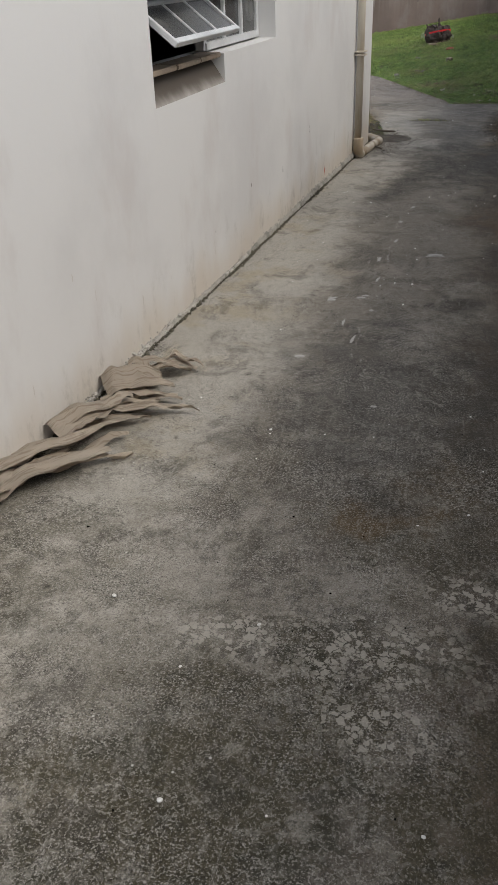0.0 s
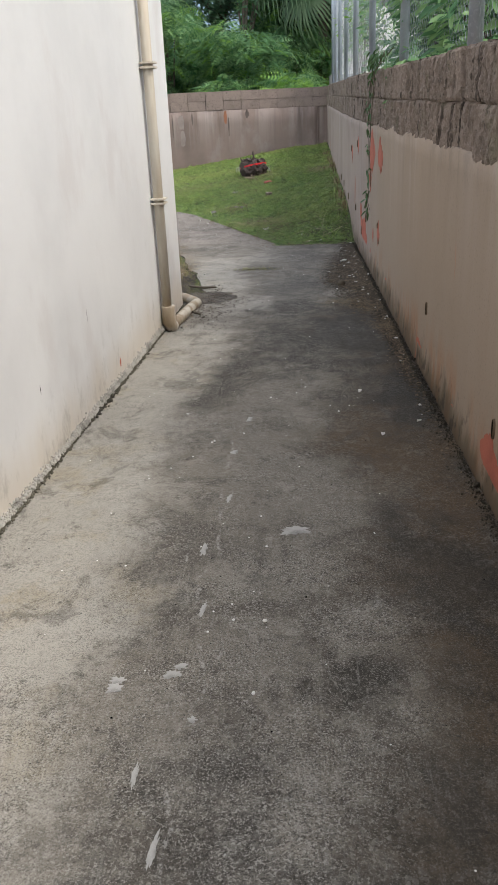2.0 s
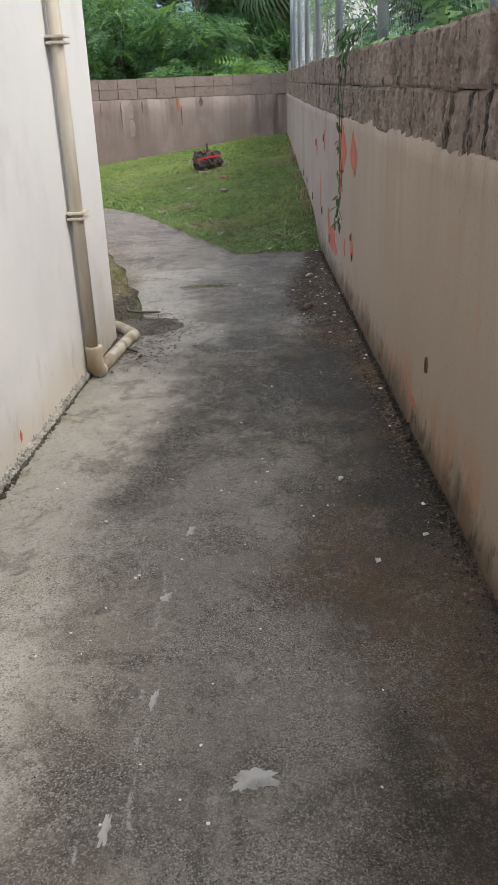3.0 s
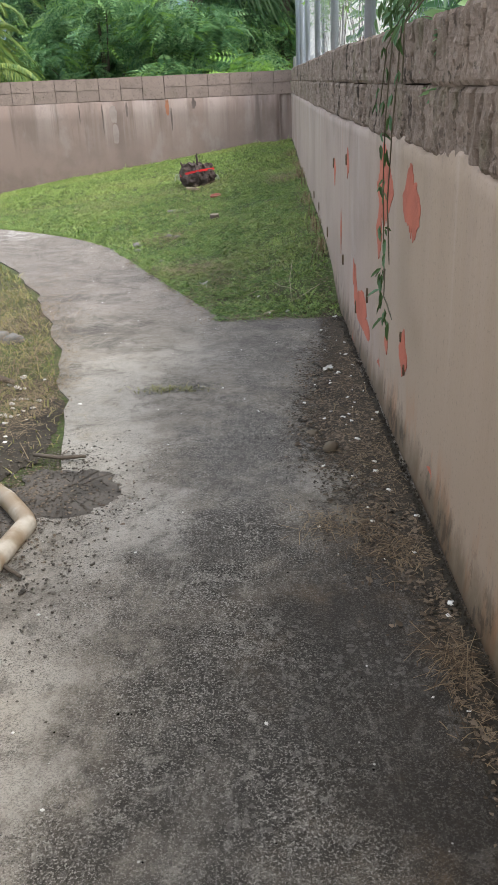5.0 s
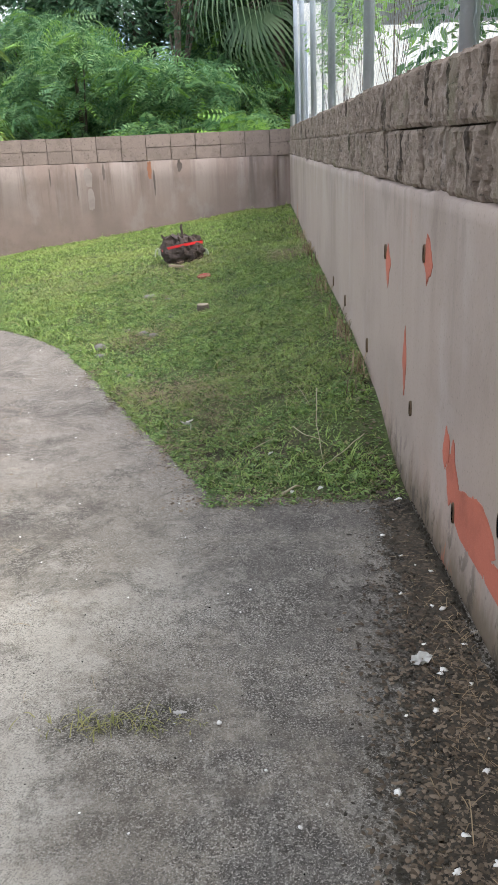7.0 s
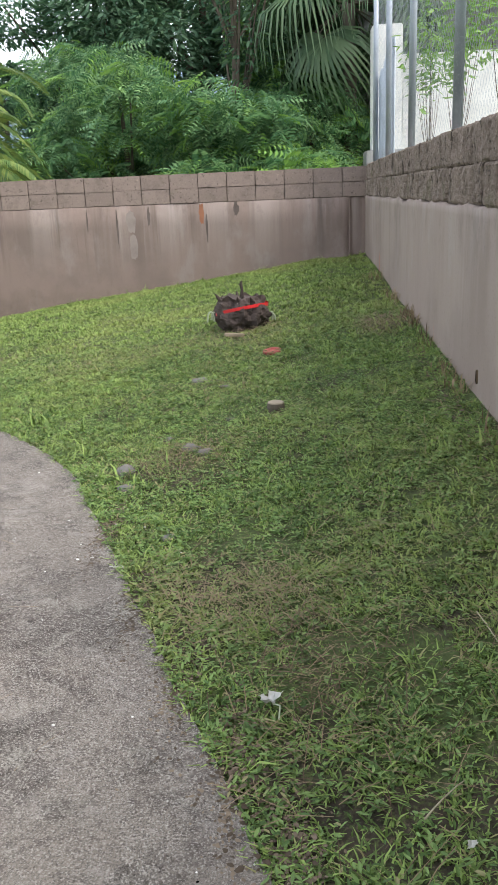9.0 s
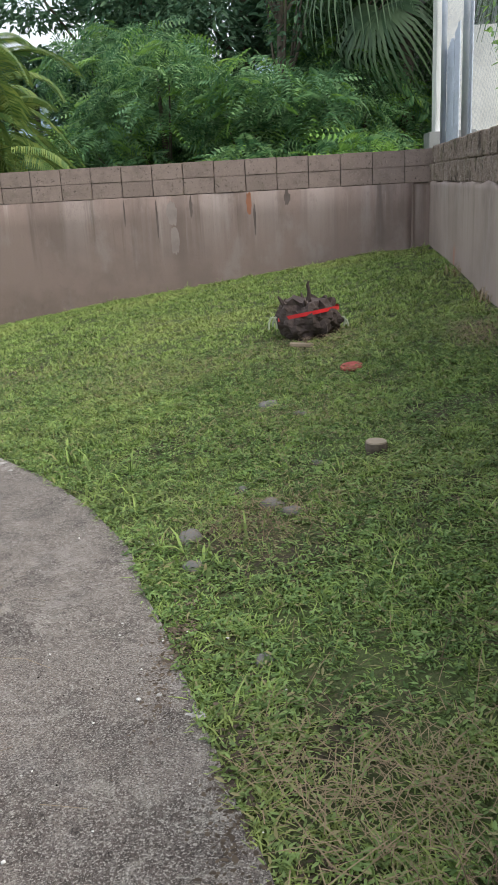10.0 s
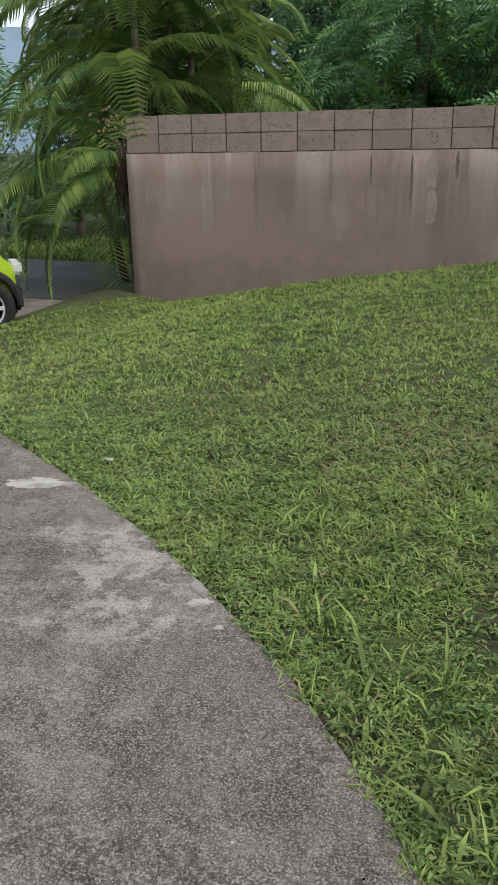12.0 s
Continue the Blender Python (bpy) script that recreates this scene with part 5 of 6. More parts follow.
def creeping(n, seed):
    """Low, broad leaves between the blades."""
    rs = np.random.default_rng(seed)
    p = on_lawn(n, -4.2, 0.6, 11.55, 18.0, seed)
    m = len(p)
    p[:, 2] += rs.uniform(0.008, 0.035, m)
    v, f = scatter(OVAL, p, rs.uniform(0, 6.28, m), rs.normal(-0.1, 0.35, m), rs.normal(0, 0.35, m), rs.uniform(0.035, 0.09, m))
    return tagged(from_arrays("lawn_weeds", v, f, CLOVER), "low creeping weeds with small oval leaves", "weeds", kind="stuff")


creeping(190000, 17)


def weed_tufts():
    rs = np.random.default_rng(23)
    out = []
    for cx, cy, n in ((-1.9, 15.55, 50), (-1.75, 15.2, 40), (-2.5, 16.3, 40), (-3.2, 17.2, 30), (-1.2, 14.6, 25), (-0.95, 18.5, 60), (-0.55, 18.3, 40), (0.35, 17.0, 60), (0.4, 15.6, 40), (0.4, 14.2, 30), (-4.5, 21.9, 60), (-5.2, 22.2, 60), (-3.5, 22.5, 50), (0.35, 19.5, 70), (-2.1, 15.85, 40), (-0.7, 12.6, 20)):
        x, y = cx + 0.1 * rs.normal(size=n), cy + 0.1 * rs.normal(size=n)
        ok = (edge_gap(x, y) > 0.03) & (x < 0.5)
        x, y = x[ok], y[ok]
        out.append(np.stack([x, y, lawn(x, y) - 0.004], 1))
    return blades("weed_tufts", np.concatenate(out), 0.06, 0.012, 1.1, GRASS, "tufts of coarse grass standing above the lawn", 29)


weed_tufts()


def straw(name, n, seed, spots, label, hug=0.026):
    """Cut dry stalks lying about in drifts."""
    rs = np.random.default_rng(seed)
    v, f = [], []
    for k in range(n):
        cx, cy, sx, sy, L, where = spots[int(rs.integers(0, len(spots)))]
        x, y = cx + sx * rs.normal(), cy + sy * rs.normal()
        if where == "path":
            x = min(x, 0.46)
            z = slope(y) + 0.004
        else:
            if x > side_x(y) - 0.03 or (where == "lawn" and (edge_gap(np.array(x), np.array(y)) < 0.02 or y > 22.8)):
                continue
            z = float(lawn(np.array(x), np.array(y))) + hug
        a, ln = rs.uniform(0, 6.28), L * 0.8 * rs.lognormal(-0.5, 0.6)
        d, s = Vector((math.cos(a), math.sin(a), rs.normal(0, 0.12))), Vector((-math.sin(a), math.cos(a), 0)) * rs.uniform(0.0005, 0.0013)
        p0 = Vector((x, y, z + rs.uniform(0, 0.03 if where != "path" else 0.015)))
        bow = Vector((0, 0, rs.uniform(0, 0.12) * ln))
        i = len(v)
        for u in (0, 0.5, 1):
            q = p0 + d * ln * (u - 0.5) + bow * (1 - (2 * u - 1) ** 2)
            q.z = max(q.z, z)
            v += [q - s, q + s]
        f += [(i, i + 1, i + 3, i + 2), (i + 2, i + 3, i + 5, i + 4)]
    return tagged(from_arrays(name, [tuple(p) for p in v], f, STRAW), label, "dry grass", kind="stuff")


LAWN_DRIFTS = [(-0.95, 14.85, 0.2, 0.16, 0.13, "lawn"), (-0.62, 13.35, 0.17, 0.16, 0.12, "lawn"), (-0.35, 12.85, 0.13, 0.3, 0.1, "lawn"), (0.0, 13.3, 0.3, 0.9, 0.16, "lawn"), (-0.9, 16.2, 0.3, 0.4, 0.12, "lawn"),
               (-0.7, 17.3, 0.25, 0.5, 0.12, "lawn"), (-0.9, 17.8, 0.3, 0.2, 0.12, "lawn"), (-1.9, 17.3, 0.5, 0.3, 0.13, "lawn"), (-1.5, 18.3, 0.9, 1.2, 0.13, "lawn"), (0.3, 17.2, 0.1, 0.25, 0.2, "lawn"), (-1.0, 14.0, 1.0, 1.6, 0.14, "lawn"), (-3.2, 17.9, 0.4, 0.2, 0.14, "lawn")]
straw("dry_grass", 8200, 41, LAWN_DRIFTS, "straw-coloured cut stalks lying in the lawn")
straw("dry_grass", 2600, 43, [(0.36, 9.9, 0.09, 0.3, 0.05, "path"), (0.4, 10.6, 0.06, 0.35, 0.05, "path"), (0.36, 9.3, 0.08, 0.2, 0.05, "path"), (0.24, 8.78, 0.1, 0.07, 0.06, "path"), (0.34, 8.6, 0.06, 0.09, 0.06, "path"), (0.42, 8.0, 0.04, 0.1, 0.08, "path"), (0.4, 9.3, 0.05, 0.5, 0.05, "path"), (0.44, 7.6, 0.02, 0.5, 0.05, "path")], "dry stalks swept against the foot of the wall")
straw("dry_grass", 9000, 44, [(-1.18, 10.2, 0.07, 0.3, 0.07, "yard"), (-1.38, 11.0, 0.08, 0.35, 0.08, "yard"), (-1.62, 11.8, 0.1, 0.35, 0.08, "yard"), (-1.95, 12.5, 0.1, 0.35, 0.08, "yard"), (-1.45, 9.7, 0.12, 0.3, 0.09, "yard"), (-1.95, 11.9, 0.25, 0.4, 0.11, "yard"), (-1.75, 11.3, 0.28, 0.5, 0.1, "yard"), (-1.6, 10.6, 0.25, 0.3, 0.1, "yard"), (-2.1, 12.4, 0.3, 0.6, 0.1, "yard"), (-1.35, 10.1, 0.15, 0.25, 0.09, "yard")], "yellowed grass beside the path")


def yard_grass():
    rs = np.random.default_rng(51)
    n = 30000
    x, y = rs.uniform(-4.5, -0.9, n), rs.uniform(9.2, 16.0, n)
    keep = (x < inner_line(y) - 0.03) & (rs.uniform(0, 1, n) < step(y, 9.0, 11.0) * 0.9 + 0.1)
    x, y = x[keep], y[keep]
    return blades("yard_grass", np.stack([x, y, lawn(x, y) - 0.004], 1), 0.035, 0.006, 1.2, YARD, "thin yellowish grass between path and house", 52)


YARD = leaf_mat("yellowed_blades", (0.17, 0.2, 0.055), (0.34, 0.32, 0.12), (0.27, 0.25, 0.1), 0.7, 0.2)
yard_grass()

# ---- soil and litter on the concrete ----
def mound(name, cx, cy, rx, ry, h, seed, mat, label):
    """A low spread of soil with an uneven rim, lying on the concrete."""
    bm = bmesh.new()
    rings, n = 9, 130
    mid = bm.verts.new((cx, cy, slope(cy) + h))
    prev = None
    for r in range(1, rings + 1):
        u = r / rings
        cur = []
        for k in range(n):
            a = 2 * math.pi * k / n
            q = 1 + 0.38 * noise.noise(Vector((math.cos(a) * 1.4, math.sin(a) * 1.4, seed))) + 0.16 * noise.noise(Vector((math.cos(a) * 5, math.sin(a) * 5, seed)))
            x, y = cx + rx * u * q * math.cos(a) * (1 + 0.16 * noise.noise(Vector((math.cos(a) * 9, math.sin(a) * 9, seed))) + 0.1 * noise.noise(Vector((math.cos(a) * 22, math.sin(a) * 22, seed)))), cy + ry * u * q * math.sin(a)
            x = min(x, 0.495)
            z = slope(y) + max(-0.004, h * (1 - u ** 2.2) * (0.75 + 0.5 * noise.noise(Vector((x * 9, y * 9, seed)))) - (0.004 if r == rings else 0))
            cur.append(bm.verts.new((x, y, z)))
        for k in range(n):
            if prev is None:
                bm.faces.new((mid, cur[k], cur[(k + 1) % n]))
            else:
                bm.faces.new((prev[k], cur[k], cur[(k + 1) % n], prev[(k + 1) % n]))
        prev = cur
    return tagged(part(name, bm, mat, None, "", True), label, "soil", kind="stuff")


WASHED = plain("washed_soil", (0.12, 0.106, 0.09), 0.95, 0, 0.45, 60, 1.0)
LITTER = plain("leaf_litter_soil", (0.05, 0.042, 0.03), 0.95, 0, 0.5, 60, 1.0)
mound("soil_spread", -0.84, 9.12, 0.26, 0.23, 0.009, 1.0, WASHED, "thin fan of brown soil washed over the concrete")
mound("soil_spread", -0.98, 8.8, 0.1, 0.2, 0.008, 2.0, WASHED, "thin fan of brown soil by the drain outlet")
mound("soil_spread", -1.14, 9.75, 0.16, 0.45, 0.01, 6.0, LITTER, "dark soil at the edge of the path")
mound("litter_soil", 0.4, 9.9, 0.15, 0.7, 0.010, 3.0, LITTER, "dark soil and leaf litter along the foot of the wall")
mound("litter_soil", 0.46, 11.1, 0.07, 0.6, 0.009, 4.0, LITTER, "dark soil and leaf litter by the lawn corner")
mound("litter_soil", 0.46, 8.2, 0.08, 1.1, 0.007, 5.0, LITTER, "strip of soil at the foot of the wall")


def bits(name, n, seed, spots, size, mats, label, flat=0.35, chunk=False):
    """Small broken pieces, each an uneven lump or flake."""
    rs = np.random.default_rng(seed)
    base = cloud((seed, 0, 0), 1, 0.5) if chunk else None
    if chunk:
        bv = np.array([tuple(q.co) for q in base.verts])
        bf = np.array([[q.index for q in fc.verts] for fc in base.faces])
        base.free()
    else:
        bv = np.array([(-1, -0.35, 0), (-0.2, -0.6, 0.12), (0.9, -0.2, 0.02), (0.7, 0.45, 0.1), (-0.3, 0.6, 0.05), (-0.1, 0, 0.3)])
        bf = np.array([(0, 1, 5), (1, 2, 5), (2, 3, 5), (3, 4, 5), (4, 0, 5)])
    pts = []
    for k in range(n):
        cx, cy, sx, sy, where = spots[int(rs.integers(0, len(spots)))]
        x, y = cx + sx * rs.normal(), cy + sy * rs.normal()
        if x > 0.47:
            x = 0.94 - x
        z = slope(y) + 0.008 if where == "path" else float(lawn(np.array(x), np.array(y))) + 0.012
        pts.append((x, y, z))
    s = size * rs.lognormal(0, 0.3, n)
    v, f = scatter((bv * (1, 1, flat if chunk else 1), bf), np.array(pts), rs.uniform(0, 6.28, n), rs.normal(0, 0.15, n), rs.normal(0, 0.15, n), s)
    return tagged(from_arrays(name, v, f, mats), label, "debris", kind="stuff")


WALL_FOOT = [(0.27, 9.75, 0.08, 0.22, "path"), (0.33, 9.8, 0.1, 0.35, "path"), (0.35, 10.4, 0.09, 0.3, "path"), (0.42, 11.1, 0.05, 0.35, "path"), (0.36, 9.2, 0.1, 0.4, "path"), (0.44, 8.0, 0.03, 0.8, "path")]
bits("leaf_litter", 9000, 61, WALL_FOOT, 0.0075, DEAD_LEAF, "brown fallen leaves along the wall")
bits("dark_litter", 15000, 65, WALL_FOOT, 0.0062, LITTER, "dark crumbs of soil and bark")
bits("plaster_chips", 60, 62, WALL_FOOT, 0.009, WHITE_CHIP, "white plaster chips among the leaf litter", 0.4, True)
bits("plaster_chips", 170, 63, [(-0.3, 3.5, 0.5, 1.6, "path"), (-0.1, 6.5, 0.4, 1.6, "path"), (-0.3, 10.2, 0.4, 1.0, "path"), (-1.3, 13.0, 0.3, 1.0, "path"), (-0.6, 5.5, 0.3, 1.5, "path")], 0.0042, WHITE_CHIP, "tiny white plaster chips scattered on the concrete", 0.4, True)
bits("grit", 600, 64, [(-0.4, 3.0, 0.5, 1.3, "path"), (-0.2, 6.5, 0.5, 1.8, "path"), (-0.4, 10, 0.5, 1.2, "path"), (-1.5, 14, 0.5, 1.0, "path")], 0.0019, DARK, "dark grit lying on the concrete", 0.5, True)
bits("leaf_litter", 1900, 66, [(-1.15, 9.8, 0.1, 0.3, "path"), (-1.0, 9.1, 0.08, 0.2, "path"), (-0.85, 9.1, 0.14, 0.12, "path"), (-0.95, 8.7, 0.1, 0.15, "path"), (-1.35, 10.3, 0.12, 0.4, "yard"), (-1.6, 11.3, 0.2, 0.5, "yard")], 0.006, DEAD_LEAF, "brown leaf crumbs at the edge of the path")
bits("soil_crumbs", 1500, 68, [(-0.82, 9.1, 0.16, 0.14, "path"), (-1.0, 8.7, 0.1, 0.2, "path"), (-0.9, 9.4, 0.12, 0.12, "path"), (-0.75, 8.6, 0.12, 0.25, "path")], 0.004, WASHED, "crumbs of soil strewn on the concrete", 0.5, True)
bits("plaster_chips", 60, 67, [(-1.45, 10.2, 0.15, 0.3, "yard"), (-1.3, 9.8, 0.12, 0.3, "yard")], 0.014, WHITE_CHIP, "white plaster chips in the dry grass", 0.4, True)


def moss_line():
    """Dirt and moss in the joint at the foot of the house and of the wall."""
    rs = np.random.default_rng(71)
    n = 4500
    y = rs.uniform(1.5, 8.8, n)
    x = -1.006 + 0.068 * (y - 8.82) + 0.004 + np.abs(rs.normal(0, 0.009, n)) * (0.6 + 0.8 * np.array([noise.noise(Vector((q * 1.7, 8, 0))) + 0.5 for q in y]).clip(0.1))
    z = 0.16 - 0.0145 * y + rs.uniform(-0.002, 0.018, n) * np.exp(-(x + 1.006 - 0.068 * (y - 8.82)) * 22)
    base = cloud((3, 1, 0), 1, 0.5)
    bv = np.array([tuple(q.co) for q in base.verts])
    bf = np.array([[q.index for q in fc.verts] for fc in base.faces])
    base.free()
    v, f = scatter((bv, bf), np.stack([x, y, z], 1), rs.uniform(0, 6.28, n), rs.normal(0, 0.4, n), rs.normal(0, 0.4, n), 0.0045 * rs.lognormal(0, 0.4, n))
    tagged(from_arrays("joint_dirt", v, f, MOSSY), "dark mossy dirt in the joint below the house wall", "dirt", kind="stuff")
    y = rs.uniform(1.5, 11.6, n)
    x = 0.497 - np.abs(rs.normal(0, 0.02, n))
    v, f = scatter((bv, bf), np.stack([x, y, 0.16 - 0.0145 * y + rs.uniform(-0.002, 0.02, n)], 1), rs.uniform(0, 6.28, n), rs.normal(0, 0.4, n), rs.normal(0, 0.4, n), 0.0028 * rs.lognormal(0, 0.4, n))
    tagged(from_arrays("joint_dirt", v, f, LITTER), "dark dirt along the foot of the garden wall", "dirt", kind="stuff")


def fillet():
    """Crumbling pale mortar along the foot of the house wall."""
    rs = np.random.default_rng(77)
    n = 6000
    y = rs.uniform(2.9, 8.1, n)
    k = lumps(y, y * 0, 1.6, 12) * 0.9 + 0.2 * lumps(y, y * 0, 9.0, 13)
    up = np.abs(rs.normal(0, 0.02, n)) * k
    x = -1.006 + 0.068 * (y - 8.82) + 0.002 + rs.uniform(0, 0.012, n) * (up < 0.025)
    base = cloud((9, 1, 0), 1, 0.5)
    bv = np.array([tuple(q.co) for q in base.verts])
    bf = np.array([[q.index for q in fc.verts] for fc in base.faces])
    base.free()
    v, f = scatter((bv, bf), np.stack([x, y, 0.172 - 0.0145 * y + up], 1), rs.uniform(0, 6.28, n), rs.normal(0, 0.4, n), rs.normal(0, 0.4, n), 0.0042 * rs.lognormal(0, 0.35, n))
    tagged(from_arrays("mortar_crumbs", v, f, FILLET), "crumbling pale mortar along the foot of the house wall", "mortar", kind="stuff")


FILLET = plain("crumbling_mortar", (0.42, 0.4, 0.36), 0.95, 0, 0.5, 80)
fillet()
straw("dry_grass", 60, 47, [(-0.1, 13.0, 0.35, 0.9, 0.3, "lawn"), (0.1, 15.0, 0.3, 1.5, 0.3, "lawn"), (-1.5, 16.5, 0.8, 1.0, 0.25, "lawn")], "long pale stalks lying loose on the lawn", 0.05)
bits("leaf_litter", 1500, 73, [(0.44, 13.0, 0.05, 0.7, "lawn"), (0.45, 14.6, 0.05, 0.7, "lawn"), (0.45, 16.2, 0.06, 0.6, "lawn"), (0.42, 17.3, 0.08, 0.35, "lawn")], 0.009, DEAD_LEAF, "dead brown leaves along the foot of the wall")
bits("leaf_litter", 3600, 74, [(0.1, 11.69, 0.25, 0.035, "lawn"), (-0.2, 11.74, 0.12, 0.04, "lawn"), (-0.42, 12.1, 0.035, 0.16, "lawn"), (-0.56, 12.45, 0.035, 0.16, "lawn"), (-0.74, 12.85, 0.035, 0.16, "lawn"), (-0.95, 13.4, 0.035, 0.2, "lawn"), (-1.2, 14.0, 0.035, 0.2, "lawn")], 0.006, DEAD_LEAF, "brown crumbs along the edge of the lawn")


def wall_weeds():
    rs = np.random.default_rng(75)
    n = 480
    cy = rs.choice([12.9, 13.6, 14.2, 15.1, 15.6, 16.4, 17.1, 17.3, 17.5, 18.6, 20.0], n) + 0.14 * rs.normal(size=n)
    x = 0.49 + 0.02 * np.clip(cy - 12.75, 0, 20) - np.abs(0.05 * rs.normal(size=n))
    return blades("wall_weeds", np.stack([x, cy, lawn(x, cy)], 1), 0.085, 0.006, 0.8, STRAW, "dead brown weeds along the foot of the wall", 76)


wall_weeds()
MOSSY = plain("mossy_dirt", (0.1, 0.092, 0.068), 0.95, 0, 0.5, 30, 0.5)
moss_line()


def splash(x, y, r, seed, stretch=1.0, turn=0.0):
    """A dried drop of white paint with runs at its rim."""
    bm = bmesh.new()
    n = 40
    c = bm.verts.new((0, 0, 0.003))
    rim = []
    for k in range(n):
        a = 2 * math.pi * k / n
        q = 0.75 + 0.5 * noise.noise(Vector((math.cos(a) * 2.2, math.sin(a) * 2.2, seed))) + 0.45 * max(0, noise.noise(Vector((math.cos(a) * 6, math.sin(a) * 6, seed))))
        rim.append(bm.verts.new((0.62 * r * q * math.cos(a) * stretch, 0.62 * r * q * math.sin(a), 0.0004)))
    for k in range(n):
        bm.faces.new((c, rim[k], rim[(k + 1) % n]))
    ob = part("paint_splash", bm, SPLASH, None, "", True)
    ob.matrix_world = pose(x, y, slope(y) + 0.0012, -0.83, 0, turn)
    return tagged(ob, "dried white paint splash on the concrete", "paint splash", "paint splashes on the path")


SPLASH = plain("dried_white_paint", (0.42, 0.405, 0.375), 0.85, 0, 0.5, 120)
for k, (x, y, r, st, tn) in enumerate(((-0.687, 3.675, 0.035, 1.4, 10), (-0.662, 4.40, 0.04, 1.0, 0), (-0.195, 5.235, 0.06, 1.7, 10), (-0.523, 4.453, 0.035, 1.3, 0), (-0.448, 5.95, 0.03, 1.6, 80), (-0.45, 4.28, 0.022, 1, 0), (-0.505, 4.485, 0.025, 1.5, 0), (-0.661, 4.43, 0.03, 1.3, 0), (-0.325, 3.26, 0.02, 1.3, 0), (-0.50, 5.11, 0.02, 4.0, 85), (-0.47, 4.75, 0.015, 5.0, 82), (-0.49, 3.9, 0.014, 6.0, 84), (-0.44, 5.5, 0.016, 4.0, 80), (-0.56, 4.1, 0.012, 6.0, 88), (-0.4, 6.35, 0.022, 3.0, 80), (-2.47, 15.86, 0.05, 1.3, 20), (-2.36, 15.74, 0.025, 1, 0), (-1.08, 13.63, 0.035, 1.5, -20), (-1.2, 13.72, 0.016, 1, 0), (-3.5, 16.6, 0.12, 2.4, 10), (-3.35, 16.95, 0.04, 1.5, 0), (0.33, 10.47, 0.03, 2.0, 5), (-0.36, 10.32, 0.018, 1.8, 0))):
    splash(x, y, r, 5.1 * k, st, tn)


# ---- dry leaves by the house ----
DRY = Build("dry_banana_leaf", 0.8, 0, 0.3)
DRY.layer((0.52, 0.45, 0.36))
DRY.layer((0.5, 0.43, 0.35), DRY.vary(), 0.75)
DRY.layer((0.26, 0.2, 0.15), DRY.ramp(DRY.noise(14, 5, DRY.mapped(0.6, 9, 1), 0.6), 0.5, 0.62), 0.6)
DRY.layer((0.52, 0.46, 0.38), DRY.ramp(DRY.noise(5, 4), 0.52, 0.66), 0.8)
DRY.bump(DRY.noise(30, 4, DRY.mapped(1, 10, 1)), 0.6, 0.006)
DRY = DRY.done()


def torn_leaf(x, y, turn, long, wide, count, arch, lift, seed):
    """A dry banana-leaf blade torn into strips that still lie side by side."""
    rs = np.random.default_rng(seed)
    bm = bmesh.new()
    n = 13
    count = max(2, (count + 1) // 2)
    for c in range(count):
        base = (c + 0.5) / count - 0.5
        w = wide / count * rs.uniform(0.9, 1.45)
        ends = long * rs.uniform(0.72, 1.05)
        skew, hop, bend = rs.normal(0, 0.1), rs.uniform(0, 0.03), rs.normal(0, 0.05)
        rows = []
        for i in range(n):
            u = i / (n - 1)
            px = ends * u - long / 2
            mid = base * wide * (1 - 0.35 * u) + skew * u * u * long + bend * math.sin(u * 2.6) * long * 0.3
            taper = (0.5 + 0.5 * math.sin(math.pi * min(1, 0.2 + 0.8 * u))) * (1 - 0.55 * max(0, u - 0.75) / 0.25)
            z = hop + arch * math.sin(math.pi * (0.15 + 0.8 * u)) * (1 - 2.2 * base * base) + 0.028 * noise.noise(Vector((u * 4, c * 1.7, seed)))
            row = []
            for k in range(5):
                t = (k - 2) / 2
                row.append(bm.verts.new((px, mid + t * w * 0.5 * taper, max(0.0, z + 0.2 * w * (1 - abs(t)) * (1 if c % 3 else -0.6) + 0.014 * noise.noise(Vector((u * 8, t * 2.5, c + seed)))))))
            rows.append(row)
        for a, b in zip(rows, rows[1:]):
            for k in range(4):
                bm.faces.new((a[k], a[k + 1], b[k + 1], b[k]))
    bmesh.ops.solidify(bm, geom=bm.faces[:], thickness=0.002)
    ob = part("dry_leaf", bm, DRY, None, "", True)
    ob.matrix_world = pose(x, y, slope(y) + lift, rs.normal(0, 3), rs.normal(0, 2), turn)
    return tagged(ob, "torn dry tan banana leaf lying by the house wall", "dry leaf", "dry leaves by the house")


def leaf_heap():
    for k, spec in enumerate(((-1.3, 2.62, 56, 0.66, 0.2, 6, 0.05, 0.02), (-1.22, 2.66, 46, 0.5, 0.11, 3, 0.02, 0.006), (-1.36, 2.48, 60, 0.4, 0.1, 3, 0.03, 0.006), (-1.22, 2.95, 40, 0.46, 0.16, 6, 0.05, 0.012), (-1.16, 3.1, 22, 0.36, 0.1, 5, 0.03, 0.01),
                              (-1.22, 3.2, 34, 0.3, 0.24, 4, 0.06, 0.03), (-1.27, 2.86, 58, 0.34, 0.14, 4, 0.05, 0.05), (-1.2, 3.36, 24, 0.26, 0.12, 3, 0.05, 0.012), (-1.13, 3.44, 10, 0.2, 0.09, 4, 0.06, 0.006), (-1.24, 3.3, 120, 0.16, 0.1, 3, 0.05, 0.02))):
        torn_leaf(*spec, 80 + k)


leaf_heap()


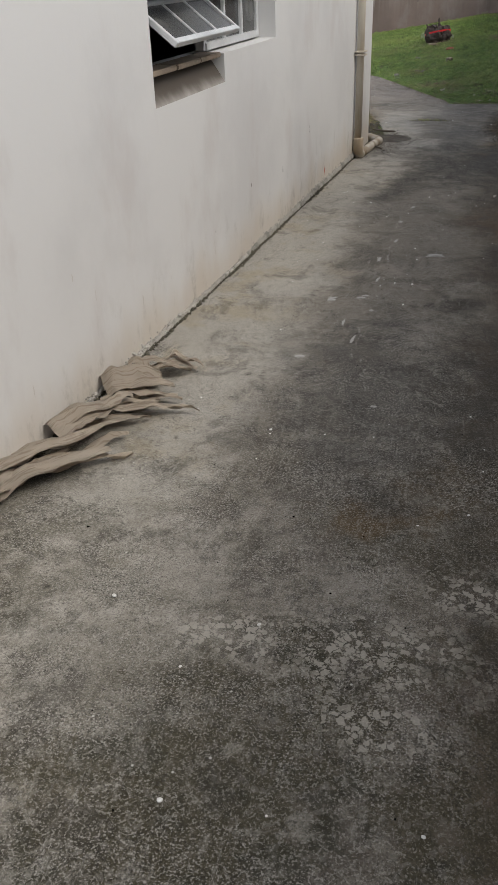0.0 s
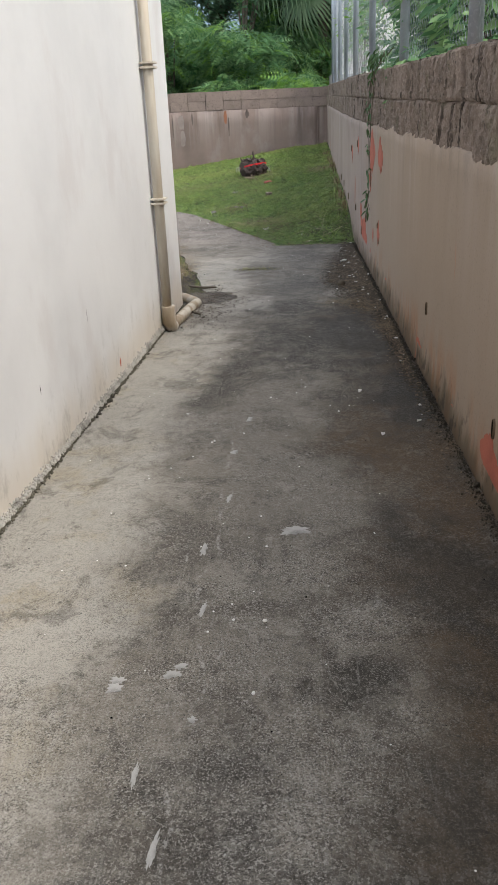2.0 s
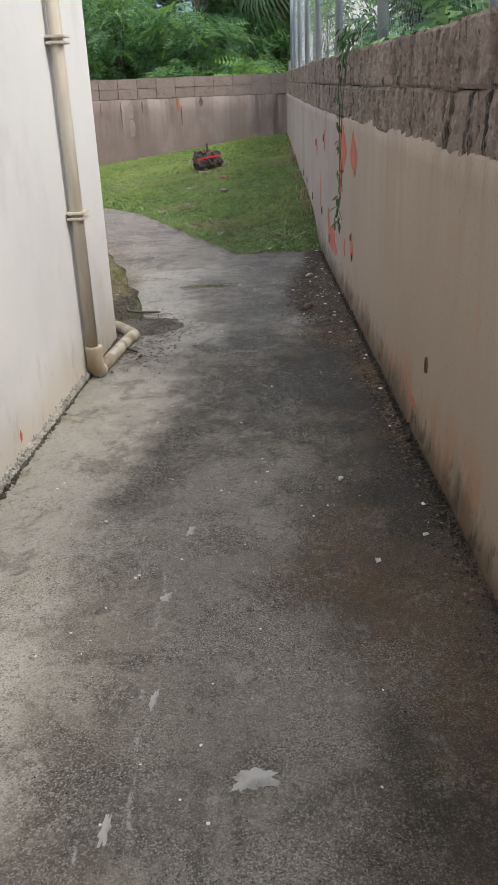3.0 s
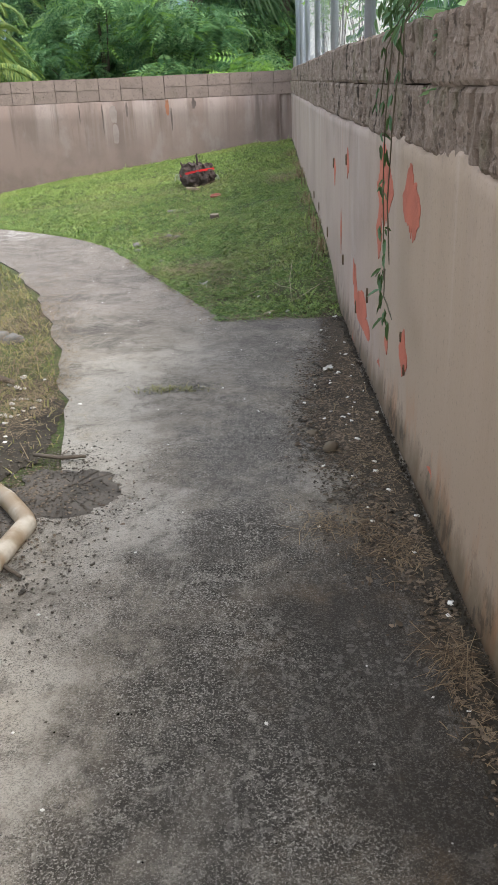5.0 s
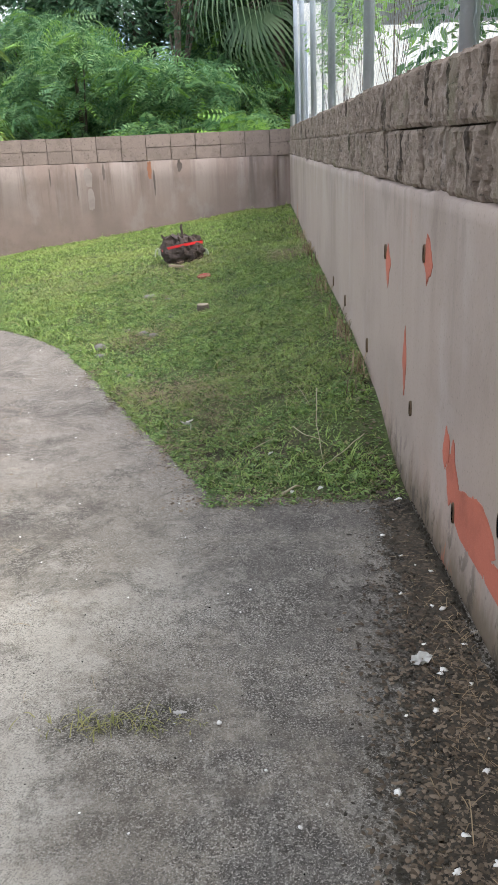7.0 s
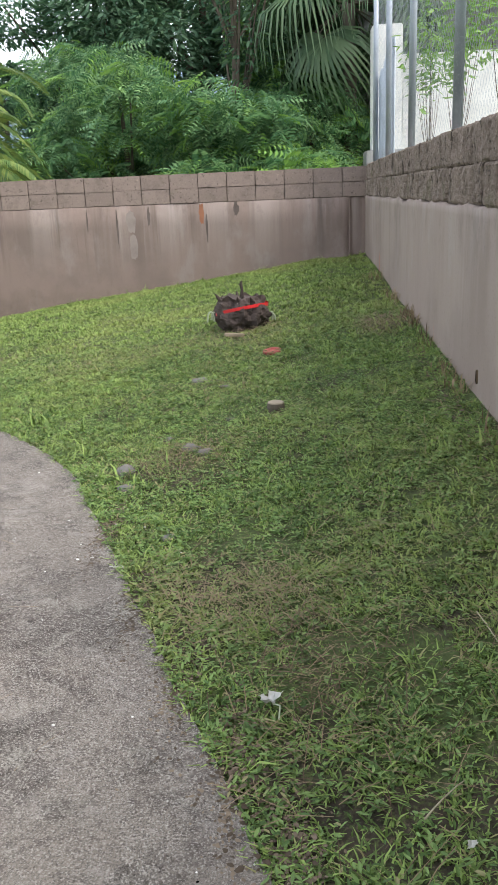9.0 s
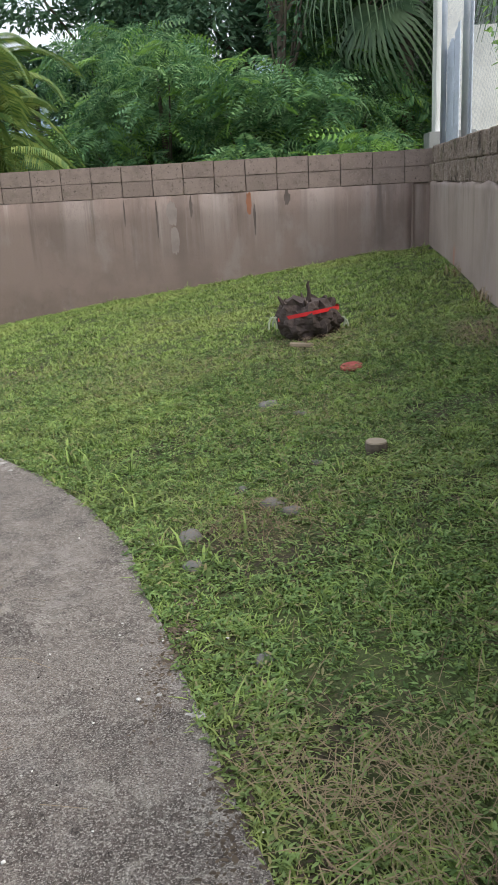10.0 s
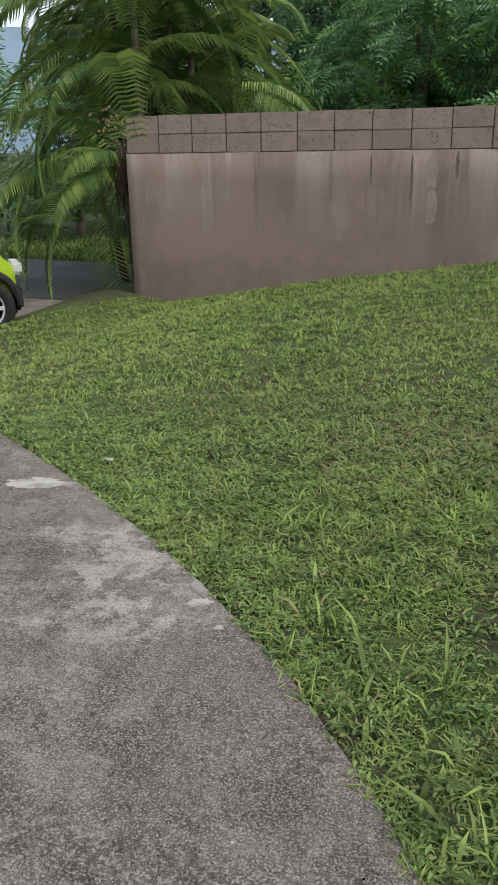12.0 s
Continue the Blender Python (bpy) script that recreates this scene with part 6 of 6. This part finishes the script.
# ---- things on the lawn ----
def stump():
    x, y = -0.81, 18.08
    g = float(lawn(np.array(x), np.array(y)))
    st = empty("tree_stump", pose(x, y, g - 0.02), "dark cut palm stump with a red ribbon tied round it", "tree stump")
    bm = bmesh.new()
    rows, n = 16, 48
    rings = []
    for r in range(rows):
        u = r / (rows - 1)
        ring = []
        for k in range(n):
            a = 2 * math.pi * k / n
            rad = 0.13 + 0.1 * math.sin(math.pi * (0.12 + 0.74 * u)) + 0.07 * noise.noise(Vector((math.cos(a) * 2.5, math.sin(a) * 2.5, u * 2))) + 0.045 * noise.noise(Vector((math.cos(a) * 9, math.sin(a) * 9, u * 6)))
            z = 0.3 * u + (0.07 * noise.noise(Vector((math.cos(a) * 4, math.sin(a) * 4, 7))) if r == rows - 1 else 0) + 0.015 * noise.noise(Vector((k, r, 1)))
            ring.append(bm.verts.new((rad * math.cos(a), rad * math.sin(a), z)))
        rings.append(ring)
    for a, b in zip(rings, rings[1:]):
        for k in range(n):
            bm.faces.new((a[k], a[(k + 1) % n], b[(k + 1) % n], b[k]))
    bm.faces.new(rings[-1])
    bmesh.ops.triangulate(bm, faces=bm.faces[:])
    part("wood", bm, STUMP, st)
    rs = np.random.default_rng(91)
    # broken leaf bases stand off the rim
    for k in range(70):
        a = rs.uniform(0, 6.28)
        r0, z0 = rs.uniform(0.08, 0.19), rs.uniform(0.05, 0.28)
        bm = bmesh.new()
        p = Vector((r0 * math.cos(a), r0 * math.sin(a), z0))
        q = p + Vector((0.05 * math.cos(a) + 0.015 * rs.normal(), 0.05 * math.sin(a) + 0.015 * rs.normal(), rs.uniform(0.02, 0.09)))
        tube(bm, [p, p.lerp(q, 0.6), q], [0.022, 0.016, 0.005], 5)
        part("leaf_base", bm, STUMP, st)
    bm = bmesh.new()
    tube(bm, [(0, 0, 0.26), (0.01, -0.02, 0.36), (0.0, -0.02, 0.41), (0.01, -0.02, 0.44)], [0.024, 0.013, 0.015, 0.008], 7)
    part("stub", bm, STUMP, st)
    bm = bmesh.new()
    rows = []
    for k in range(n):
        a = 2 * math.pi * k / n
        r = 0.234 + 0.008 * math.sin(3 * a)
        z = 0.19 + 0.04 * math.cos(a - 0.3) + 0.05 * max(0.0, -math.sin(a))
        rows.append([bm.verts.new((r * math.cos(a), r * math.sin(a), z + s)) for s in (-0.014, 0.014)])
    for k in range(n):
        a, b = rows[k], rows[(k + 1) % n]
        bm.faces.new((a[0], b[0], b[1], a[1]))
    part("ribbon", bm, RED, st, "bright red ribbon")
    bm = bmesh.new()
    for k in range(5):
        tube(bm, [(0.02 * k - 0.03, -0.18 - 0.01 * (k % 2), 0.07 + 0.02 * k), (0.014 * k - 0.025, -0.19, 0.2), (0.012 * k - 0.02, -0.15, 0.32 - 0.015 * k)], [0.012, 0.018, 0.006], 5)
    part("split_wood", bm, SAWN_GREY, st, "grey-brown split wood")
    for cx, cy, rr, tilt in ((-0.27, -0.1, 0.09, 20), (-0.25, 0.02, 0.07, -15), (0.26, 0.0, 0.06, 10), (0.28, -0.08, 0.05, -30)):
        bm = bmesh.new()
        tube(bm, [(rr * 0.35 * math.cos(a), 0, rr * math.sin(a)) for a in (math.pi * k / 8 for k in range(9))], 0.008, 6)
        ob = part("hoop", bm, HOOP, st, "pale green curled stalk")
        ob.matrix_basis = pose(cx, cy, 0.1, 0, 0, tilt)


STUMP = plain("charred_stump", (0.075, 0.056, 0.05), 0.95, 0, 0.45, 30, 0.9)
SAWN_GREY = plain("weathered_wood", (0.26, 0.21, 0.18), 0.9, 0, 0.5, 40, 0.6)
RED = plain("red_ribbon", (0.62, 0.025, 0.03), 0.5)
HOOP = plain("pale_stalk", (0.4, 0.45, 0.32), 0.7)
stump()


def stone(x, y, sx, sy, sz, seed, mat, label, category="stone", group="", dz=0.0):
    bm = cloud((seed, 2, 1), 2, 0.32)
    bmesh.ops.scale(bm, vec=(sx, sy, sz), verts=bm.verts)
    ob = part("stone", bm, mat, None, "", True)
    ob.matrix_world = pose(x, y, (slope(y) if y < 11.6 else float(lawn(np.array(x), np.array(y)))) + sz * 0.05 + dz, 0, 0, seed * 37)
    return tagged(ob, label, category, group)


GREYSTONE = plain("grey_stone", (0.19, 0.185, 0.175), 0.95, 0, 0.55, 60, 0.8)
BROWNSTONE = plain("brown_stone", (0.13, 0.105, 0.075), 0.9, 0, 0.6, 25, 0.5)
for k, (x, y, a, b, c) in enumerate(((-1.04, 16.5, 0.075, 0.06, 0.025), (-1.27, 14.8, 0.06, 0.05, 0.04), (-1.22, 14.55, 0.05, 0.045, 0.02), (-0.95, 15.05, 0.06, 0.04, 0.025), (-0.86, 14.95, 0.05, 0.04, 0.02), (-0.92, 13.9, 0.04, 0.032, 0.018), (-0.85, 16.25, 0.04, 0.04, 0.018), (-0.75, 15.4, 0.035, 0.03, 0.02), (-1.1, 15.25, 0.03, 0.03, 0.02))):
    stone(x, y, a, b, c, k + 1.0, GREYSTONE, "smooth grey stone half sunk in the lawn", "stone", "stones in the lawn")
stone(0.22, 9.42, 0.034, 0.03, 0.03, 21.0, BROWNSTONE, "brown stone lying in the leaf litter", dz=0.018)
stone(0.16, 9.62, 0.03, 0.03, 0.02, 22.0, BROWNSTONE, "small brown stone on the concrete")
for k, (x, y) in enumerate(((-1.62, 11.35), (-1.72, 11.42), (-1.85, 11.3))):
    stone(x, y, 0.07, 0.05, 0.05, 30.0 + k, GREYSTONE, "grey stone in the yellow grass by the path", "stone", "stones by the path")


def cut_log():
    x, y = -0.485, 15.4
    bm = bmesh.new()
    tube(bm, [(0, 0, -0.02), (0, 0, 0.03), (0, 0, 0.055)], [0.04, 0.052, 0.05], 16)
    ob = empty("cut_log", pose(x, y, float(lawn(np.array(x), np.array(y)))), "short sawn log end with a pale top", "log")
    part("bark", bm, BARK, ob)
    bm = bmesh.new()
    bmesh.ops.create_cone(bm, cap_ends=True, segments=16, radius1=0.049, radius2=0.046, depth=0.006, matrix=Matrix.Translation((0, 0, 0.058)))
    part("sawn_face", bm, SAWN, ob, "pale sawn wood")


SAWN = plain("sawn_wood", (0.3, 0.25, 0.185), 0.85)
cut_log()


def lid():
    x, y = -0.53, 17.0
    g = float(lawn(np.array(x), np.array(y)))
    bm = bmesh.new()
    prof = ((0.0, 0.012), (0.075, 0.012), (0.08, 0.02), (0.095, 0.024), (0.1, 0.016), (0.1, 0.0))
    rings = [[bm.verts.new((r * math.cos(a), r * math.sin(a), z)) for a in (2 * math.pi * k / 24 for k in range(24))] if r else [bm.verts.new((0, 0, z))] for r, z in prof]
    for k in range(24):
        bm.faces.new((rings[0][0], rings[1][k], rings[1][(k + 1) % 24]))
    for a, b in zip(rings[1:], rings[2:]):
        for k in range(24):
            bm.faces.new((a[k], b[k], b[(k + 1) % 24], a[(k + 1) % 24]))
    ob = part("plastic_lid", bm, REDLID, None, "", True)
    ob.matrix_world = pose(x, y, g + 0.012, 6, -5, 0) @ Matrix.Scale(0.72, 4)
    tagged(ob, "faded red plastic lid lying in the grass", "lid")


REDLID = plain("faded_red_plastic", (0.4, 0.085, 0.07), 0.55)
lid()


def flat_offcut():
    x, y = -0.86, 17.72
    bm = boxes(((-0.09, -0.03, 0), (0.09, 0.03, 0.022), 0.004))
    for v in bm.verts:
        v.co += Vector((0.012, 0.008, 0.002)) * noise.noise(v.co * 14)
    ob = part("timber_offcut", bm, SAWN, None)
    ob.matrix_world = pose(x, y, float(lawn(np.array(x), np.array(y))) + 0.022, 0, 4, 8)
    tagged(ob, "pale flat timber offcut lying before the stump", "timber")


flat_offcut()


def white_leaf(x, y, size, turn, label, stalk=True):
    wl_ = empty("white_petal", pose(x, y, (slope(y) if y < 11.66 else float(lawn(np.array(x), np.array(y))) + 0.03), 0, 0, turn), label, "petal")
    bm = bmesh.new()
    rows = []
    for i in range(8):
        u = i / 7
        w = size * 0.5 * math.sin(math.pi * (0.12 + 0.8 * u))
        rows.append([bm.verts.new((size * (u - 0.5 + 0.28 * noise.noise(Vector((t * 2.3, x * 40, u)))), t * w * (1 + 0.7 * noise.noise(Vector((u * 5, t * 3, y * 30)))), 0.008 + 0.3 * size * u + 0.55 * w * t * t + 0.3 * size * noise.noise(Vector((u * 4, t * 2, x * 50))))) for t in (-1, -0.6, -0.2, 0.2, 0.6, 1)])
    for a, b in zip(rows, rows[1:]):
        for k in range(5):
            bm.faces.new((a[k], a[k + 1], b[k + 1], b[k]))
    bmesh.ops.solidify(bm, geom=bm.faces[:], thickness=0.002)
    part("petal", bm, WHITE_CHIP, wl_, "", True)
    if stalk:
        bm = bmesh.new()
        tube(bm, [(size * 0.45, 0, 0.02), (size * 0.9, 0.01, 0.03), (size * 1.2, 0.0, 0.0)], 0.0025, 5)
        part("stalk", bm, HOOP, wl_)


white_leaf(-0.476, 12.68, 0.062, -70, "fallen white petal with a stalk in the grass")
white_leaf(0.14, 11.72, 0.026, 10, "fallen white petal at the lawn's edge", False)
white_leaf(0.02, 11.70, 0.018, 60, "small white petal at the lawn's edge", False)
white_leaf(0.30, 10.48, 0.055, 5, "fallen white petal by the leaf litter", False)
white_leaf(-0.05, 12.15, 0.022, 30, "small white petal in the grass", False)
white_leaf(0.15, 6.70, 0.022, 40, "white petal lying on the concrete", False)
white_leaf(0.38, 6.25, 0.02, 0, "pale petal lying on damp concrete", False)
white_leaf(0.2, 6.1, 0.02, 70, "pale pinkish petal lying on damp concrete", False)


def stick(pts, r, label):
    bm = bmesh.new()
    tube(bm, pts, [r, r * 1.05, r * 0.8][: len(pts)], 7)
    return tagged(part("stick", bm, BARK, None, "", True), label, "stick", "sticks by the path")


g = lambda x, y: float(lawn(np.array(x), np.array(y)))
stick([(-1.75, 10.75, g(-1.75, 10.75) + 0.03), (-1.55, 10.6, g(-1.55, 10.6) + 0.03), (-1.38, 10.45, g(-1.38, 10.45) + 0.03)], 0.018, "short grey stick lying in the yellow grass")
stick([(-1.02, 9.42, 0.06), (-0.9, 9.4, 0.05), (-0.8, 9.42, 0.045)], 0.009, "dark rotten stick on the soil by the pipe")
stick([(-0.98, 8.62, 0.06), (-0.9, 8.55, 0.055), (-0.84, 8.5, 0.05)], 0.008, "short broken stick on the washed soil")


def dry_stalk(pts, r, label):
    """A long dry stalk lying over the grass."""
    line = []
    for a, b in zip(pts, pts[1:]):
        for k in range(4):
            u = k / 4
            x, y = a[0] + (b[0] - a[0]) * u, a[1] + (b[1] - a[1]) * u
            line.append((x + 0.006 * noise.noise(Vector((x * 20, y * 20, 1))), y, g(x, y) + 0.04 + 0.008 * noise.noise(Vector((x * 12, y * 12, 5)))))
    line.append((pts[-1][0], pts[-1][1], g(*pts[-1]) + 0.03))
    bm = bmesh.new()
    tube(bm, line, [r * (1 - 0.5 * k / len(line)) for k in range(len(line))], 6)
    return tagged(part("dry_stalk", bm, STALK, None, "", True), label, "stalk", "dry stalks on the lawn")


STALK = plain("pale_stalks", (0.4, 0.36, 0.24), 0.8)
for line, r in ((((0.226, 12.818), (0.183, 12.367), (0.181, 12.021)), 0.0028), (((0.392, 12.193), (0.273, 12.054), (0.157, 11.93)), 0.0035), (((0.069, 12.438), (0.125, 12.277), (0.201, 12.188)), 0.0025), (((-0.019, 11.692), (0.056, 11.784)), 0.007), (((-0.136, 12.23), (-0.027, 12.345)), 0.0025), (((0.13, 12.962), (0.176, 12.652)), 0.002)):
    dry_stalk(line, r, "long pale dry stalk lying across the grass")


def crack_weed():
    rs = np.random.default_rng(95)
    n = 160
    x, y = -0.52 + 0.1 * rs.normal(size=n), 10.28 + 0.025 * rs.normal(size=n)
    return blades("crack_weed", np.stack([x, y, 0.16 - 0.0145 * y], 1), 0.02, 0.003, 1.5, YARD, "small weeds in a crack of the concrete", 96)


crack_weed()

# ---- street end ----
drive = slab("driveway", [(-6.45, 19.3), (-6.35, 22.9), (-9.0, 23.25), (-16, 23.6), (-16, 18.5)], 0.1, -0.47)
tagged(drive, "pale concrete driveway beside the lawn", "driveway", kind="structure")
road = slab("road", [(-6.9, 23.3), (-7.2, 26.4), (-40, 31), (-40, 24.2), (-9, 23.28)], 0.1, -0.50)
road.data.materials.clear()
road.data.materials.append(ASPHALT)
tagged(road, "grey asphalt street beyond the driveway", "road", kind="structure")
for spec in ((-10.5, 29.5, 3.4, 1.5, 41), (-13.5, 30.5, 4.2, 1.8, 42), (-8.6, 30.0, 3.4, 1.5, 43), (-17, 32, 5, 2.2, 44)):
    tree(spec[0], spec[1], spec[2], spec[3], spec[4], OVAL, TREE_LEAF, 5000, 0.5, "leafy roadside tree with mid-green leaves", 0.0, 0.2, 0.1)


def verge():
    rs = np.random.default_rng(97)
    n = 14000
    x, y = rs.uniform(-16, -7, n), rs.uniform(26.6, 29.5, n)
    keep = y > 26.4 - (x + 7.2) * 0.14 + 0.1
    x, y = x[keep], y[keep]
    blades("verge_grass", np.stack([x, y, lawn(x, y)], 1), 0.14, 0.025, 0.8, GRASS, "bright grass verge beyond the street", 98)


verge()


def car():
    """A small lime-green hatchback parked on the driveway."""
    cr = empty("car", pose(-6.82, 20.9, -0.557, 0, 0, 222), "small lime-green hatchback parked on the driveway", "car")
    prof = [(-0.33, 0.28), (-0.37, 0.55), (-0.3, 0.78), (0.35, 0.98), (0.95, 1.45), (2.5, 1.5), (3.0, 1.0), (3.05, 0.45), (2.95, 0.25)]
    bm = bmesh.new()
    left = [bm.verts.new((x, 0, z)) for x, z in prof]
    right = [bm.verts.new((x, -1.6, z)) for x, z in prof]
    n = len(prof)
    for k in range(n):
        bm.faces.new((left[k], left[(k + 1) % n], right[(k + 1) % n], right[k]))
    bm.faces.new(left[::-1])
    bm.faces.new(right)
    bmesh.ops.recalc_face_normals(bm, faces=bm.faces)
    bmesh.ops.bevel(bm, geom=bm.edges[:], offset=0.07, segments=3, affect="EDGES")
    part("body", bm, LIME, cr, "", True)
    part("sill", boxes(((-0.33, -1.58, 0.2), (2.95, -0.02, 0.3), 0.02)), BLACK, cr, "black plastic sill")
    part("bumper", boxes(((-0.4, -1.5, 0.24), (-0.3, -0.03, 0.5), 0.03)), BLACK, cr, "black plastic bumper")
    part("side_window", boxes(((0.75, 0.0, 0.98), (2.5, 0.012, 1.36), 0.004)), GLASS, cr)
    part("headlight", boxes(((-0.43, -0.35, 0.6), (-0.3, -0.08, 0.74), 0.03)), METAL, cr)
    for px, py in ((0.0, 0.03), (2.35, 0.03), (0.0, -1.63), (2.35, -1.63)):
        bm = bmesh.new()
        arch = [(px + 0.36 * math.cos(a), py, 0.31 + 0.36 * math.sin(a)) for a in (math.pi * k / 12 for k in range(13))]
        tube(bm, arch, 0.04, 6)
        part("wheel_arch", bm, BLACK, cr)
        wheel = empty("wheel", Matrix(), "", "")
        wheel.parent = cr
        wheel.matrix_basis = pose(px, py - 0.03, 0.30)
        bm = bmesh.new()
        rings = []
        for r, d in ((0.19, 0.06), (0.2, 0.09), (0.28, 0.1), (0.30, 0.07), (0.30, -0.07), (0.2, -0.09)):
            rings.append([bm.verts.new((r * math.cos(a), d, r * math.sin(a))) for a in (2 * math.pi * k / 28 for k in range(28))])
        for a, b in zip(rings, rings[1:]):
            for k in range(28):
                bm.faces.new((a[k], a[(k + 1) % 28], b[(k + 1) % 28], b[k]))
        part("tyre", bm, BLACK, wheel, "", True)
        bm = bmesh.new()
        bmesh.ops.create_cone(bm, cap_ends=True, segments=20, radius1=0.05, radius2=0.04, depth=0.03, matrix=pose(0, 0.075, 0, 90))
        for k in range(6):
            box(bm, (0.03, 0.055, -0.022), (0.185, 0.08, 0.022), 0.004, Matrix.Rotation(k * math.pi / 3, 4, "Y"))
        tube(bm, [(0.19 * math.cos(a), 0.06, 0.19 * math.sin(a)) for a in (2 * math.pi * k / 24 for k in range(25))], 0.016, 6, False)
        part("rim", bm, METAL, wheel)
        bm = bmesh.new()
        bmesh.ops.create_cone(bm, cap_ends=True, segments=20, radius1=0.18, radius2=0.18, depth=0.02, matrix=pose(0, 0.02, 0, 90))
        part("brake_disc", bm, DARK, wheel)


LIME = plain("lime_paint", (0.33, 0.5, 0.03), 0.25, 0.1, 0.95, 5, 0.02)
BLACK = plain("black_rubber", (0.02, 0.02, 0.02), 0.8)
car()

# ---- blocks of the two walls ----
SPLIT = []
for k in range(7):
    ob = part("block", ribbed_block(k + 1.0, 0.396, 0.206, 0.15, 0.016, 0.055), ROUGH_BLOCK)
    SPLIT.append(ob.data)
    bpy.data.objects.remove(ob)
rs = np.random.default_rng(101)
for row, z in enumerate((1.21, 1.4175)):
    for k in range(56):
        y = 0.6 + 0.4 * k + (0.0 if row else 0.13)
        if y > 22.75:
            continue
        ob = new("block", SPLIT[int(rs.integers(0, 7))])
        ob.parent = wall_east
        ob.matrix_basis = pose(side_x(y) + 0.008 + rs.normal(0, 0.004), y, z + rs.normal(0, 0.003), 0, 0, -1.15 if y > 12 else rs.normal(0, 0.6))


def cap_block(seed):
    bm = boxes(((-0.199, 0, 0), (0.198, 0.19, 0.1965), 0.005))
    for v in bm.verts:
        v.co += Vector((0.002, 0.004, 0.002)) * noise.noise(v.co * 11 + Vector((seed, 0, 0)))
    return bm


CAPS = []
for k in range(4):
    ob = part("block", cap_block(k * 3.0), CAP_BLOCK)
    CAPS.append(ob.data)
    bpy.data.objects.remove(ob)
for row, z in enumerate((1.203, 1.402)):
    for k in range(17):
        ob = new("block", CAPS[int(rs.integers(0, 4))])
        ob.parent = wall_north
        ob.matrix_basis = pose(-5.885 + 0.4055 * k, 22.902 + rs.normal(0, 0.003), z + rs.normal(0, 0.002), 0, 0, rs.normal(0, 0.25))
